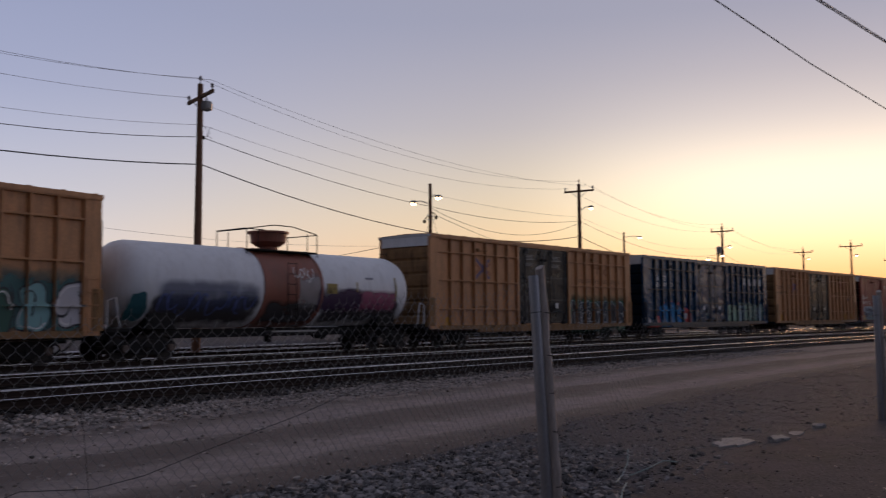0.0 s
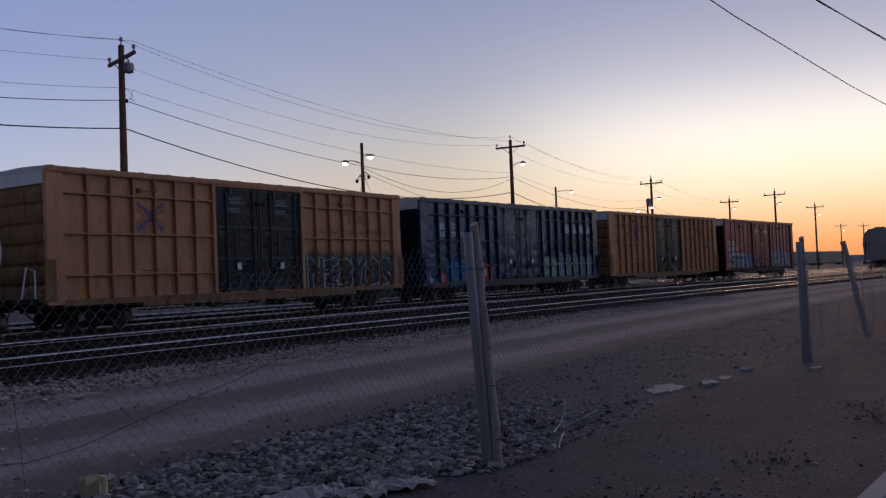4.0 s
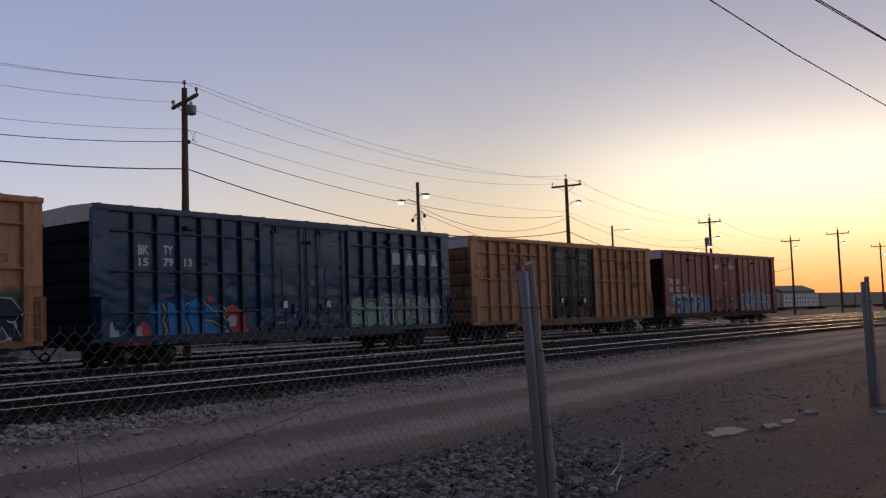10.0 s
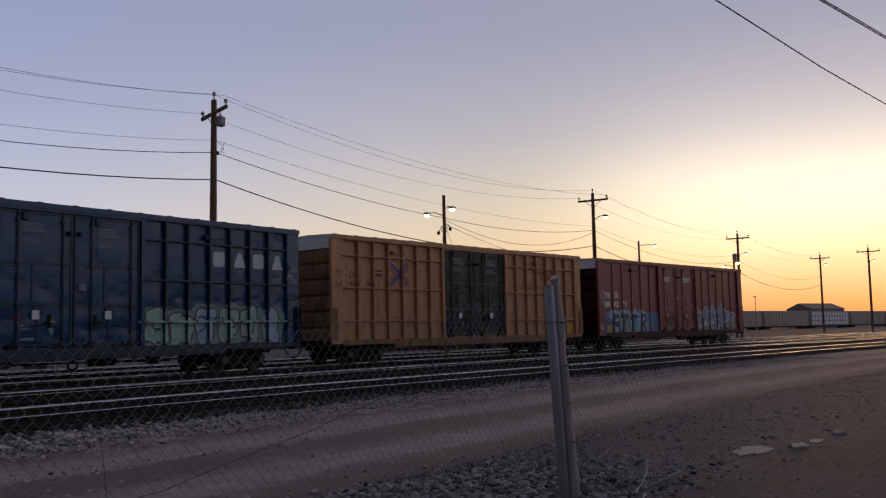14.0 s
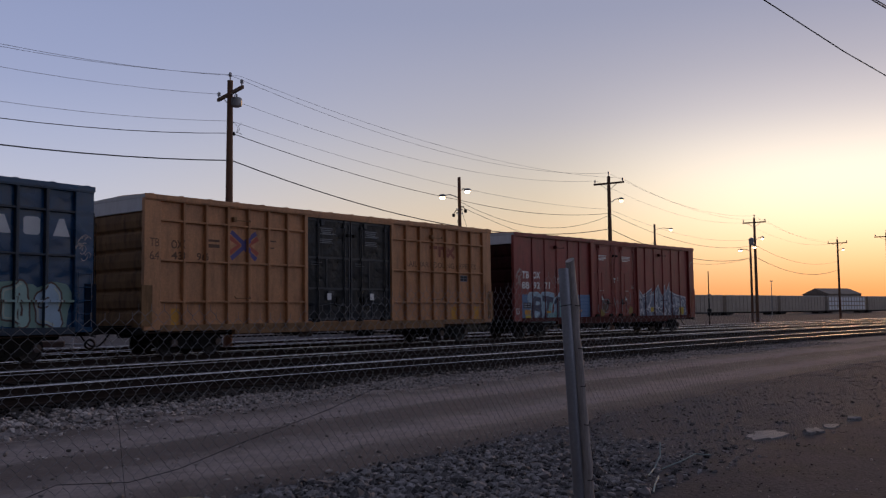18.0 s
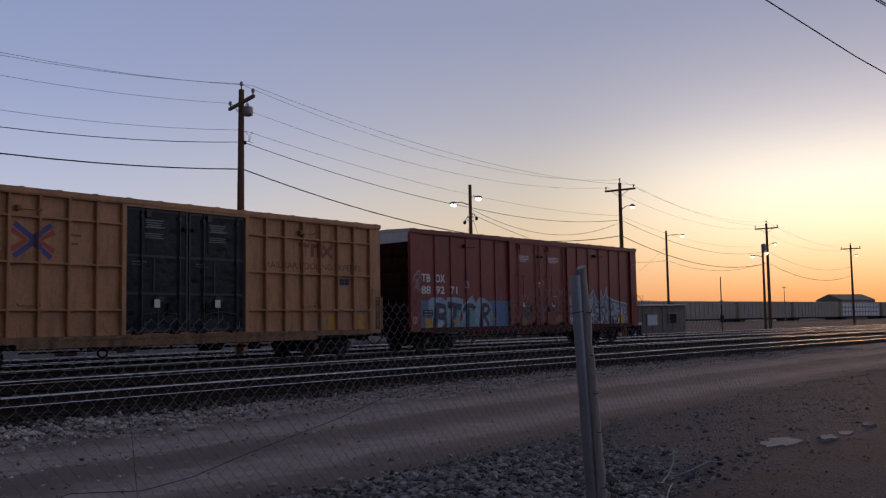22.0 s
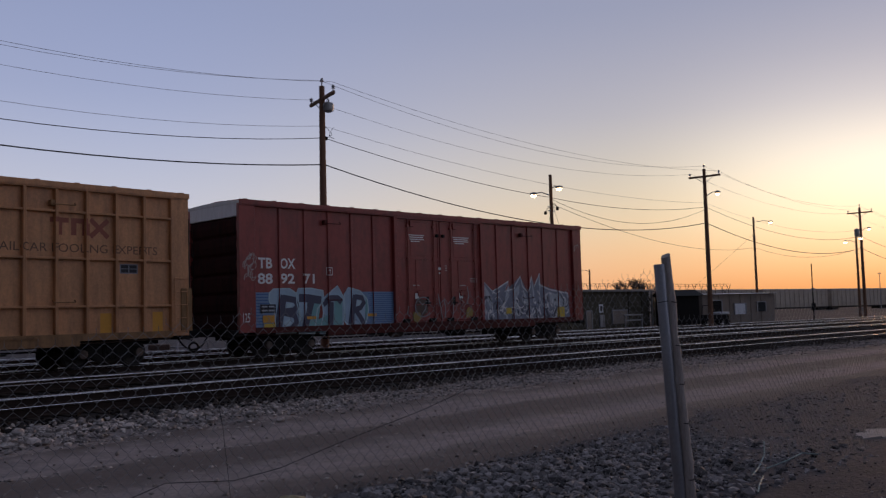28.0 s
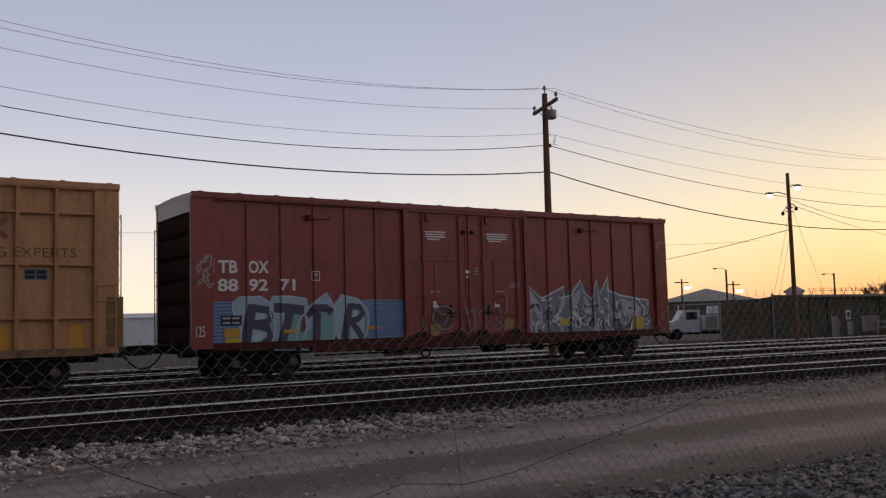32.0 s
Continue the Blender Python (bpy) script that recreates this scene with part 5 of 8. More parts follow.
paint_on("spray_paint", bm, CHROME, red_car, ribs_r)
rng = random.Random(27)
for colour, count, wide, lift in ((INK, 26, 0.07, 0.007), (PALE, 64, 0.065, 0.009), (SLATE, 18, 0.14, 0.0065), (CHROME, 24, 0.12, 0.008)):
    bm = bmesh.new()
    for k in range(count):
        x, z, r = 2.65 + 5.6 * (k + rng.random()) / count, rng.uniform(1.05, 1.95), rng.uniform(0.12, 0.34)
        a, turn = rng.uniform(0, 6.3), rng.choice((-1, 1)) * rng.uniform(1.2, 2.8)
        pts = [(x + 0.8 * r * math.cos(a + turn * j / 6), max(0.97, z + r * math.sin(a + turn * j / 6))) for j in range(7)]
        stroke(bm, pts, wide * rng.uniform(0.6, 1.3), FACE - lift, True)
    paint_on("spray_stroke", bm, colour, red_car, ribs_r)
bm = bmesh.new()
stroke(bm, [(x, z + 0.01) for x, z in spikes[1:-1]], 0.035, FACE - 0.0085)
paint_on("spray_outline", bm, PALE, red_car, ribs_r)
paint_on("spray_paint", bars([(4.0, 4.35, 1.25, 1.5), (7.55, 8.1, 1.05, 1.5)], FACE - 0.016), YELLOW, red_car, ribs_r)
DOOR = -(HALF_W - INSET) - 0.039
for xs in ((-1.67, -0.84), (0.77, 1.72)):
    w = xs[1] - xs[0]
    paint_on("notice_line", bars([(xs[0], xs[1], 4.36, 4.4), (xs[0] + 0.04 * w, xs[1] - 0.06 * w, 4.28, 4.32), (xs[0] + 0.04 * w, xs[1] - 0.02 * w, 4.2, 4.24), (xs[0] + 0.12 * w, xs[1] - 0.3 * w, 4.12, 4.16)], DOOR - 0.012), PALE, red_car)
paint_on("door_placard", bars([(-1.42, -1.22, 1.92, 2.14), (1.05, 1.26, 1.92, 2.14), (-0.12, 0.04, 3.05, 3.15), (-0.1, 0.0, 2.9, 2.96)], DOOR - 0.03), PALE, red_car)
rng = random.Random(4)
# loose pale scrawls low on the doors
bm = bmesh.new()
for pts in (
    [(-0.69, 1.38), (-0.83, 1.27), (-1.02, 1.22), (-1.21, 1.24), (-1.36, 1.34), (-1.46, 1.49), (-1.47, 1.66), (-1.40, 1.82), (-1.26, 1.93), (-1.07, 1.98), (-0.88, 1.96), (-0.73, 1.86), (-0.64, 1.71)],
    [(-1.28, 1.84), (-1.08, 1.68), (-0.85, 1.82), (-0.92, 1.52), (-1.09, 1.36)],
    [(-0.22, 2.10), (-0.14, 1.68), (0.15, 1.90), (0.34, 1.70), (0.69, 2.00), (0.63, 1.52), (0.59, 1.12)],
    [(-0.20, 2.04), (-0.07, 1.60), (-0.01, 1.14)],
    [(0.13, 1.84), (0.20, 1.52), (0.15, 1.18)],
    [(0.98, 1.92), (1.29, 1.76), (1.03, 1.52), (1.34, 1.30), (1.08, 1.14)],
    [(1.49, 2.40), (1.55, 2.08), (1.47, 1.68)],
    [(-1.81, 1.64), (-1.90, 1.36), (-1.71, 1.20)],
):
    stroke(bm, pts, 0.045, DOOR - 0.08)
paint_on("spray_scrawl", bm, flat("spray_ash", (0.24, 0.23, 0.24)), red_car)
bm = bmesh.new()
for cx, cz in ((-1.35, 1.22), (1.62, 1.35)):
    blob(bm, wobble(cx, cz, 0.2, 0.2, rng), DOOR - 0.04)
paint_on("spray_paint", bm, flat("spray_mustard", (0.3, 0.2, 0.05)), red_car)
bm = bmesh.new()
blob(bm, wobble(-1.08, 1.58, 0.34, 0.32, rng), DOOR - 0.035)
paint_on("spray_paint", bm, UMBER, red_car)
paint_on("notice_line", bars([(0.28, 0.42, 3.2 - 0.09 * k, 3.235 - 0.09 * k) for k in range(3)] + [(1.75, 2.15, 2.72 - 0.07 * k, 2.745 - 0.07 * k) for k in range(3)] + [(1.1, 1.5, 2.42, 2.46), (-1.5, -1.15, 2.42, 2.46)], DOOR - 0.003), flat("faint_stencil", (0.45, 0.36, 0.33)), red_car)
paint_on("stencil_box", bars([(-5.68, -5.4, 2.78, 2.8), (-5.68, -5.4, 3.04, 3.06), (-5.68, -5.66, 2.8, 3.04), (-5.42, -5.4, 2.8, 3.04), (-5.6, -5.48, 2.95, 2.98), (-5.55, -5.53, 2.85, 2.95)]), PALE, red_car, ribs_r)
bm = bmesh.new()
for _ in range(26):
    cx, cz, a = rng.uniform(-9.15, -8.78), rng.uniform(2.6, 3.4), rng.uniform(0, 6)
    stroke(bm, [(cx + 0.1 * math.cos(a + t), cz + 0.11 * math.sin(a + 1.3 * t)) for t in (0, 0.6, 1.2, 1.8, 2.4)], 0.025, -(HALF_W - 0.012) - 0.004)
for _ in range(5):
    cx, cz, a = rng.uniform(8.8, 9.1), rng.uniform(4.1, 4.5), rng.uniform(0, 6)
    stroke(bm, [(cx + 0.1 * math.cos(a + t), cz + 0.11 * math.sin(a + 1.3 * t)) for t in (0, 0.6, 1.2, 1.8)], 0.02, -(HALF_W - 0.012) - 0.004)
paint_on("spray_paint", bm, flat("scrawl_dust", (0.4, 0.33, 0.3)), red_car)

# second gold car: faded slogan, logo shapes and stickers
paint_on("lettering", fit_text("RAILCAR POOLING EXPERTS", 3.4, 8.37, 3.3, 3.54), GHOST, gold_two, ribs_g2, "faded brown slogan lettering")
bm = bars([(5.0, 5.55, 4.12, 4.26), (5.2, 5.36, 3.78, 4.12), (5.62, 5.78, 3.78, 4.12), (5.62, 6.05, 4.12, 4.26), (5.95, 6.1, 3.78, 4.12)])
stroke(bm, [(6.2, 4.26), (6.75, 3.76)], 0.14, FACE), stroke(bm, [(6.2, 3.76), (6.75, 4.26)], 0.14, FACE - 0.001)
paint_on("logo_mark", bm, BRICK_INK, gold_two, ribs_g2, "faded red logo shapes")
for body, x0, x1, z0, z1 in (("TB", -9.2, -8.85, 3.55, 3.82), ("64", -9.2, -8.85, 3.12, 3.4)):
    paint_on("lettering", fit_text(body, x0, x1, z0, z1, -(HALF_W - 0.012) - 0.004), GHOST, gold_two)
for body, x0, x1, z0, z1 in (("OX", -8.3, -7.85, 3.52, 3.8), ("43", -8.3, -7.85, 3.16, 3.42), ("96", -7.3, -6.9, 3.16, 3.42)):
    paint_on("lettering", fit_text(body, x0, x1, z0, z1, thick=0.02), GHOST, gold_two, ribs_g2)
paint_on("notice_line", bars([(-6.85, -6.35, 3.82, 3.9), (-6.85, -6.35, 3.62, 3.74), (-4.2, -3.8, 3.95, 4.0), (-4.2, -3.9, 3.7, 3.75)]), GHOST, gold_two, ribs_g2)
def crossed_logo(car, ribs, blue, red):
    bm = bmesh.new()
    for s in (-1, 1):
        stroke(bm, [(-5.3 + s * 0.56, 4.22), (-5.3 + s * 0.05, 3.86), (-5.3 + s * 0.05, 3.66), (-5.3 + s * 0.56, 3.28)], 0.16, FACE - 0.001)
    paint_on("logo_mark", bm, blue, car, ribs, "faded blue crossed logo bars")
    bm = bmesh.new()
    for s in (-1, 1):
        stroke(bm, [(-5.3 + s * 0.64, 4.03), (-5.3 + s * 0.2, 3.76), (-5.3 + s * 0.64, 3.46)], 0.17, FACE)
    paint_on("logo_mark", bm, red, car, ribs, "faded red logo bars")


crossed_logo(gold_two, ribs_g2, flat("logo_blue", (0.11, 0.095, 0.25)), flat("logo_red", (0.44, 0.1, 0.06)))
crossed_logo(gold_one, ribs_g, flat("worn_logo_blue", (0.16, 0.12, 0.2)), flat("worn_logo_red", (0.4, 0.15, 0.07)))
bm = bars([(5.0, 5.55, 4.12, 4.26), (5.2, 5.36, 3.78, 4.12), (5.62, 5.78, 3.78, 4.12), (5.62, 6.05, 4.12, 4.26)])
stroke(bm, [(6.2, 4.26), (6.75, 3.76)], 0.14, FACE), stroke(bm, [(6.2, 3.76), (6.75, 4.26)], 0.14, FACE - 0.001)
paint_on("logo_mark", bm, flat("ghost_logo", (0.33, 0.14, 0.06)), gold_one, ribs_g, "ghost of a red logo")
paint_on("sticker", bars([(7.12, 7.71, 2.73, 3.01)]), flat("sticker_grey", (0.2, 0.21, 0.24)), gold_two, ribs_g2)
paint_on("sticker", bars([(7.16, 7.4, 2.88, 2.98), (7.43, 7.67, 2.88, 2.98), (7.16, 7.4, 2.76, 2.86), (7.43, 7.67, 2.76, 2.86)], FACE - 0.003), INK, gold_two, ribs_g2)
paint_on("reflector_patch", bars([(6.5, 6.85, 1.0, 1.58), (8.2, 8.55, 1.0, 1.6), (-8.3, -8.0, 1.0, 1.55)]), ORANGE, gold_two, ribs_g2)
for car in (gold_one, gold_two, navy, gold_lead):
    for xs in ((-1.7, -0.9), (0.8, 1.6)):
        paint_on("notice_line", bars([(xs[0] + 0.05 + 0.04 * (k % 3), xs[1] - 0.05 - 0.05 * (k * 7 % 3), 4.6 - 0.075 * k, 4.635 - 0.075 * k) for k in range(4)] + [(xs[0] + 0.05, xs[1] - 0.05 - 0.06 * (k % 2), 4.18 - 0.065 * k, 4.208 - 0.065 * k) for k in range(3)], DOOR - 0.012), flat("notice_pale", (0.2, 0.21, 0.215)), car)
    paint_on("door_placard", bars([(-1.33, -1.11, 1.86, 2.12), (1.06, 1.28, 1.86, 2.12)], DOOR - 0.075), PALE, car)
    paint_on("notice_line", bars([(-2.1, -1.55, 3.28, 3.31), (-2.1, -1.7, 3.2, 3.22), (0.3, 0.7, 3.28, 3.31), (0.3, 0.8, 3.2, 3.22)], DOOR - 0.003), flat("notice_grey", (0.13, 0.14, 0.145)), car)
    for x0 in (-8.2, 6.2):
        if car is gold_one:
            paint_on("reflector_patch", bars([(x0, x0 + 0.3, 1.0, 1.4)]), ORANGE, car, ribs_g)

# navy car
for body, x0, x1, z0, z1 in (("BK", -7.7, -7.27, 3.68, 4.0), ("TY", -6.71, -6.3, 3.7, 4.02), ("15", -7.68, -7.3, 3.3, 3.58), ("79", -6.7, -6.3, 3.31, 3.59), ("13", -5.85, -5.5, 3.32, 3.6)):
    paint_on("lettering", fit_text(body, x0, x1, z0, z1, thick=0.035), PALE, navy, ribs_b, "white stencilled lettering")
paint_on("notice_line", bars([(-7.75, -7.35, 3.0 - 0.15 * k, 3.05 - 0.15 * k) for k in range(3)] + [(-6.7, -6.25, 3.0 - 0.15 * k, 3.05 - 0.15 * k) for k in range(3)]), flat("notice_grey", (0.22, 0.23, 0.24)), navy, ribs_b)
for k in range(4):
    x = 5.4 + 0.93 * k
    bm = bmesh.new()
    blob(bm, [(x, 3.74), (x + 0.07, 3.68), (x + 0.45, 3.68), (x + 0.52, 3.74), (x + 0.52, 4.14), (x + 0.45, 4.2), (x + 0.07, 4.2), (x, 4.14)] if k % 2 == 0 else [(x, 3.68), (x + 0.56, 3.68), (x + 0.36, 4.2), (x + 0.2, 4.2)], FACE)
    paint_on("logo_block", bm, flat("logo_white", (0.58, 0.58, 0.58)), navy, ribs_b, "worn white block logo shape")
rng = random.Random(9)
paint_on("spray_haze", bars([(-7.3, -3.2, 0.85, 2.3)], FACE - 0.002), haze("azure_overspray", (0.015, 0.09, 0.25)), navy, ribs_b)
# blue interlocked letters with black and yellow edges between red clouds
for k, pts in enumerate((
    [(-7.89, 0.87), (-7.78, 1.31), (-7.59, 1.46), (-7.36, 1.42), (-7.2, 1.16), (-7.2, 0.72), (-7.85, 0.72)],
    [(-9.01, 0.72), (-8.38, 0.79), (-7.85, 0.89), (-7.22, 0.81), (-7.17, 0.72), (-8.96, 0.72)],
    [(-6.85, 2.09), (-6.79, 2.28), (-6.64, 2.3), (-6.56, 2.09)],
    [(-5.72, 2.16), (-5.7, 2.38), (-5.48, 2.42), (-5.42, 2.2)],
    [(-4.9, 2.09), (-4.84, 2.3), (-4.67, 2.37), (-4.63, 2.09)],
    [(-4.11, 1.84), (-3.78, 2.01), (-3.49, 1.91), (-3.31, 1.59), (-2.97, 1.02), (-3.11, 0.87), (-3.65, 0.83), (-3.94, 1.39)],
)):
    bm = bmesh.new()
    blob(bm, pts, FACE - 0.0022 - 0.0002 * k)
    paint_on("spray_cloud", bm, SCARLET, navy, ribs_b)
bm = bmesh.new()
blob(bm, [(-7.46, 1.65), (-7.24, 2.09), (-6.81, 2.22), (-6.45, 2.22), (-6.14, 2.24), (-5.89, 2.39), (-5.48, 2.32), (-5.12, 2.24), (-4.38, 2.01), (-3.94, 1.55), (-4.05, 1.18), (-3.56, 0.74), (-3.69, 0.72), (-4.21, 0.72), (-7.01, 0.72), (-7.24, 1.16)], FACE - 0.0042)
paint_on("spray_outline", bm, flat("spray_midnight", (0.012, 0.07, 0.19)), navy, ribs_b)
for k, pts in enumerate((
    [(-7.41, 1.7), (-7.22, 2.02), (-6.91, 2.14), (-6.86, 1.35), (-6.77, 0.72), (-7.12, 0.72), (-7.17, 1.55)],
    [(-6.56, 2.14), (-6.28, 2.04), (-6.17, 1.53), (-6.14, 0.72), (-6.45, 0.72), (-6.5, 1.24)],
    [(-6.1, 2.17), (-5.91, 2.32), (-5.81, 1.93), (-5.86, 1.33), (-5.79, 0.72), (-6.04, 0.72), (-6.09, 1.23)],
    [(-5.72, 2.08), (-5.38, 2.24), (-5.19, 2.03), (-5.46, 1.79), (-5.15, 1.39), (-5.19, 0.78), (-5.48, 0.72), (-5.76, 0.72), (-5.42, 0.99), (-5.68, 1.51)],
    [(-5.11, 2.14), (-4.43, 1.91), (-4.08, 1.56), (-4.63, 1.57), (-4.84, 1.47), (-4.21, 1.08), (-3.65, 0.72), (-4.21, 0.72), (-5.06, 0.72), (-5.08, 1.31)],
)):
    bm = bmesh.new()
    blob(bm, pts, FACE - 0.0055 - 0.0003 * k)
    paint_on("spray_letter", bm, (AZURE, flat("spray_bright_blue", (0.03, 0.26, 0.58)))[k % 2], navy, ribs_b)
bm = bmesh.new()
for pts in (
    [(-6.79, 2.09), (-6.64, 1.82), (-6.77, 1.52), (-6.6, 1.18), (-6.73, 0.93), (-6.52, 0.72)],
    [(-5.87, 2.01), (-5.74, 2.12), (-5.64, 2.03)],
    [(-5.84, 1.48), (-5.72, 1.2), (-5.81, 0.9)],
    [(-5.17, 2.16), (-4.86, 1.99), (-4.54, 1.72), (-4.08, 1.48), (-3.89, 1.46)],
    [(-4.38, 2.01), (-4.06, 1.71)],
    [(-5.11, 1.5), (-4.65, 1.45), (-4.3, 1.25), (-3.78, 0.94), (-3.62, 0.79)],
    [(-4.08, 1.05), (-3.74, 0.74)],
):
    stroke(bm, pts, 0.13, FACE - 0.009)
paint_on("spray_stroke", bm, INK, navy, ribs_b)
bm = bmesh.new()
for pts in (
    [(-6.78, 2.08), (-6.63, 1.81), (-6.76, 1.51), (-6.59, 1.17), (-6.72, 0.92), (-6.51, 0.72)],
    [(-5.86, 2.0), (-5.73, 2.1), (-5.63, 2.02)],
    [(-5.83, 1.47), (-5.71, 1.19), (-5.8, 0.89)],
    [(-5.16, 2.15), (-4.85, 1.98), (-4.53, 1.71), (-4.07, 1.47), (-3.88, 1.45)],
    [(-4.37, 2.0), (-4.05, 1.7)],
    [(-5.1, 1.49), (-4.64, 1.44), (-4.29, 1.24), (-3.77, 0.93), (-3.61, 0.77)],
    [(-4.07, 1.04), (-3.72, 0.73)],
):
    stroke(bm, pts, 0.06, FACE - 0.0105)
paint_on("spray_stroke", bm, flat("spray_sand", (0.5, 0.4, 0.16)), navy, ribs_b)
bm = bmesh.new()
for pts in (
    [(-7.85, 1.24), (-7.62, 1.34), (-7.53, 0.87), (-7.84, 0.79)],
    [(-3.98, 1.54), (-3.74, 1.65), (-3.53, 1.56), (-3.6, 1.24), (-3.89, 1.22)],
    [(-8.82, 1.39), (-8.69, 1.53), (-8.61, 1.26), (-8.46, 1.22), (-8.42, 0.91), (-8.79, 0.87)],
):
    blob(bm, pts, FACE - 0.012)
paint_on("spray_paint", bm, flat("spray_white", (0.5, 0.48, 0.5)), navy, ribs_b)
# pale tags, stickers and stencils on the navy doors
bm = bmesh.new()
for cx, cz, rx, rz in ((-1.54, 1.62, 0.15, 0.07), (-1.42, 1.3, 0.24, 0.045), (0.32, 2.82, 0.13, 0.11), (0.23, 3.46, 0.06, 0.05), (0.92, 3.47, 0.06, 0.05)):
    blob(bm, wobble(cx, cz, rx, rz, rng, 14), DOOR - 0.012)
paint_on("spray_paint", bm, flat("sticker_grey", (0.33, 0.33, 0.34)), navy)
bm = bmesh.new()
blob(bm, wobble(-0.7, 1.68, 0.09, 0.24, rng, 14), DOOR - 0.012)
paint_on("spray_paint", bm, flat("spray_sage", (0.2, 0.3, 0.25)), navy)
bm = bmesh.new()
for cx in (-1.75, 0.72):
    blob(bm, wobble(cx, 1.9, 0.09, 0.09, rng, 12), DOOR - 0.012)
paint_on("spray_paint", bm, flat("spray_dull_red", (0.2, 0.05, 0.04)), navy)
piece(navy, ribs_b, 2.5, 8.6, 0.96, 2.3, 6, [LEAF, LEAF, ICE, LEAF, flat("spray_mint", (0.33, 0.47, 0.42)), ICE], UMBER, flat("spray_sage", (0.2, 0.3, 0.25)), flat("spray_cream", (0.55, 0.57, 0.45)), 41)
bm = bmesh.new()
for _ in range(12):
    cx, cz, a = rng.uniform(8.95, 9.3), rng.uniform(3.0, 3.7), rng.uniform(0, 6)
    stroke(bm, [(cx + 0.12 * math.cos(a + t), cz + 0.1 * math.sin(a + 1.3 * t)) for t in (0, 0.6, 1.2, 1.8, 2.4)], 0.025, -(HALF_W - 0.012) - 0.004)
paint_on("spray_paint", bm, flat("scrawl_dust", (0.4, 0.33, 0.3)), navy)

# first gold car: green haze and chrome letters; leading car the same way in teal
paint_on("spray_haze", bars([(2.1, 9.35, 0.3, 2.85)], FACE - 0.0015), haze("moss_overspray", (0.028, 0.14, 0.09), 0.95), gold_one, ribs_g)
letter_row(gold_one, ribs_g, 2.85, 8.75, 0.98, 2.25, [LETTERS[k] for k in "NEBKOR"], [flat("spray_umber_black", (0.035, 0.03, 0.03)), flat("spray_navy_black", (0.02, 0.03, 0.045))], flat("spray_pale", (0.55, 0.55, 0.56)), 0.004, 0.045)
piece(gold_one, ribs_g, 3.0, 8.7, 1.0, 1.75, 7, [UMBER, flat("spray_umber_black", (0.035, 0.03, 0.03))], INK, None, flat("spray_pale", (0.55, 0.55, 0.56)), 51)
paint_on("lettering", fit_text("RAILCAR POOLING EXPERTS", 3.4, 8.37, 3.3, 3.54), GHOST, gold_one, ribs_g, "faded brown slogan lettering")
paint_on("spray_haze", bars([(2.1, 9.3, 0.5, 3.1)], FACE - 0.0015), haze("teal_overspray", (0.05, 0.14, 0.14)), gold_lead, ribs_g)
piece(gold_lead, ribs_g, 3.0, 9.0, 0.95, 2.5, 5, [TEAL, flat("spray_white", (0.5, 0.48, 0.5)), MOSS], INK, None, PALE, 61)


# tank car: sprayed shapes wrapped round the shell
def wrapped(parts, radius, zc):
    for ob in parts:
        bm = bmesh.new()
        bm.from_mesh(ob.data)
        bmesh.ops.subdivide_edges(bm, edges=[e for e in bm.edges if e.calc_length() > 0.25], cuts=3)
        bmesh.ops.triangulate(bm, faces=bm.faces[:])
        for v in bm.verts:
            lift = FACE - v.co.y
            h = max(-radius * 0.98, min(radius * 0.98, v.co.z - zc))
            v.co.y = -math.sqrt(radius ** 2 - h * h) - 0.022 - lift
        bm.to_mesh(ob.data)
        bm.free()


before = set(tank.children)
bm = bmesh.new()
blob(bm, wobble(-6.9, 1.75, 0.35, 0.5, random.Random(3)), FACE - 0.002)
paint_on("spray_paint", bm, flat("spray_petrol", (0.02, 0.1, 0.12)), tank)
def scrawl(car, spots, w, material, lift=0.004):
    """Looping spray strokes: (x, z, size, first turn, turns)."""
    bm = bmesh.new()
    for x, z, r, a, turns in spots:
        n = max(5, int(turns * 5))
        stroke(bm, [(x + 0.35 * r * k / n + r * math.cos(a + turns * k / n) * 0.7, z + r * math.sin(a + 1.15 * turns * k / n)) for k in range(n + 1)], w, FACE - lift)
    paint_on("spray_scrawl", bm, material, car)


scrawl(tank, [(0.15, 3.15, 0.2, 2.0, 3.4), (0.42, 3.1, 0.16, 0.5, 5.6), (0.68, 3.18, 0.14, 1.5, 5.0), (0.9, 3.1, 0.2, 2.6, 4.6), (0.75, 2.92, 0.14, 3.2, 2.4)], 0.035, PALE)
scrawl(tank, [(-6.0 + 0.42 * k, 1.9 + 0.12 * math.sin(k * 2.3), 0.3, 1.7 * k, 3.6) for k in range(10)], 0.05, flat("spray_dusk", (0.1, 0.13, 0.3)))
scrawl(tank, [(1.9 + 0.5 * k, 1.85 + 0.1 * math.sin(k * 1.9), 0.22, 2.1 * k, 3.2) for k in range(8)], 0.045, flat("spray_plum", (0.06, 0.02, 0.06)))
paint_on("stencil_line", bars([(4.1, 4.6, 2.98, 3.06)], FACE - 0.003), flat("spray_stone", (0.24, 0.24, 0.28)), tank)
paint_on("reflector_patch", bars([(6.0, 6.1, 2.1, 3.1), (3.5, 3.58, 2.45, 2.85)], FACE - 0.003), flat("placard_ochre", (0.3, 0.22, 0.06)), tank)
paint_on("hazard_placard", bars([(1.75, 2.35, 2.35, 2.75)], FACE - 0.003), flat("placard_ochre", (0.3, 0.22, 0.06)), tank)
wrapped([o for o in tank.children if o not in before], 1.5, 2.55)


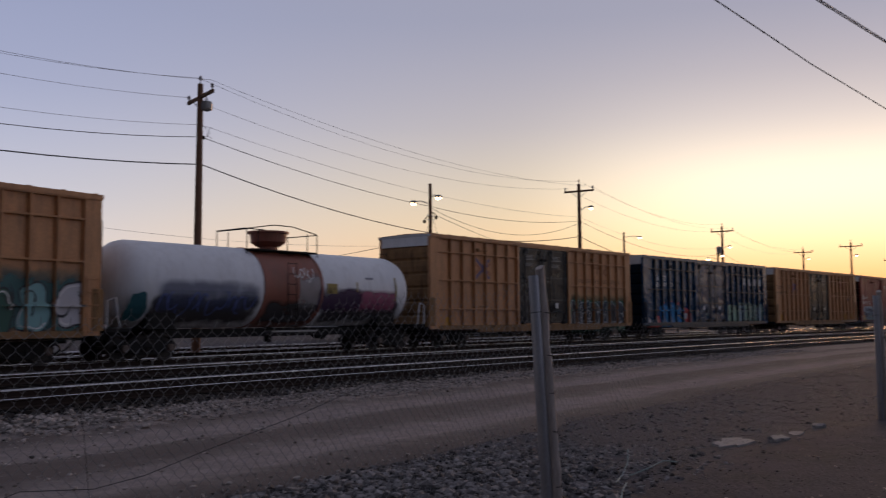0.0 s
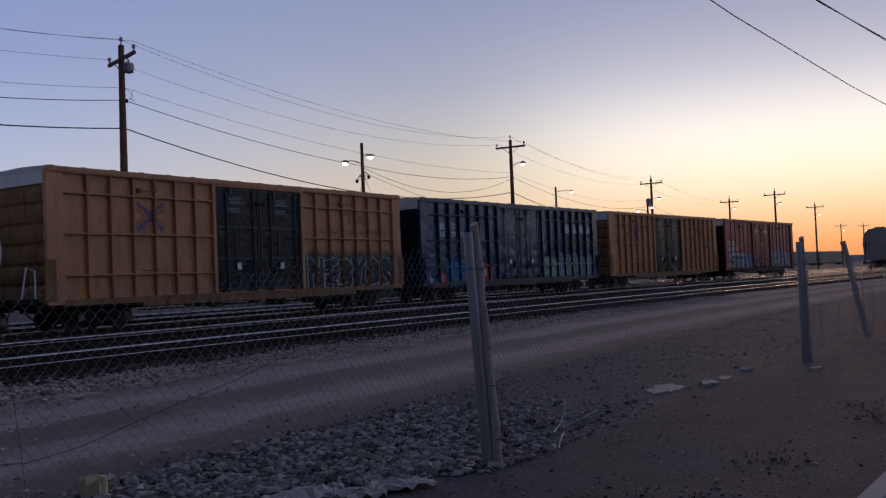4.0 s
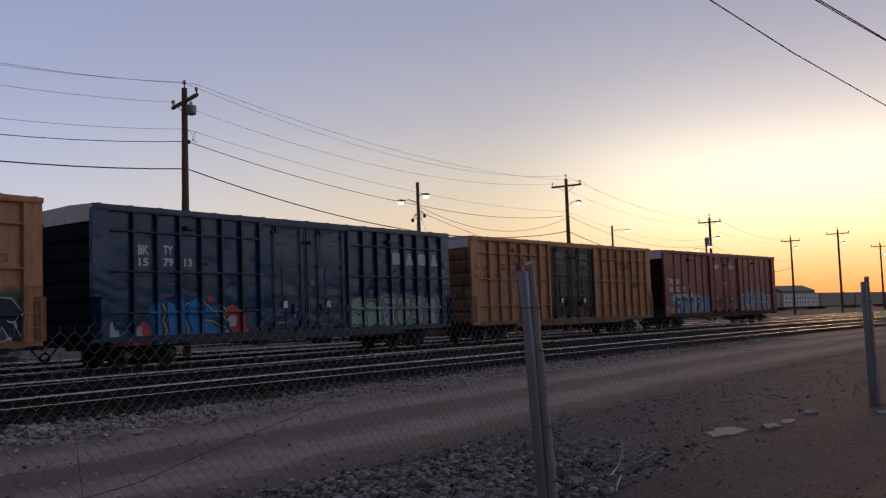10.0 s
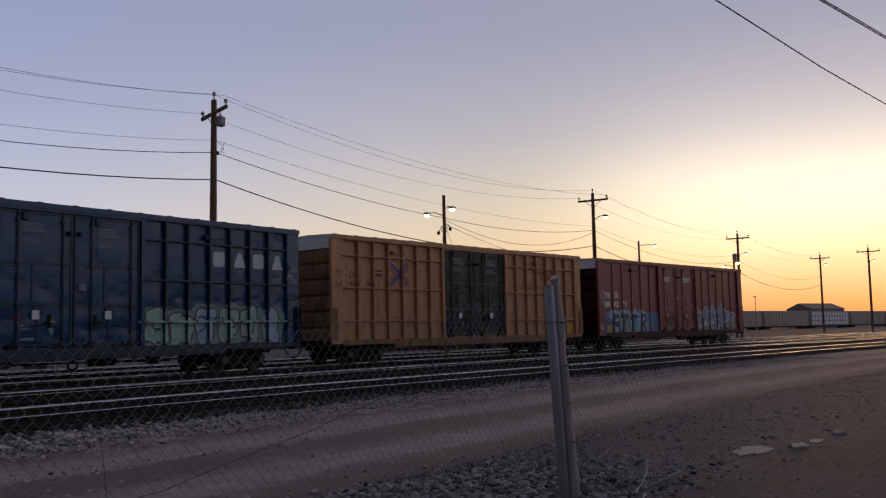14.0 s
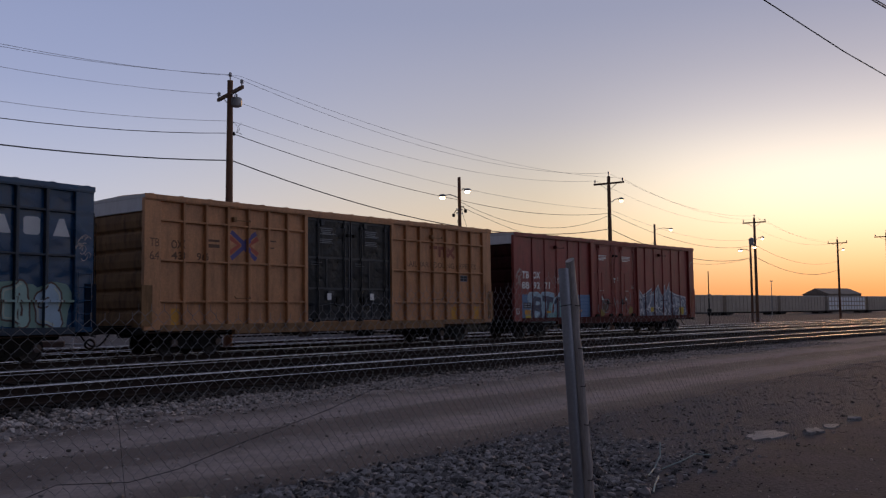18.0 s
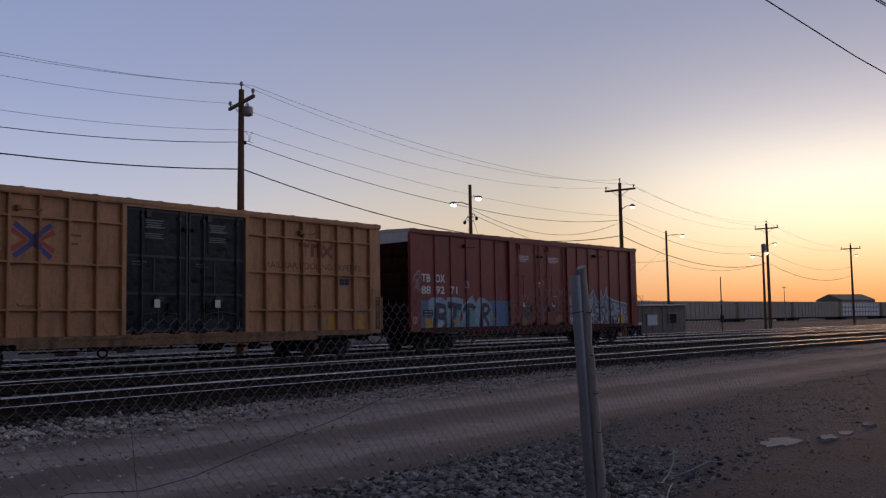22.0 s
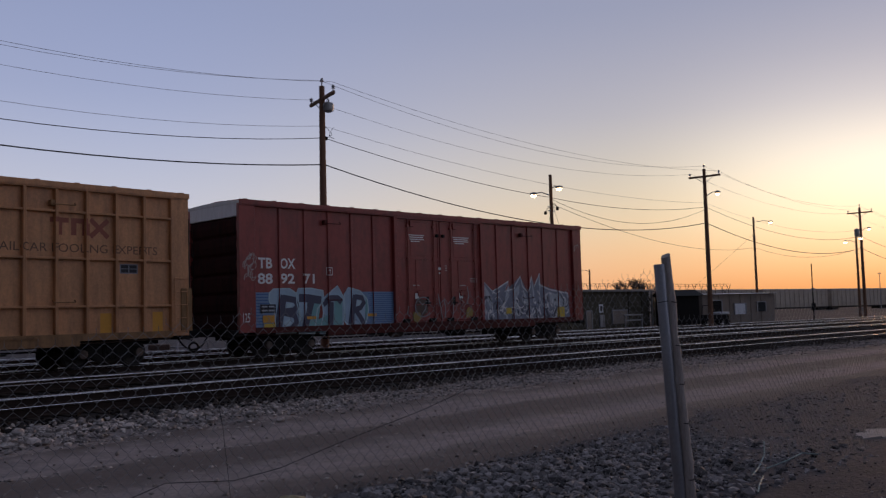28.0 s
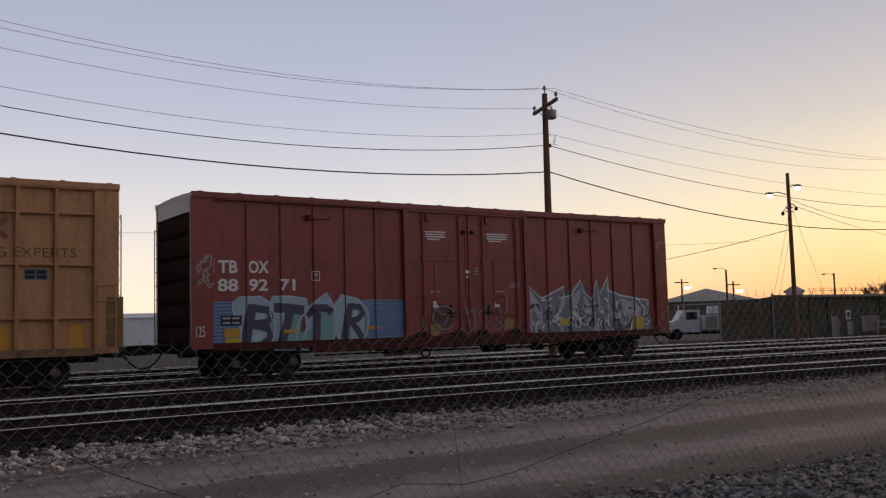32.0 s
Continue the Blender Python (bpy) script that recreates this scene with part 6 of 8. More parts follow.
# ---- roadside fence ----
def fence_post(x, y, lean_x, lean_y, double, label):
    post = thing("fence_post", label, "fence post", "fence posts", at=pose(x, y, ground_z(x, y) - 0.3, lean_y, lean_x, 0))
    if not double:
        rng = random.Random(int(x * 10))
        log = tube(bmesh.new(), [(0.012 * rng.uniform(-1, 1), 0.012 * rng.uniform(-1, 1), 2.42 * k / 9) for k in range(10)], [0.075 - 0.0018 * k + 0.005 * rng.uniform(-1, 1) for k in range(10)], 12)
        smooth(part("timber_log", log, M["old_wood"], post), 50)
        for z in (0.7, 1.3, 2.0):
            part("staple", rod([(-0.05, -0.06, z), (0.0, -0.085, z + 0.01), (0.05, -0.06, z)], 0.005, 5), M["black_steel"], post)
        return post
    pipe = lathe(bmesh.new(), [(0.047, 0), (0.047, 2.285), (0.044, 2.3), (0.036, 2.3), (0.036, 2.2)], 18)
    smooth(part("steel_pipe", pipe, M["galv"], post, "galvanised steel pipe"), 30)
    rng = random.Random(5)
    pts, radii = [], []
    for k in range(19):
        u = k / 18
        away = 0.088 - 0.03 * u + 0.004 * math.sin(k * 1.3)
        pts.append((0.555 * away + 0.02, -0.832 * away + 0.012 + 0.004 * math.cos(k * 1.9), 2.37 * u))
        radii.append(0.047 - 0.006 * u + 0.003 * rng.uniform(-1, 1))
    bm = tube(bmesh.new(), pts, radii, 14)
    for v in bm.verts:
        v.co += 0.004 * Vector((noise.noise(v.co * 9), noise.noise(v.co * 9 + Vector((5, 0, 0))), 0))
        if v.co.z > 2.36:
            v.co.z += 0.5 * (v.co.x - pts[-1][0])
    stake = smooth(part("timber_stake", bm, M["old_wood"], post, "weathered timber stake strapped to the pipe"), 50)
    for z, reach in ((0.52, 0.4), (0.98, 0.9), (1.3, 0.5), (1.62, 0.8), (1.98, 0.6)):
        q = pts[round(z / 2.37 * 18)]
        # rusty staples and torn wire ends in the timber
        part("staple", rod([(q[0] - 0.045, q[1] - 0.035, z), (q[0] + 0.0, q[1] - 0.052, z - 0.012 * reach), (q[0] + 0.045 * reach, q[1] - 0.04, z + 0.01)], 0.004, 5), M["black_steel"], stake)
    part("wire_tie", rod([(0.05 * math.cos(t), 0.05 * math.sin(t), 1.97 + 0.004 * t) for t in (2.2, 3.0, 3.8, 4.6, 5.4)], 0.003, 5), M["black_steel"], post)
    return post


POSTS = [(-3.1, 4.42, 0, 0, True), (6.70, 4.47, -1.4, -2.2, True), (16.2, 4.4, -1, 0, True), (22.2, 4.63, -1, -10.5, False), (31.6, 5.33, 0, 6.5, False), (38.5, 5.5, 3, 0, False), (48, 6, 0, 0, False)]
for x, y, lx, ly, dbl in POSTS:
    fence_post(x, y, lx, ly, dbl, "leaning galvanised fence post tied to a timber stake" if dbl else "leaning weathered timber fence post in bare dirt")


def mesh_top(x):
    """The slack upper edge of the torn chain-link."""
    if x < 6.6:
        u = min(1.0, max(0.0, (x - 1.0) / 5.5))
        return 1.57 + 0.34 * u ** 1.5 + 0.03 * math.sin(x * 3.1)
    return 1.55 + 0.06 * math.sin(x * 0.9)


def chain_link(x0, x1, y_at, cell, wire, label):
    """Woven wires: each goes up in a zigzag, upright for a little where it hooks into its neighbour."""
    verts, faces = [], []
    def seg(a, b):
        d = (b - a).normalized()
        u = d.cross(Vector((0, 1, 0))).normalized()
        v = d.cross(u)
        k = len(verts)
        for p in (a, b):
            for ang in (0, 2.094, 4.189):
                verts.append(tuple(p + wire * (math.cos(ang) * u + math.sin(ang) * v)))
        faces.extend(((k, k + 1, k + 4, k + 3), (k + 1, k + 2, k + 5, k + 4), (k + 2, k, k + 3, k + 5)))
    def hung(px, pz):
        """A slack net: pulled sideways and bellied here and there."""
        pull = 0.02 * noise.noise((px * 0.9, pz * 1.1, 5)) + 0.006 * noise.noise((px * 5, pz * 5, 1))
        return Vector((px + pull, y_at(px) + 0.05 * math.sin(px * 1.1 + pz * 0.8) + 0.02 * math.sin(px * 4.1 + 2), pz + 0.015 * noise.noise((px * 0.8, pz, 9))))
    step, rise = cell * 0.5, cell * 0.58
    for i in range(int((x1 - x0) / cell)):
        x = x0 + i * cell
        m = int((mesh_top(x) - 0.06) / rise)
        for side in (0, 1):
            last = None
            for k in range(m + 1):
                px, pz = x + step * (side + (k + side) % 2), 0.06 + k * rise
                low, high = hung(px, pz - 0.08 * cell), hung(px, pz + (0.08 if k < m else 0.35) * cell)
                if last is not None:
                    seg(last, low)
                seg(low, high)
                last = high
    me = bpy.data.meshes.new("chain_link_mesh")
    me.from_pydata(verts, [], faces)
    me.materials.append(M["wire"])
    return tagged(new("chain_link_mesh", me), label, "chain-link fence", kind="stuff")


chain_link(-3.1, 6.5, lambda x: 4.45, 0.074, 0.0012, "slack rusty chain-link mesh with a torn upper edge")
chain_link(6.75, 16.1, lambda x: 4.5 - 0.01 * (x - 6.75), 0.074, 0.0011, "slack chain-link mesh beyond the leaning post")
chain_link(16.3, 40, lambda x: 4.4 + 0.06 * (x - 16.3), 0.092, 0.0015, "slack chain-link mesh between leaning posts")


def line(name, pts, r, material, label, category, sag=0.0, n=24, parent=None):
    """A hanging wire from point to point."""
    bm = bmesh.new()
    path = []
    for a, b in zip(pts, pts[1:]):
        a, b = Vector(a), Vector(b)
        for k in range(n):
            u = k / n
            path.append(a.lerp(b, u) - Vector((0, 0, sag * 4 * u * (1 - u))))
    path.append(Vector(pts[-1]))
    tube(bm, path, r, 5)
    ob = part(name, bm, material, parent)
    return tagged(ob, label, category) if label else ob


# ---- utility poles ----
def utility_pole(x, y, h, arm=2.0, arm_turn=0.0, drop=0.55, transformer=False, lamp=0, lamp_z=0.0, double_arm=False, lean=0.0):
    pole = thing("utility_pole", "brown timber utility pole with crossarm and insulators", "utility pole", "yard poles", at=pose(x, y, 0, 0, lean, 0))
    smooth(part("pole_shaft", tube(bmesh.new(), [(0, 0, -0.5), (0, 0, h * 0.5), (0, 0, h)], [0.19, 0.16, 0.12], 12), M["pole_wood"], pole), 40)
    ca, sa = math.cos(radians(arm_turn)), math.sin(radians(arm_turn))
    for level in ((0.0, 0.9) if double_arm else (0.0,)):
        z = h - drop - level
        bm = boxes((-arm / 2, arm / 2, -0.06, 0.06, z - 0.07, z + 0.07), bevel=0.01)
        bmesh.ops.rotate(bm, verts=bm.verts[:], matrix=Matrix.Rotation(radians(arm_turn), 3, "Z"), cent=(0, 0, 0))
        cross = part("crossarm", bm, M["pole_wood"], pole)
        for u in (-arm / 2 + 0.1, arm / 2 - 0.1):
            part("insulator", lathe(bmesh.new(), [(0.03, z + 0.07), (0.03, z + 0.16), (0.08, z + 0.18), (0.06, z + 0.25), (0.09, z + 0.27), (0.04, z + 0.34)], 8, "z", (u * ca, u * sa, 0)), M["insulator"], cross)
        part("arm_brace", tube(rod([(-arm * 0.3 * ca, -arm * 0.3 * sa, z), (0, 0, z - 0.55)], 0.02), [(arm * 0.3 * ca, arm * 0.3 * sa, z), (0, 0, z - 0.55)], 0.02), M["galv"], cross)
    part("top_insulator", lathe(bmesh.new(), [(0.03, h), (0.03, h + 0.18), (0.09, h + 0.2), (0.05, h + 0.36)], 8), M["insulator"], pole)
    if transformer:
        can = part("transformer", lathe(bmesh.new(), [(0.12, h - 1.17), (0.23, h - 1.12), (0.25, h - 1.04), (0.25, h - 0.84), (0.21, h - 0.76), (0.07, h - 0.72)], 16, "z", (0.2, -0.18, 0)), M["lamp_body"], pole, "grey pole transformer")
        part("bushing", lathe(bmesh.new(), [(0.03, h - 0.74), (0.05, h - 0.66), (0.02, h - 0.58)], 6, "z", (0.22, -0.18, 0)), M["insulator"], can)
    top = h
    for s in ([lamp] if lamp else []):
        h = top + lamp_z
        arm_ob = part("lamp_arm", rod([(0, 0, h - 2.1), (s * 0.5, -s * 0.25, h - 1.75), (s * 0.8, -s * 0.4, h - 1.68)], 0.03), M["galv"], pole)
        part("lamp_head", lathe(bmesh.new(), [(0.08, h - 1.6), (0.24, h - 1.7), (0.17, h - 1.8)], 12, "z", (s * 0.95, -s * 0.48, 0)), M["lamp_body"], arm_ob)
        part("lamp_globe", lathe(bmesh.new(), [(0.15, h - 1.8), (0.15, h - 1.88), (0.07, h - 1.96)], 12, "z", (s * 0.95, -s * 0.48, 0)), M["lamp_glow"], arm_ob, "glowing sodium lamp")
    return pole


P1, PL, P2, P3, P5 = (23.72, 33.53), (43.9, 37.8), (61.7, 38.0), (101.6, 43.8), (143.4, 49.1)
H1, HL, H2, H3, H5 = 11.85, 10.1, 12.0, 12.0, 12.0
corner_pole = utility_pole(*P1, H1, 2.85, 76, drop=0.58, transformer=True, lean=0.4)
part("jumper_wire", rod([(0.08, -0.06, 10.05), (0.2, -0.14, 9.95), (0.28, -0.2, 9.75), (0.24, -0.17, 9.6), (0.42, -0.3, 9.5)], 0.012, 5), M["cable"], corner_pole)
part("jumper_wire", rod([(0.4, -0.28, 10.0), (0.3, -0.21, 9.85), (0.34, -0.24, 9.7), (0.22, -0.16, 9.55)], 0.012, 5), M["cable"], corner_pole)
part("cable_clamp", boxes((0.1, 0.2, -0.14, -0.04, 9.44, 9.6), bevel=0.02), M["black_steel"], corner_pole)
utility_pole(*P2, H2, 2.5, 97, lamp=1)
utility_pole(*P3, H3, 2.6, 97, lamp=1, lamp_z=-0.5)
utility_pole(*P5, H5, 2.8, 97, lamp=1, lamp_z=0.3)
utility_pole(136, 40, 12.0, 3.0, 97, lamp=1)
utility_pole(175, 44.5, 12.0, 3.0, 97, lamp=1)
utility_pole(278, 64, 12.0, 3.0, 97, lamp=1)
utility_pole(287, 60, 12.0, 3.0, 97, lamp=1)


def lamp_pole(x, y, h, arms, label="timber lamp pole with glowing yard lamps", globe=0.15, cross=False):
    pole = thing("lamp_pole", label, "lamp pole", "yard lamp poles", at=(x, y, 0))
    smooth(part("pole_shaft", tube(bmesh.new(), [(0, 0, -0.5), (0, 0, h)], [0.15, 0.1], 10), M["pole_wood"], pole), 40)
    for dx, dy, z, glow in arms:
        arm_ob = part("lamp_arm", rod([(0, 0, z - 0.15), (dx * 0.6, dy * 0.6, z + 0.05), (dx, dy, z)], 0.03), M["galv"], pole)
        part("lamp_head", lathe(bmesh.new(), [(0.05, z + 0.07), (0.2, z + 0.03), (0.24, z - 0.03), (0.2, z - 0.1)], 12, "z", (dx * 1.12, dy * 1.12, 0)), M["lamp_body"], arm_ob)
        if glow:
            part("lamp_globe", lathe(bmesh.new(), [(globe * 1.25, z - 0.1), (globe * 1.2, z - 0.1 - 0.4 * globe), (globe, z - 0.1 - 0.75 * globe), (globe * 0.5, z - 0.1 - globe)], 12, "z", (dx * 1.12, dy * 1.12, 0)), M["lamp_glow"], arm_ob, "glowing sodium lamp")
    if cross:
        part("crossarm", boxes((-1.1, 1.1, -0.06, 0.06, h - 0.5, h - 0.36), bevel=0.01), M["pole_wood"], pole)
    for z in (h - 2.0, h - 2.25):
        part("spool_bracket", boxes((-0.28, 0.28, -0.05, 0.05, z - 0.03, z + 0.03)), M["galv"], pole)
    return pole


yard_lamp = lamp_pole(*PL, HL, [(-0.85, 0.5, HL - 1.15, True), (0.35, -0.3, HL - 0.75, True)])
for s, z in ((-1, 7.75), (1, 8.0)):
    flood = part("floodlight", boxes((s * 0.27 - 0.08, s * 0.27 + 0.08, s * -0.25 - 0.08, s * -0.25 + 0.08, z - 0.12, z + 0.08), bevel=0.03), M["black_steel"], yard_lamp, "dark unlit floodlight")
    part("floodlight_arm", rod([(0, 0, z + 0.3), (s * 0.17, s * -0.15, z + 0.28), (s * 0.27, s * -0.25, z + 0.06)], 0.025, 6), M["black_steel"], flood)
lamp_pole(87.5, 48.5, 10.7, [(1.6, -0.8, 10.3, True)])
stub = lamp_pole(96.2, 42.0, 9.0, [(-1.1, 0.5, 8.05, True), (0.5, -0.2, 8.45, True)])
part("transformer", lathe(bmesh.new(), [(0.14, 8.5), (0.26, 8.6), (0.27, 9.2), (0.1, 9.32)], 12, "z", (-0.15, -0.2, 0)), M["lamp_body"], stub, "grey pole transformer")
lamp_pole(78.6, 77, 7.3, [(-1.0, 0.5, 7.5, False)])
lamp_pole(94, 75, 6.9, [(-1.0, 0.5, 6.8, False)])


def at_pole(p, z, dx=0.0, dy=0.0):
    return (p[0] + dx, p[1] + dy, z)


P0 = (-16.0, 28.8)
WIRE = "power line wire strung between the yard poles"


def strung(name, stops, r, material, label, category):
    """One wire over its poles: (point, sag of the span that follows)."""
    bm, path = bmesh.new(), []
    for (a, sag), (b, _) in zip(stops, stops[1:]):
        a, b = Vector(a), Vector(b)
        path += [a.lerp(b, k / 22) - Vector((0, 0, sag * 4 * (k / 22) * (1 - k / 22))) for k in range(22)]
    path.append(Vector(stops[-1][0]))
    return tagged(part(name, tube(bm, path, r, 5), material), label, category)


strung("power_line", [(at_pole(P0, 14.4), 2.25), (at_pole(P1, 12.1), 1.3), (at_pole(P2, 12.25), 1.0), (at_pole(P3, 12.2), 1.0), (at_pole(P5, 12.0), 0)], 0.008, M["cable_pale"], WIRE, "power line")
strung("power_line", [(at_pole(P0, 14.8, 0, -0.4), 2.32), (at_pole(P1, 11.75, -0.3, -1.25), 0.95), (at_pole(P2, 11.75, 0, -1.1), 1.0), (at_pole(P3, 11.7, 0, -1.1), 1.0), (at_pole(P5, 11.6, 0, -1.1), 0)], 0.008, M["cable_pale"], WIRE, "power line")
strung("power_line", [(at_pole(P0, 13.9, 0, 1.1), 2.0), (at_pole(P1, 11.5, 0.3, 1.25), 1.2), (at_pole(P2, 11.75, 0, 1.1), 1.0), (at_pole(P3, 11.5, 0, 1.1), 1.0), (at_pole(P5, 11.4, 0, 1.1), 0)], 0.008, M["cable_pale"], WIRE, "power line")
strung("power_line", [(at_pole(P0, 12.54), 2.15), (at_pole(P1, 10.08, 0.15), 0.78), (at_pole(P2, 9.45), 1.0), (at_pole(P3, 9.6), 0)], 0.008, M["cable_pale"], WIRE, "power line")
strung("service_cable", [(at_pole(P0, 11.99), 2.21), (at_pole(P1, 9.55, 0.15), 0.26), (at_pole(PL, 8.68), 0.45), (at_pole(P2, 9.15), 1.2), (at_pole(P3, 8.9), 1.2), (at_pole(P5, 8.8), 0)], 0.016, M["cable"], "dark service cable strung along the poles", "cable")
strung("telephone_cable", [(at_pole(P0, 10.74), 1.83), (at_pole(P1, 8.36, 0.15), 1.48), (at_pole(P2, 7.95), 1.3), (at_pole(P3, 7.6), 1.3), (at_pole(P5, 7.5), 0)], 0.026, M["cable"], "thick black telephone cable strung along the poles", "cable")
strung("service_cable", [(at_pole(PL, 8.6), 1.3), (at_pole(P2, 9.0), 0)], 0.014, M["cable"], "slack service cable between two yard poles", "cable")
strung("service_cable", [((58.8, 80.7, 7.1), 0.5), (at_pole(PL, 6.8), 0)], 0.02, M["cable"], "dark service cable slung from a yard lamp pole", "cable")
for gx, gy, z in ((44.2, 40.5, 8.0), (44.5, 40.3, 6.8)):
    strung("guy_wire", [(at_pole(PL, z), 0.25), ((gx, gy, 0.4), 0)], 0.009, M["cable"], "slack wire hanging from a yard lamp pole", "wire")
strung("guy_wire", [(at_pole(PL, 8.5), 0.1), ((58.0, 46.0, 0.4), 0)], 0.01, M["cable"], "guy wire staying a yard pole", "guy wire")
strung("guy_wire", [((87.5, 48.5, 9.0), 0.1), ((72.0, 50.5, 0.4), 0)], 0.01, M["cable"], "guy wire staying a lamp pole", "guy wire")
strung("service_cable", [(at_pole(PL, 8.3), 1.2), ((87.5, 48.5, 7.6), 0.9), ((96.2, 42.0, 7.2), 0)], 0.014, M["cable"], "slack service cable between lamp poles", "cable")
strung("power_line", [((-40, 70, 9.5), 0.8), ((30, 66, 9.4), 0.8), ((70, 64, 9.2), 0)], 0.012, M["cable_pale"], "far power line behind the yard", "power line")

# two cables over the fence line
line("street_cable", [(-12, 7.5, 9.4), (15, 6.84, 7.37), (20.5, 6.7, 7.1), (30.4, 6.47, 6.9), (42.4, 6.18, 6.9), (70, 5.5, 7.5)], 0.013, M["cable"], "dark overhead cable above the fence", "cable", 0.0)
splice = part("cable_splice", lathe(bmesh.new(), [(0.02, -0.25), (0.06, -0.2), (0.07, 0.1), (0.02, 0.25)], 10, "x", (42.4, 6.18, 6.87)), M["cable"])
tagged(splice, "dark splice case hanging on an overhead cable", "cable splice")
for ph in (0.0, math.pi):
    pts = [(-12, 5.7, 6.2), (15, 5.04, 6.89), (20.8, 4.9, 7.06), (36.6, 4.52, 7.77), (70, 3.7, 9.2)]
    bm, path = bmesh.new(), []
    for a, b in zip(pts, pts[1:]):
        n = int((Vector(b) - Vector(a)).length * 3)
        for k in range(n):
            q = Vector(a).lerp(Vector(b), k / n)
            path.append(q + Vector((0, 0.012 * math.cos(q.x * 0.3 + ph), 0.018 * math.sin(q.x * 0.3 + ph))))
    tagged(part("street_cable", tube(bm, path, 0.012, 6), M["cable_pale"]), "pale strand of a twisted overhead cable", "cable")


# ---- far side of the yard ----
def rack_car(x, y, turn, length=27.0, pale=False):
    """A parked high-sided car carrier, far off."""
    car = thing("parked_rack_car", "parked car-carrier wagon with white perforated side panels" if pale else "parked grey ribbed car-carrier wagon", "rail wagon", "parked wagons", at=pose(x, y, 0.35, 0, 0, turn))
    part("body", boxes((-length / 2 + 0.4, length / 2 - 0.4, -1.5, 1.5, 0.9, 5.25)), M["rack"], car)
    part("roof", boxes((-length / 2 + 0.4, length / 2 - 0.4, -1.55, 1.55, 5.25, 5.4)), M["roof"], car)
    for k in range(14):
        u = -length / 2 + 1.2 + (length - 2.4) * k / 13
        part("side_post", boxes((u - 0.06, u + 0.06, -1.58, -1.5, 0.9, 5.25)), M["rack"], car)
    for k in range(13 if pale else 0):
        u = -length / 2 + 1.2 + (length - 2.4) * k / 13
        for z in (1.1, 2.5, 3.9):
            part("side_panel", boxes((u + 0.25, u + (length - 2.4) / 13 - 0.25, -1.55, -1.5, z, z + 1.1)), M["white_paint"], car, "white side panel")
    part("underframe", boxes((-length / 2, length / 2, -1.2, 1.2, 0.5, 0.9), (-length / 2 + 1, -length / 2 + 4, -1.1, 1.1, 0, 0.6), (length / 2 - 4, length / 2 - 1, -1.1, 1.1, 0, 0.6)), M["black_steel"], car)
    return car


RACK_A, RACK_B = Vector((235.8, 112.0)), Vector((324.2, 103.6))
rack_dir = (RACK_B - RACK_A).normalized()
rack_turn = math.degrees(math.atan2(rack_dir.y, rack_dir.x))
first = rack_car(*(RACK_A + rack_dir * 14.75), rack_turn, 28.4)
for k in range(-3, 6):
    q = RACK_A + rack_dir * (14.75 + 29.5 * k)
    if k == 2:
        rack_car(q.x, q.y, rack_turn, 28.4, True)
    elif k:
        copy_thing(first, pose(q.x, q.y, 0.35, 0, 0, rack_turn))


def hopper_car(x):
    car = thing("hopper_car", "parked grey covered hopper wagon with rounded sides", "hopper wagon", "parked hoppers", at=pose(x, c(x) - 3.55, 0.35, 0, 0, 0))
    bm = bmesh.new()
    prof = [(-1.1, 1.2), (-1.55, 2.0), (-1.62, 3.3), (-1.48, 4.3), (-0.95, 4.85), (0, 4.98), (0.95, 4.85), (1.48, 4.3), (1.62, 3.3), (1.55, 2.0), (1.1, 1.2)]
    a, b = [[bm.verts.new((u, y, z)) for y, z in prof] for u in (-7.6, 7.6)]
    for j in range(10):
        bm.faces.new((a[j], a[j + 1], b[j + 1], b[j]))
    bm.faces.new(a[::-1]), bm.faces.new(b), bm.faces.new((a[0], b[0], b[10], a[10]))
    bmesh.ops.recalc_face_normals(bm, faces=bm.faces[:])
    smooth(part("hopper_body", bm, M["hopper"], car), 40)
    for e in (-1, 1):
        bm = bmesh.new()
        tube(bm, [(e * 7.6, -1.3, 3.4), (e * 8.5, -1.3, 1.0)], 0.06), tube(bm, [(e * 7.6, 1.3, 3.4), (e * 8.5, 1.3, 1.0)], 0.06)
        part("end_brace", bm, M["black_steel"], car)
        part("end_platform", boxes((*sorted((e * 7.4, e * 8.7)), -1.5, 1.5, 0.8, 1.05)), M["black_steel"], car)
    for u in (-4.8, 0, 4.8):
        bm = bmesh.new()
        vs = [bm.verts.new(p) for p in ((u - 2.3, -1.1, 1.25), (u + 2.3, -1.1, 1.25), (u + 2.3, 1.1, 1.25), (u - 2.3, 1.1, 1.25), (u - 0.5, -0.5, 0.4), (u + 0.5, -0.5, 0.4), (u + 0.5, 0.5, 0.4), (u - 0.5, 0.5, 0.4))]
        for q in ((0, 1, 5, 4), (1, 2, 6, 5), (2, 3, 7, 6), (3, 0, 4, 7), (4, 5, 6, 7)):
            bm.faces.new([vs[i] for i in q])
        bmesh.ops.recalc_face_normals(bm, faces=bm.faces[:])
        part("discharge_bay", bm, M["hopper"], car)
    for k in range(4):
        part("roof_hatch", boxes((-6 + 4 * k - 0.5, -6 + 4 * k + 0.5, -0.5, 0.5, 4.93, 5.1)), M["rack"], car)
    truck(car, -6.6), truck(car, 6.6)
    return car


hop = hopper_car(126.0)
for k in (1, 2, 3):
    copy_thing(hop, pose(126 + 18.2 * k, c(150) - 3.55, 0.35))


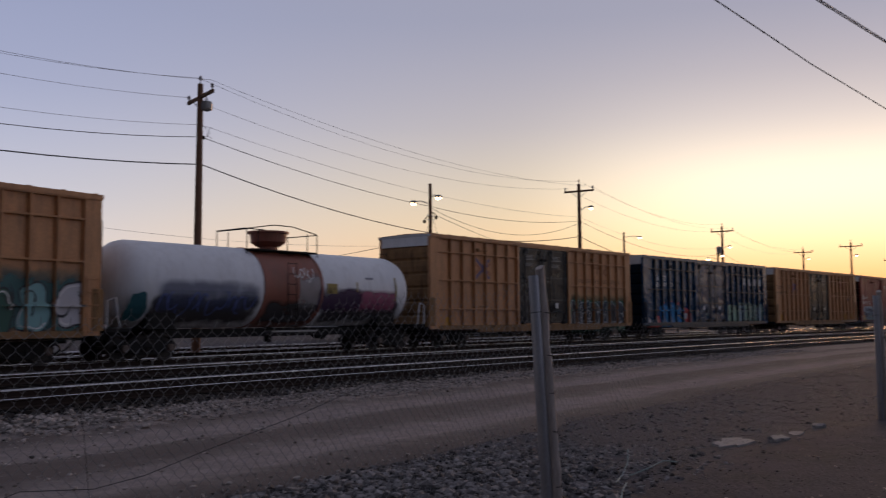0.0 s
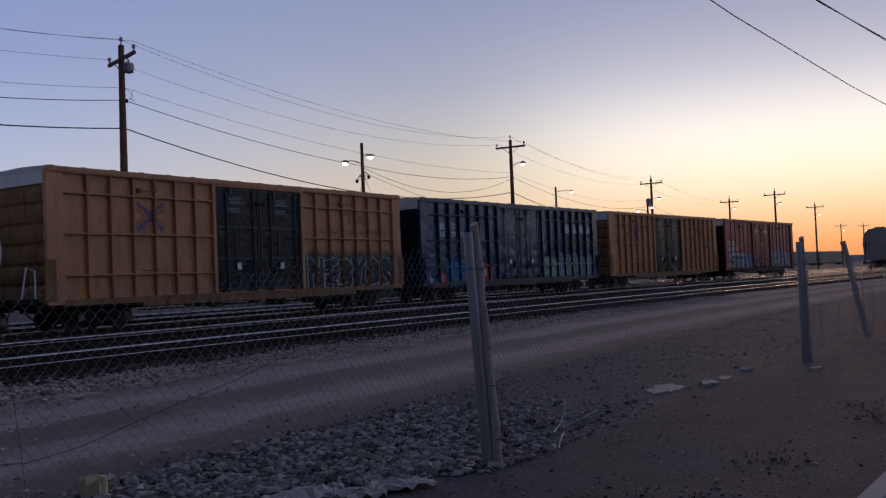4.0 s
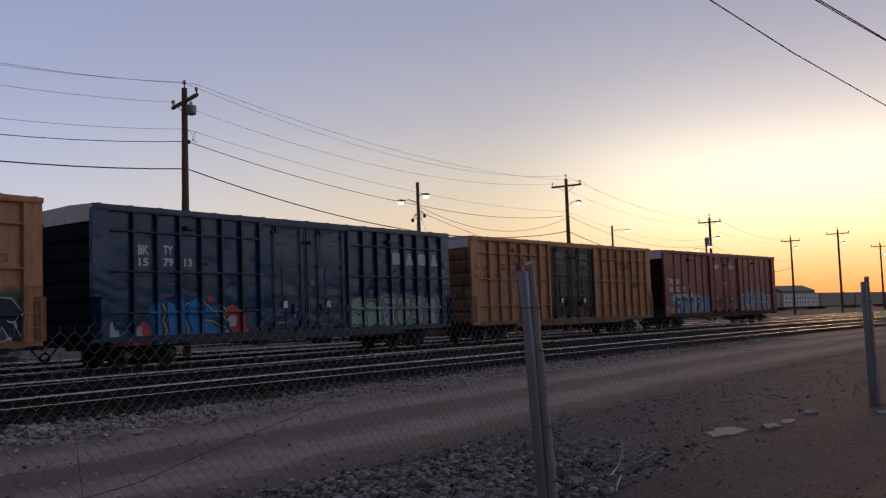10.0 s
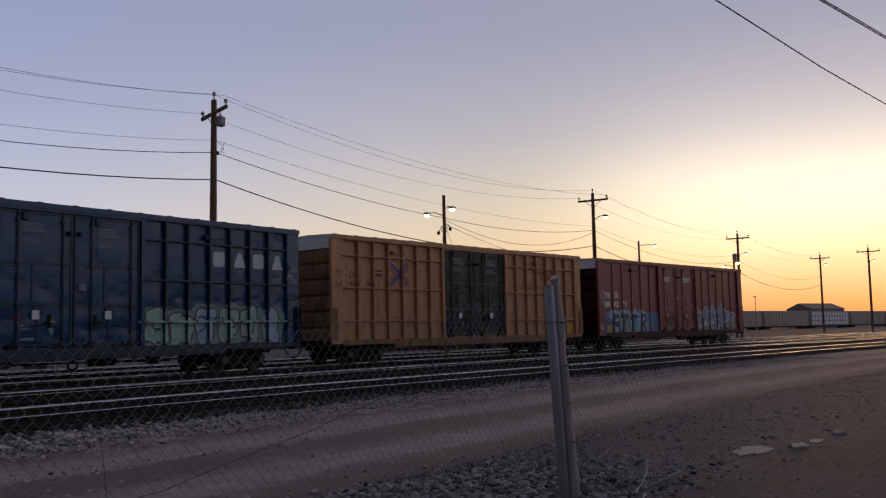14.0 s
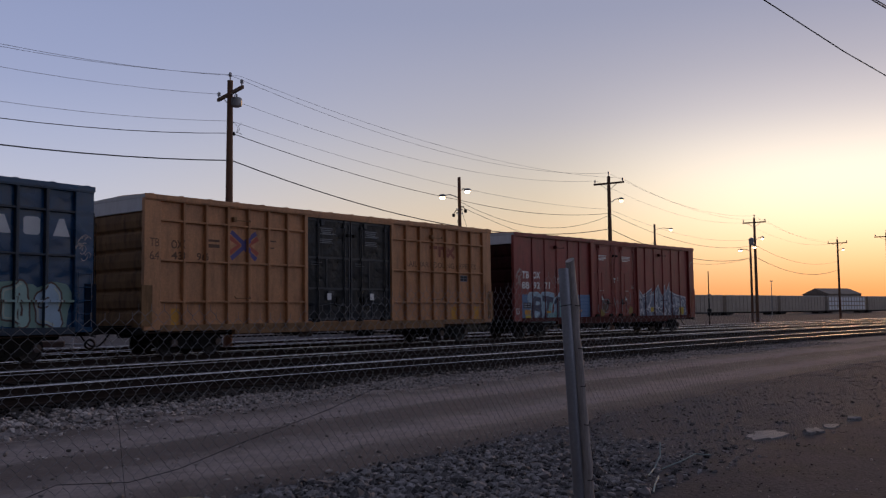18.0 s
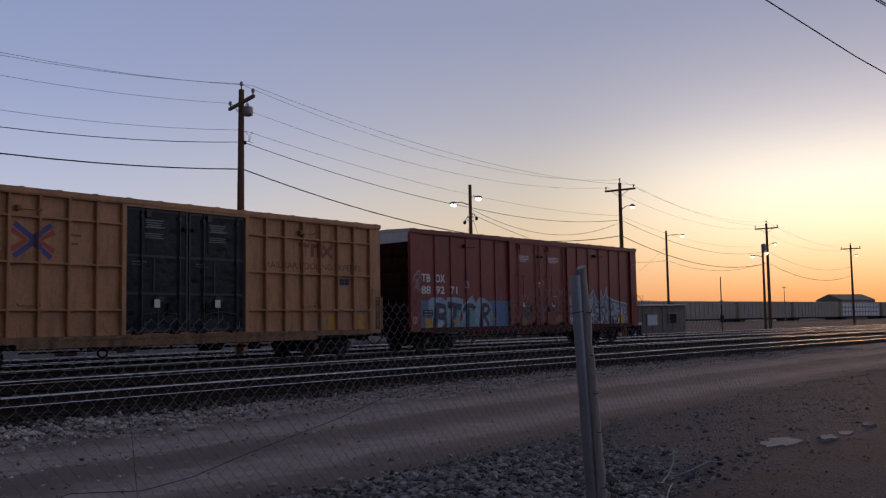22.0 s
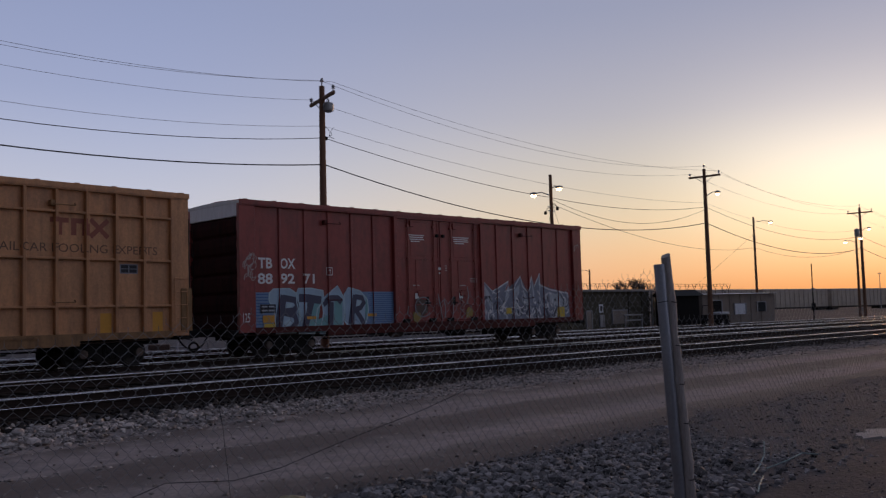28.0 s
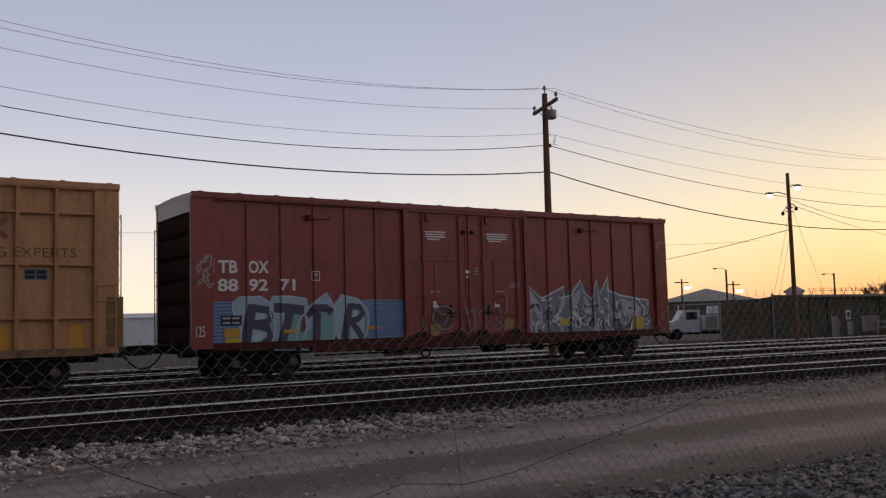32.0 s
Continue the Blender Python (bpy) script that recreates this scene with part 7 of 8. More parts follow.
# yard fence with privacy slats and barbed wire arms
FENCE = [(43.4, 43.3), (48.1, 43.3), (51.0, 43.3), (62.2, 43.6), (68.0, 46.0), (82.0, 47.0)]
def yard_fence():
    fence = thing("yard_fence", "tall dark slatted yard fence topped with barbed wire", "fence", kind="structure")
    for leg, ((xa, ya), (xb, yb)) in enumerate(zip(FENCE, FENCE[1:])):
        if leg == 2:
            continue
        a, b = Vector((xa, ya, 0.35)), Vector((xb, yb, 0.35))
        n = max(1, round((b - a).length / 4.0))
        d = (b - a) / n
        turn = math.degrees(math.atan2(d.y, d.x))
        high = (2.3, 2.82, 0, 2.5, 2.5)[leg]
        for k in range(n):
            p = a + d * k
            m = pose(p.x, p.y, p.z, 0, 0, turn)
            L = d.length
            bm = bmesh.new()
            w = L / 24
            for j in range(24):
                box(bm, j * w + 0.01, (j + 1) * w - 0.01, -0.012 + 0.006 * (j % 2), 0.012 + 0.006 * (j % 2), 0.05, high + 0.52 * min(1.0, (j + 24 * k) / 30) * (leg == 0) + 0.02 * (j % 3))
            box(bm, 0, L, 0.02, 0.026, 0.06, high - 0.1)
            part("slat_panel", bm, M["slat"], fence).matrix_basis = m
            tall = 2.7 if leg > 1 else high + 0.12
            part("fence_post", lathe(bmesh.new(), [(0.06, 0), (0.06, tall), (0.015, tall + 0.04)], 10, "z", (0, -0.08, 0)), M["concrete"] if leg < 2 else M["galv"], fence, "pale steel fence post").matrix_basis = m
            if leg < 2:
                continue
            bm = bmesh.new()
            tube(bm, [(0, 0, 2.65), (0, -0.22, 3.0)], 0.016, 5), tube(bm, [(0, 0, 2.65), (0, 0.22, 3.0)], 0.016, 5)
            part("barbed_wire_arm", bm, M["black_steel"], fence).matrix_basis = m
            bm = bmesh.new()
            for y, z in ((-0.22, 2.99), (0.22, 2.99), (-0.1, 2.81), (0.1, 2.81)):
                tube(bm, [(0, y, z), (L, y, z)], 0.006, 4)
            tube(bm, [(0, 0, 2.62), (L, 0, 2.62)], 0.022, 6)
            part("barbed_wire", bm, M["wire"], fence).matrix_basis = m
    return fence


yard_fence()

# barbed wire strung over the yard building on splayed arms
barbed = thing("barbed_wire_line", "line of barbed wire on splayed steel arms", "barbed wire", kind="structure", at=(55.9, 46.6, 0.3))
bm = bmesh.new()
for y in (-0.2, 0.2):
    tube(bm, [(0, 0, 0), (0, 0, 3.0), (0, y * 0.5, 3.2), (0, y, 3.5)], 0.022, 5)
arm_ob = part("barbed_wire_arm", bm, M["black_steel"], barbed)
for k in range(1, 21):
    share("barbed_wire_arm", arm_ob.data, barbed, Matrix.Translation((1.15 * k, 0, 0.04 * math.sin(k * 2.1))))
for y, z in ((-0.2, 3.48), (0.2, 3.48), (-0.12, 3.3), (0.12, 3.3)):
    part("barbed_wire", rod([(0, y, z), (12, y, z - 0.03), (23.0, y, z)], 0.006, 4), M["black_steel"], barbed)


def shed(name, x, y, turn, w, d, h, wall, roof, label, roof_rise=0.5, doors=(), ribs=True):
    hs = thing(name, label, "building", at=pose(x, y, 0.3, 0, 0, turn))
    part("wall", boxes((-w / 2, w / 2, -d / 2, d / 2, 0, h)), wall, hs)
    bm = bmesh.new()
    vs = [bm.verts.new(p) for p in ((-w / 2 - 0.3, -d / 2 - 0.3, h), (w / 2 + 0.3, -d / 2 - 0.3, h), (w / 2 + 0.3, 0, h + roof_rise), (-w / 2 - 0.3, 0, h + roof_rise), (w / 2 + 0.3, d / 2 + 0.3, h), (-w / 2 - 0.3, d / 2 + 0.3, h))]
    for q in ((0, 1, 2, 3), (3, 2, 4, 5), (0, 3, 5), (1, 4, 2), (0, 5, 4, 1)):
        bm.faces.new([vs[i] for i in q])
    bmesh.ops.recalc_face_normals(bm, faces=bm.faces[:])
    part("roof", bm, roof, hs)
    if ribs:
        for k in range(int(w / 1.2)):
            u = -w / 2 + 0.6 + 1.2 * k
            part("wall_rib", boxes((u - 0.04, u + 0.04, -d / 2 - 0.05, -d / 2, 0.05, h - 0.05)), wall, hs)
    for x0, x1, z0, z1, m in doors:
        op = part("opening", boxes((x0, x1, -d / 2 - 0.08, -d / 2 - 0.01, z0, z1), bevel=0.01), m, hs)
        part("opening_frame", boxes((x0 - 0.08, x0, -d / 2 - 0.12, -d / 2 - 0.01, z0, z1 + 0.08), (x1, x1 + 0.08, -d / 2 - 0.12, -d / 2 - 0.01, z0, z1 + 0.08), (x0, x1, -d / 2 - 0.12, -d / 2 - 0.01, z1, z1 + 0.08)), M["galv"], op)
    return hs


yard_building = shed("yard_building", 56.6, 45.0, 0, 11.2, 2.4, 2.8, M["slat"], M["roof"], "low dark olive yard building set in the slatted fence", 0.12, [(-2.3, -1.75, 0, 1.3, M["shed"]), (-0.72, -0.32, 0.1, 0.95, M["galv"]), (0.8, 2.6, 0.3, 1.3, M["shed"])], ribs=False)
part("fascia", boxes((-5.9, 5.9, -1.56, -1.51, 2.74, 2.9), bevel=0.01), M["concrete"], yard_building, "pale fascia along the roof edge")
notice = part("notice_board", boxes((-0.78, -0.3, -1.25, -1.21, 1.18, 1.8), bevel=0.01), M["white_paint"], yard_building, "white framed notice board")
part("notice_sheet", boxes((-0.66, -0.42, -1.262, -1.25, 1.3, 1.68)), M["black_steel"], notice)
for u in (-4.4, -2.6, 2.9, 4.6):
    part("wall_post", boxes((u - 0.05, u + 0.05, -1.27, -1.2, 0, 2.74), bevel=0.01), M["slat"], yard_building)
bench = thing("steel_bench", "pale steel bench rails standing before the yard building", "bench", at=(57.8, 43.0, 0.3))
for z in (0.55, 0.95):
    part("bench_rail", boxes((0, 2.4, -0.05, 0.05, z - 0.05, z + 0.05), bevel=0.01), M["galv"], bench)
for u in (0.15, 2.25):
    part("bench_leg", boxes((u - 0.04, u + 0.04, -0.05, 0.05, 0, 1.0), bevel=0.008), M["galv"], bench)
shed("tool_hut", 63.4, 42.0, -30, 2.6, 2.2, 2.3, M["black_steel"], M["black_steel"], "small dark tool hut with a low gable", 0.5, ribs=False)
shed("storage_shed", 73.6, 44.1, -16, 8.2, 4, 2.45, M["shed"], M["roof"], "low tan storage shed with a flat roof beside the tracks", 0.1, [(-3.3, -2.1, 0, 1.9, M["black_steel"]), (-0.6, 0.6, 0.7, 1.6, M["white_paint"]), (2.0, 2.9, 0.9, 1.7, M["glass"])])
shed("warehouse", 105.0, 107.2, 45.6, 30, 13.4, 4.1, M["concrete_wall"], M["white_paint"], "large pale-roofed warehouse beyond the yard", 1.75)
shed("white_hut", 104.5, 90.0, 41.0, 8, 2.2, 5.0, M["white_paint"], M["white_paint"], "white gabled hut beyond the yard", 0.85, ribs=False)
shed("white_building", 24.0, 152.0, -5, 30, 12, 4.2, M["white_paint"], M["roof"], "white clad building beyond the yard", 0.8, [(-4, -2, 0, 2.4, M["roof"])])
shed("freight_canopy", 377.0, 132.0, -19, 19, 12, 7.2, M["shed"], M["shed"], "low brown roof beyond the parked wagons", 2.3)


# distant hills
def hills():
    rows = []
    for k in range(121):
        a = radians(-30 + 150 * k / 120)
        d = 2300
        h = 14 + 6 * noise.noise((k * 0.09, 0, 0)) + 3 * noise.noise((k * 0.4, 2, 0))
        rows.append([(d * math.sin(a), d * math.cos(a), -5), (1.03 * d * math.sin(a), 1.03 * d * math.cos(a), h), (1.2 * d * math.sin(a), 1.2 * d * math.cos(a), -5)])
    return tagged(smooth(part("distant_hills", sheet(rows), M["hill"]), 80), "low hazy hills on the horizon", "hills", kind="structure")


hills()


# ---- yard machines, mast and tree ----
def utility_truck(x, y, turn):
    tk = thing("utility_truck", "white utility truck with a ladder rack parked in the yard", "truck", at=pose(x, y, 0.3, 0, 0, turn))
    bm = bmesh.new()
    prof = [(-3.1, 0.55), (-3.1, 1.25), (-2.2, 1.4), (-1.75, 2.15), (-0.6, 2.15), (-0.6, 0.55)]
    a, b = [[bm.verts.new((u, yy, z)) for u, z in prof] for yy in (-1.0, 1.0)]
    bm.faces.new(a), bm.faces.new(b[::-1])
    for i in range(6):
        bm.faces.new((a[i], a[(i + 1) % 6], b[(i + 1) % 6], b[i]))
    bmesh.ops.recalc_face_normals(bm, faces=bm.faces[:])
    part("cab", bm, M["white_paint"], tk)
    part("side_window", boxes((-1.6, -0.8, -1.02, -1.005, 1.45, 2.0)), M["glass"], tk)
    part("service_body", boxes((-0.5, 3.2, -1.05, 1.05, 0.7, 1.75), bevel=0.03), M["white_paint"], tk)
    for u in (-0.3, 0.7, 1.7):
        part("locker_door", boxes((u + 0.05, u + 0.9, -1.075, -1.05, 0.8, 1.65), bevel=0.01), M["rack"], tk)
    bm = bmesh.new()
    for yy in (-0.95, 0.95):
        tube(bm, [(-2.0, yy, 2.55), (3.1, yy, 2.55)], 0.03)
        for u in (-1.7, 0.4, 3.0):
            tube(bm, [(u, yy, 1.7), (u, yy, 2.55)], 0.03)
    part("ladder_rack", bm, M["galv"], tk)
    part("boom", boxes((0.2, 2.6, -0.2, 0.2, 1.85, 2.4), bevel=0.04), M["white_paint"], tk)
    part("chassis", boxes((-3.0, 3.1, -0.8, 0.8, 0.4, 0.6)), M["black_steel"], tk)
    for u in (-2.3, 2.1):
        for yy in (-0.9, 0.9):
            part("wheel", lathe(bmesh.new(), [(0.2, yy - 0.13), (0.4, yy - 0.12), (0.42, yy), (0.4, yy + 0.12), (0.2, yy + 0.13)], 16, "y", (u, 0, 0.42)), M["black_steel"], tk)
    return tk


utility_truck(49.6, 50.9, -30)


def yard_cart(x, y, turn):
    ct = thing("yard_cart", "dark yard cart with a pale bonnet", "cart", at=pose(x, y, 0.3, 0, 0, turn))
    part("body", boxes((-0.9, 0.9, -0.55, 0.55, 0.35, 0.8), bevel=0.05), M["black_steel"], ct)
    part("bonnet", boxes((0.1, 1.0, -0.5, 0.5, 0.8, 1.0), bevel=0.05), M["white_paint"], ct)
    part("roll_frame", tube(rod([(-0.8, -0.5, 0.8), (-0.7, -0.5, 1.5), (0.1, -0.5, 1.5), (0.3, -0.5, 0.9)], 0.03), [(-0.8, 0.5, 0.8), (-0.7, 0.5, 1.5), (0.1, 0.5, 1.5), (0.3, 0.5, 0.9)], 0.03), M["black_steel"], ct)
    for u in (-0.6, 0.65):
        for yy in (-0.55, 0.55):
            part("wheel", lathe(bmesh.new(), [(0.1, yy - 0.09), (0.24, yy - 0.08), (0.24, yy + 0.08), (0.1, yy + 0.09)], 12, "y", (u, 0, 0.24)), M["black_steel"], ct)
    return ct


yard_cart(63.2, 38.6, -25)

def hand_cart(x, y, turn):
    """A two-wheeled yard cart seen past the cars: pale-rimmed wheels, axle, drawbar and a jack post."""
    ct = thing("hand_cart", "low brown two-wheeled yard cart with pale wheel rims", "cart", at=pose(x, y, 0.28, 0, 0, turn))
    for yy in (-0.05, 0.75):
        wheel = part("wheel", lathe(bmesh.new(), [(0.1, yy - 0.07), (0.22, yy - 0.06), (0.235, yy), (0.22, yy + 0.06), (0.1, yy + 0.07)], 20, "y", (0, 0, 0.24)), M["black_steel"], ct)
        smooth(part("wheel_rim", lathe(bmesh.new(), [(0.05, yy - 0.085), (0.09, yy - 0.09), (0.14, yy - 0.08), (0.14, yy - 0.06), (0.05, yy - 0.06)], 20, "y", (0, 0, 0.24)), M["white_paint"], wheel, "pale wheel rim"), 40)
    part("axle", rod([(0, -0.1, 0.24), (0, 0.8, 0.24)], 0.03, 8), M["black_steel"], ct)
    part("drawbar", rod([(-0.05, 0.0, 0.24), (-0.75, 0.0, 0.25), (-1.5, 0.1, 0.3)], 0.035, 8), M["galv"], ct, "pale steel drawbar")
    part("jack_post", boxes((-0.72, -0.64, -0.06, 0.02, 0.02, 0.5), bevel=0.01), M["white_paint"], ct, "white jack post")
    part("jack_foot", boxes((-0.8, -0.56, -0.12, 0.08, 0.0, 0.03), bevel=0.005), M["rusty_post"], ct)
    part("load_bed", boxes((-1.9, -1.0, -0.2, 0.7, 0.16, 0.4), bevel=0.03), M["cloth"], ct, "brown load bed")
    return ct


hand_cart(19.85, 38.0, -27.5)

mast = thing("signal_mast", "slim dark signal mast with sign boards", "signal", at=(81.0, 39.5, 0.3))
part("mast_pole", rod([(0, 0, 0), (0, 0, 5.0)], [0.07, 0.045], 8), M["black_steel"], mast)
part("sign_board", boxes((-0.35, 0.35, -0.06, -0.03, 2.5, 2.62), (-0.3, 0.3, -0.06, -0.03, 2.75, 2.85)), M["rack"], mast)
part("signal_head", boxes((-0.2, 0.2, -0.15, 0.1, 0.9, 1.5), bevel=0.03), M["black_steel"], mast)
part("lamp_bracket", rod([(0, 0, 3.9), (-0.3, -0.1, 4.0)], 0.03), M["black_steel"], mast)
pole2 = thing("far_mast", "slim lighting mast beyond the parked wagons", "mast", at=(222, 92, 0))
part("mast_pole", rod([(0, 0, 0), (0, 0, 8.6)], [0.12, 0.07], 8), M["galv"], pole2)
part("mast_head", boxes((-0.7, 0.7, -0.1, 0.1, 8.5, 8.7)), M["galv"], pole2)


def bare_tree(x, y, h, seed):
    tree = thing("bare_tree", "leafless brown tree behind the yard fence", "tree", at=(x, y, 0.2))
    rng = random.Random(seed)
    trunk, crown = bmesh.new(), bmesh.new()
    tube(trunk, [(0, 0, 0), (0.05, 0, h * 0.25), (0.0, 0.05, h * 0.42)], [0.16, 0.13, 0.1], 8)
    def grow(p, d, length, r, depth):
        q = p + d * length
        tube(crown, [p, p.lerp(q, 0.5) + Vector((rng.uniform(-0.05, 0.05), rng.uniform(-0.05, 0.05), 0)) * length, q], [r, r * 0.8, r * 0.6], 4, False)
        if depth:
            for _ in range(3 if depth > 1 else 4):
                nd = (d + Vector((rng.uniform(-0.8, 0.8), rng.uniform(-0.8, 0.8), rng.uniform(-0.25, 0.6)))).normalized()
                grow(p.lerp(q, rng.uniform(0.5, 1.0)), nd, length * rng.uniform(0.55, 0.8), r * 0.6, depth - 1)
    for _ in range(6):
        grow(Vector((0, 0, h * rng.uniform(0.28, 0.42))), Vector((rng.uniform(-0.9, 0.9), rng.uniform(-0.9, 0.9), 0.8)).normalized(), h * 0.24, 0.1, 4)
    part("trunk", trunk, M["twig"], tree)
    part("crown", crown, M["twig"], tree, "tangle of bare twigs")
    return tree


bare_tree(67.2, 49.2, 5.2, 8)
bare_tree(70.2, 49.0, 5.0, 9)
lamp_pole(81.9, 87.7, 6.9, [(0.6, -0.3, 6.05, True)], globe=0.34, cross=True)
lamp_pole(86.1, 83.3, 6.4, [(0.6, -0.3, 5.4, True)], globe=0.34, cross=True)

# ---- litter by the fence ----
def slab(x, y, rx, ry, seed, label, material, h=0.045):
    rng = random.Random(seed)
    bm = bmesh.new()
    n = 17
    ring = [(rx * math.cos(2 * math.pi * k / n) * rng.uniform(0.6, 1.1), ry * math.sin(2 * math.pi * k / n) * rng.uniform(0.6, 1.15)) for k in range(n)]
    low, top = [bm.verts.new((u, v, -0.05)) for u, v in ring], [bm.verts.new((u * 0.93, v * 0.93, h * rng.uniform(0.7, 1.2))) for u, v in ring]
    mid = bm.verts.new((0, 0, h * 1.25))
    for k in range(n):
        bm.faces.new((low[k], low[(k + 1) % n], top[(k + 1) % n], top[k])), bm.faces.new((top[k], top[(k + 1) % n], mid))
    ob = part("stone_slab", bm, material)
    ob.matrix_basis = pose(x, y, ground_z(x, y), 0, 0, rng.uniform(-20, 20))
    return tagged(ob, label, "stone slab", "slabs by the fence")


slab(12.0, 5.1, 0.62, 0.3, 1, "pale flat broken concrete slab on the dirt", M["concrete"], 0.022)
slab(12.6, 4.72, 0.3, 0.14, 2, "small pale concrete fragment on the dirt", M["concrete"], 0.025)
slab(13.3, 4.75, 0.3, 0.12, 3, "small pale concrete fragment on the dirt", M["concrete"], 0.02)
slab(14.4, 4.8, 0.2, 0.12, 4, "bright pale stone lying on the dirt", M["concrete"], 0.05)
slab(14.9, 3.9, 0.22, 0.1, 5, "small pale concrete fragment on the dirt", M["concrete"], 0.02)


def crumpled(x, y, w, d, turn, seed, label):
    rng = random.Random(seed)
    rows = []
    for i in range(17):
        line_pts = []
        for j in range(9):
            u, v = i / 16, j / 8
            edge = min(u, 1 - u, v, 1 - v)
            z = 0.02 + 0.07 * abs(noise.noise((u * 5 + seed, v * 4, seed))) * min(1, edge * 5) + 0.05 * noise.noise((u * 14, v * 11, seed))
            line_pts.append(((u - 0.5) * w + 0.06 * noise.noise((v * 6, seed, u * 3)), (v - 0.5) * d + 0.1 * noise.noise((u * 5, seed, 2)), max(0.0, z)))
        rows.append(line_pts)
    ob = part("plastic_sheet", sheet(rows), M["plastic"])
    ob.modifiers.new("thickness", "SOLIDIFY").thickness = 0.006
    ob.matrix_basis = pose(x, y, ground_z(x, y) + 0.02, 0, 0, turn)
    return tagged(ob, label, "plastic sheet", "litter by the fence")


crumpled(5.0, 5.1, 0.75, 0.42, -14, 3, "crumpled pale plastic sheet on the stones")
crumpled(5.55, 4.68, 0.8, 0.3, -16, 6, "crumpled pale plastic sheet on the stones")
crumpled(4.58, 4.66, 0.2, 0.14, 10, 9, "crumpled scrap of pale plastic")
slab(4.36, 6.68, 0.14, 0.12, 8, "pale yellow broken stone on the dark ballast", flat("pale_yellow_stone", (0.42, 0.35, 0.21), 0.9), 0.16)


def cloth_roll(pts, r, label):
    """A limp roll of cloth: a tube with folds along it."""
    rng = random.Random(12)
    rows = []
    for i in range(25):
        u = i / 24 * (len(pts) - 1)
        k = min(int(u), len(pts) - 2)
        p = Vector(pts[k]).lerp(Vector(pts[k + 1]), u - k)
        fat = r * (0.55 + 0.45 * math.sin(math.pi * min(1, max(0.06, i / 24)))) * (1 + 0.25 * noise.noise((i * 0.5, 0, 2)))
        rows.append([(p.x + 0.03 * math.cos(a), p.y + fat * 1.5 * math.cos(a) * (1 + 0.2 * noise.noise((i * 0.4, a, 4))), p.z + 0.6 * fat * max(-0.3, math.sin(a)) * (1 + 0.3 * noise.noise((i * 0.6, a * 1.5, 7)))) for a in (2 * math.pi * j / 14 for j in range(15))])
    ob = smooth(part("cloth_roll", sheet(rows), M["cloth"]), 50)
    return tagged(ob, label, "cloth", "litter by the fence")


cloth_roll([(3.75, 5.12, 0.03), (4.1, 5.08, 0.06), (4.35, 5.02, 0.06), (4.62, 4.97, 0.04)], 0.07, "dirty brown roll of cloth lying on the stones")
rows = []
for i in range(9):
    rows.append([(3.42 + 0.4 * i / 8 + 0.03 * math.sin(j * 2.0), 4.95 + 0.4 * j / 8 + 0.03 * math.sin(i * 1.7), 0.05 + 0.04 * math.sin(i * 0.9) + 0.03 * noise.noise((i * 0.7, j * 0.7, 3))) for j in range(9)])
board = part("cardboard", sheet(rows), M["card"])
board.modifiers.new("thickness", "SOLIDIFY").thickness = 0.008
tagged(board, "flattened scrap of pale brown cardboard", "cardboard", "litter by the fence")


def strap(pts, label):
    ob = part("plastic_strap", tube(bmesh.new(), [(x, y, ground_z(x, y) + z * 0.5) for x, y, z in pts], 0.008, 5), M["weed"])
    return tagged(ob, label, "strap", "litter by the fence")


strap([(8.3, 4.75, 0.03), (8.7, 4.9, 0.06), (9.0, 5.0, 0.2), (9.15, 5.08, 0.42)], "pale green plastic strap curling up from the stones")
strap([(8.75, 4.85, 0.03), (9.1, 4.8, 0.1), (9.5, 4.85, 0.12), (9.75, 4.8, 0.05)], "pale green plastic strap on the stones")
strap([(7.6, 4.3, 0.02), (7.9, 4.45, 0.04), (8.15, 4.55, 0.1)], "pale plastic strap on the stones")

# loose strands on the fence mesh
tagged(part("loose_fence_wire", rod([(0.55, 4.43, 1.1), (0.7, 4.43, 1.01), (0.95, 4.43, 0.9), (1.4, 4.42, 0.72), (1.75, 4.42, 0.69), (2.0, 4.42, 0.77), (2.15, 4.42, 0.81), (2.53, 4.42, 0.77), (2.82, 4.42, 0.8), (3.21, 4.42, 0.89), (3.85, 4.42, 1.02), (4.4, 4.42, 1.16), (5.4, 4.43, 1.4)], 0.0022, 5), M["cable"]), "dark loose wire hanging along the fence mesh", "wire")
tagged(part("loose_fence_wire", rod([(2.39, 4.43, 1.5), (2.42, 4.42, 1.3), (2.47, 4.42, 1.06), (2.51, 4.42, 0.7), (2.55, 4.42, 0.2)], 0.0013, 5), M["cable"]), "dark tie wire hanging down the fence mesh", "wire")


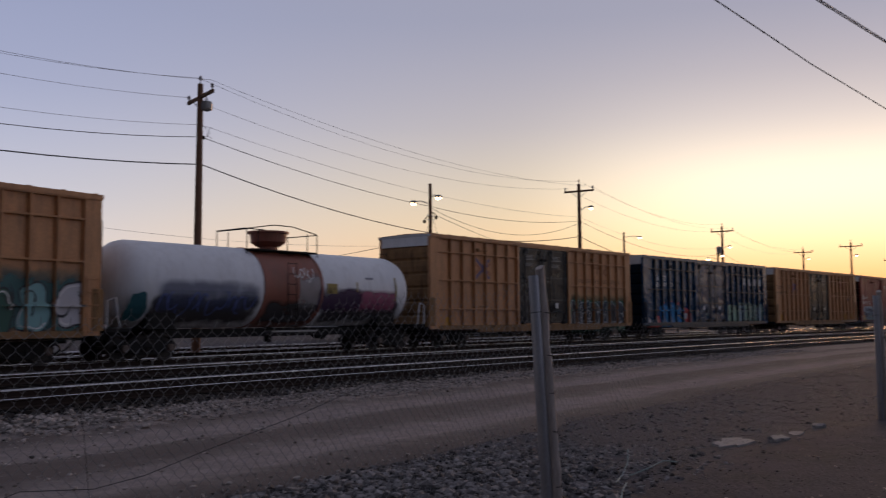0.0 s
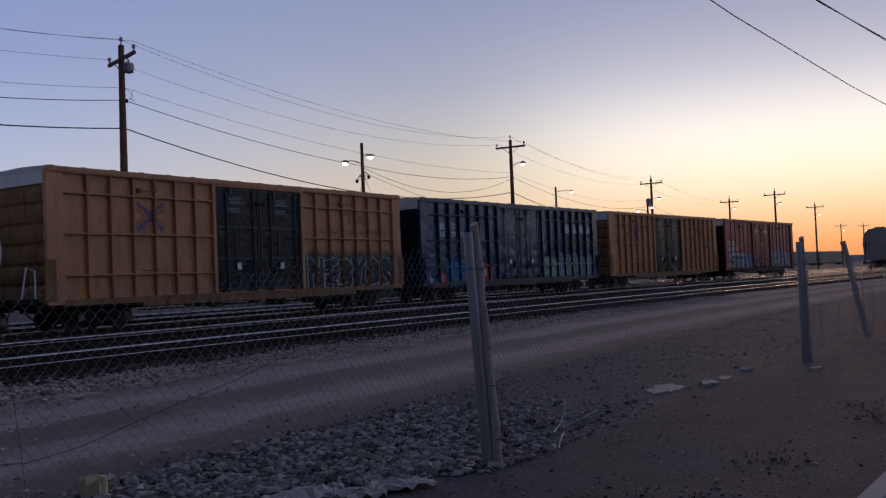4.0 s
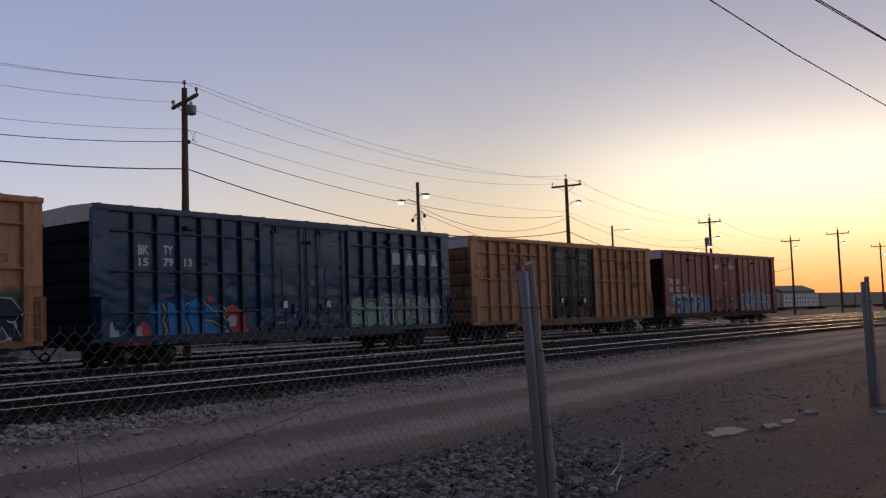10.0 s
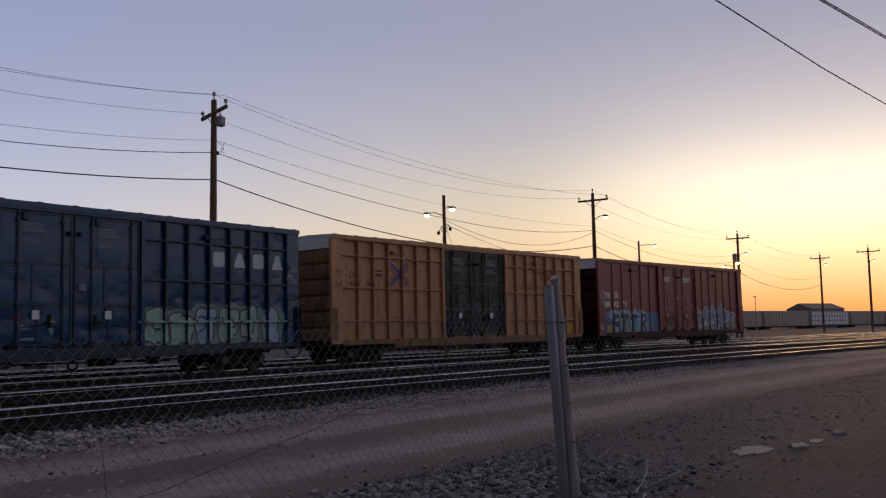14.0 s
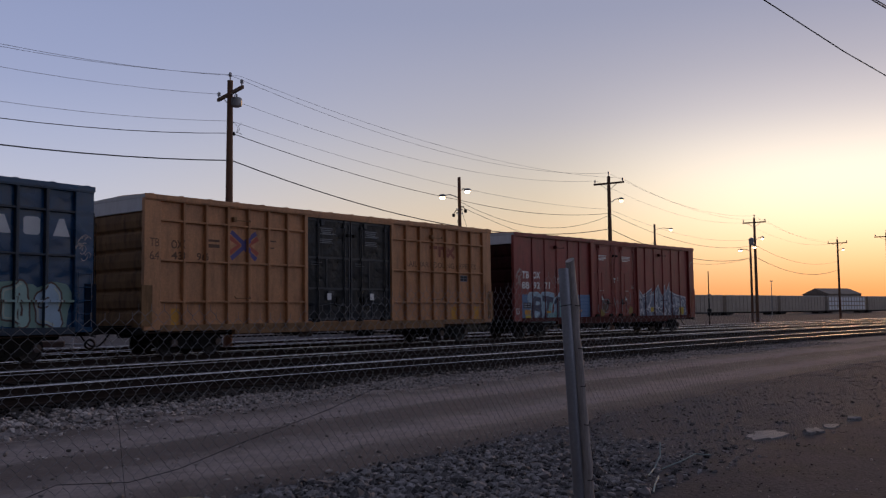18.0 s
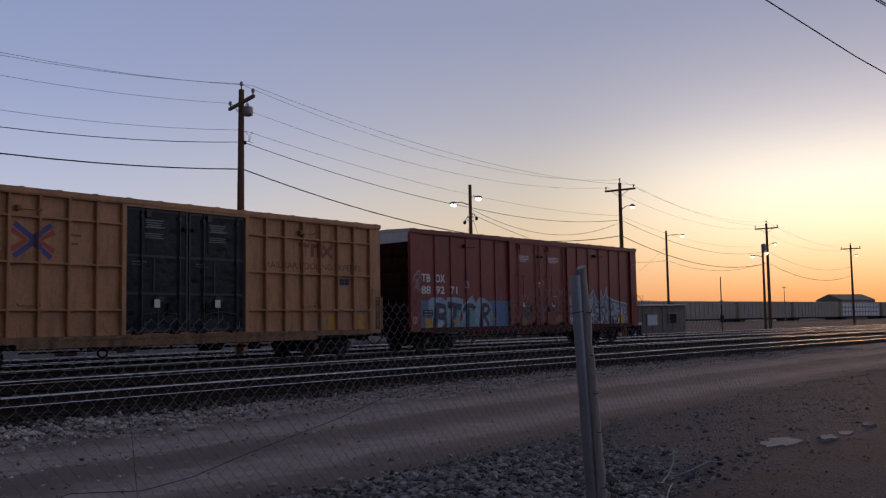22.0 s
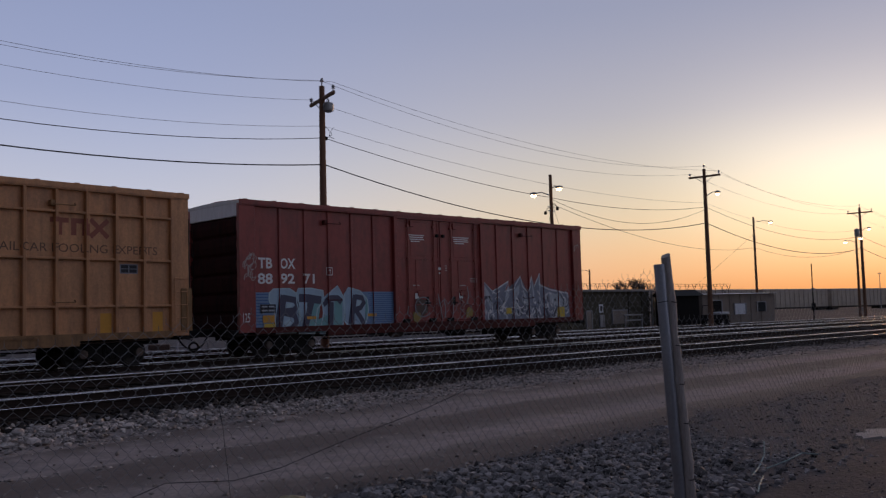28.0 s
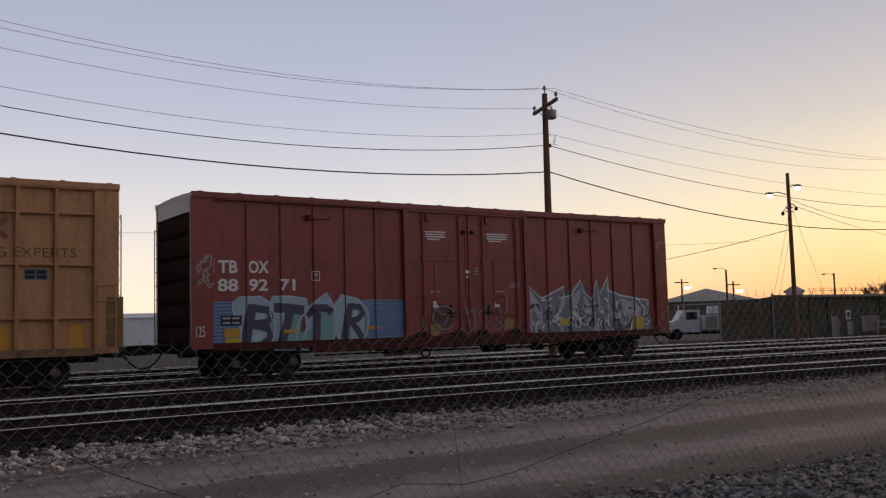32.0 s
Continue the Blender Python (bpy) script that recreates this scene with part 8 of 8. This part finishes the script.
# dead leaves and clods in the dirt by the kerb
def litter_spot(x, y, seed, label):
    rng = random.Random(seed)
    bm = bmesh.new()
    for _ in range(60):
        a, d = rng.uniform(0, 6.3), 0.32 * rng.random()
        px, py = 1.6 * d * math.cos(a), d * math.sin(a)
        u, r = rng.uniform(0, 6.3), rng.uniform(0.015, 0.045)
        tip = (px + r * math.cos(u), py + r * math.sin(u), 0.01 + rng.uniform(0, 0.03))
        vs = [bm.verts.new(p) for p in ((px, py, 0.0), (px + 0.4 * r * math.cos(u + 1.2), py + 0.4 * r * math.sin(u + 1.2), 0.03), tip, (px + 0.4 * r * math.cos(u - 1.2), py + 0.4 * r * math.sin(u - 1.2), 0.02))]
        bm.faces.new(vs)
    ob = part("leaf_litter", bm, M["twig"])
    ob.matrix_basis = pose(x, y, ground_z(x, y) + 0.005, 0, 0, rng.uniform(-30, 30))
    return tagged(ob, label, "leaf litter", kind="stuff")


litter_spot(11.13, 2.44, 3, "dark dead leaves and clods on the dirt")
litter_spot(10.30, 2.13, 4, "dark dead leaves and clods on the dirt")
litter_spot(7.86, 2.43, 5, "dark dead leaves and clods on the dirt")
litter_spot(6.06, 2.49, 6, "dark dead leaves and clods on the dirt")


def train_at(t):
    k = min(max(int(t), 0), 31)
    p0, p1, p2, p3 = (TRAIN[min(max(j, 0), 32)] for j in (k - 1, k, k + 1, k + 2))
    u = t - k
    if k == 0:
        p0 = 2 * p1 - p2
    if k == 31:
        p3 = 2 * p2 - p1
    return 0.5 * (2 * p1 + (p2 - p0) * u + (2 * p0 - 5 * p1 + 4 * p2 - p3) * u * u + (3 * p1 - p0 - 3 * p2 + p3) * u ** 3)


def car_pose(x):
    y0, y1 = c(x - 7), c(x + 7)
    return pose(x, (y0 + y1) / 2 + 1.63, RAIL_Z, 0, 0, math.degrees(math.atan2(y1 - y0, 14)))


CONSIST = [(red_car, 0.0, w4), (gold_two, -20.66, w3), (navy, -41.34, w2), (gold_one, -61.9, w1), (tank, -79.8, wt), (gold_lead, -97.6, w0)]


def motions():
    for car, off, wheels in CONSIST:
        walk(car, [(t / 2, car_pose(train_at(t / 2) + off)) for t in range(65)])
        start = train_at(0.0)
        for ob in wheels:
            at = ob.matrix_basis.translation
            walk(ob, [(t * 0.14, pose(*at, 0, math.degrees((train_at(min(t * 0.14, 32.0)) - start) / 0.42), 0)) for t in range(229)])


motions()
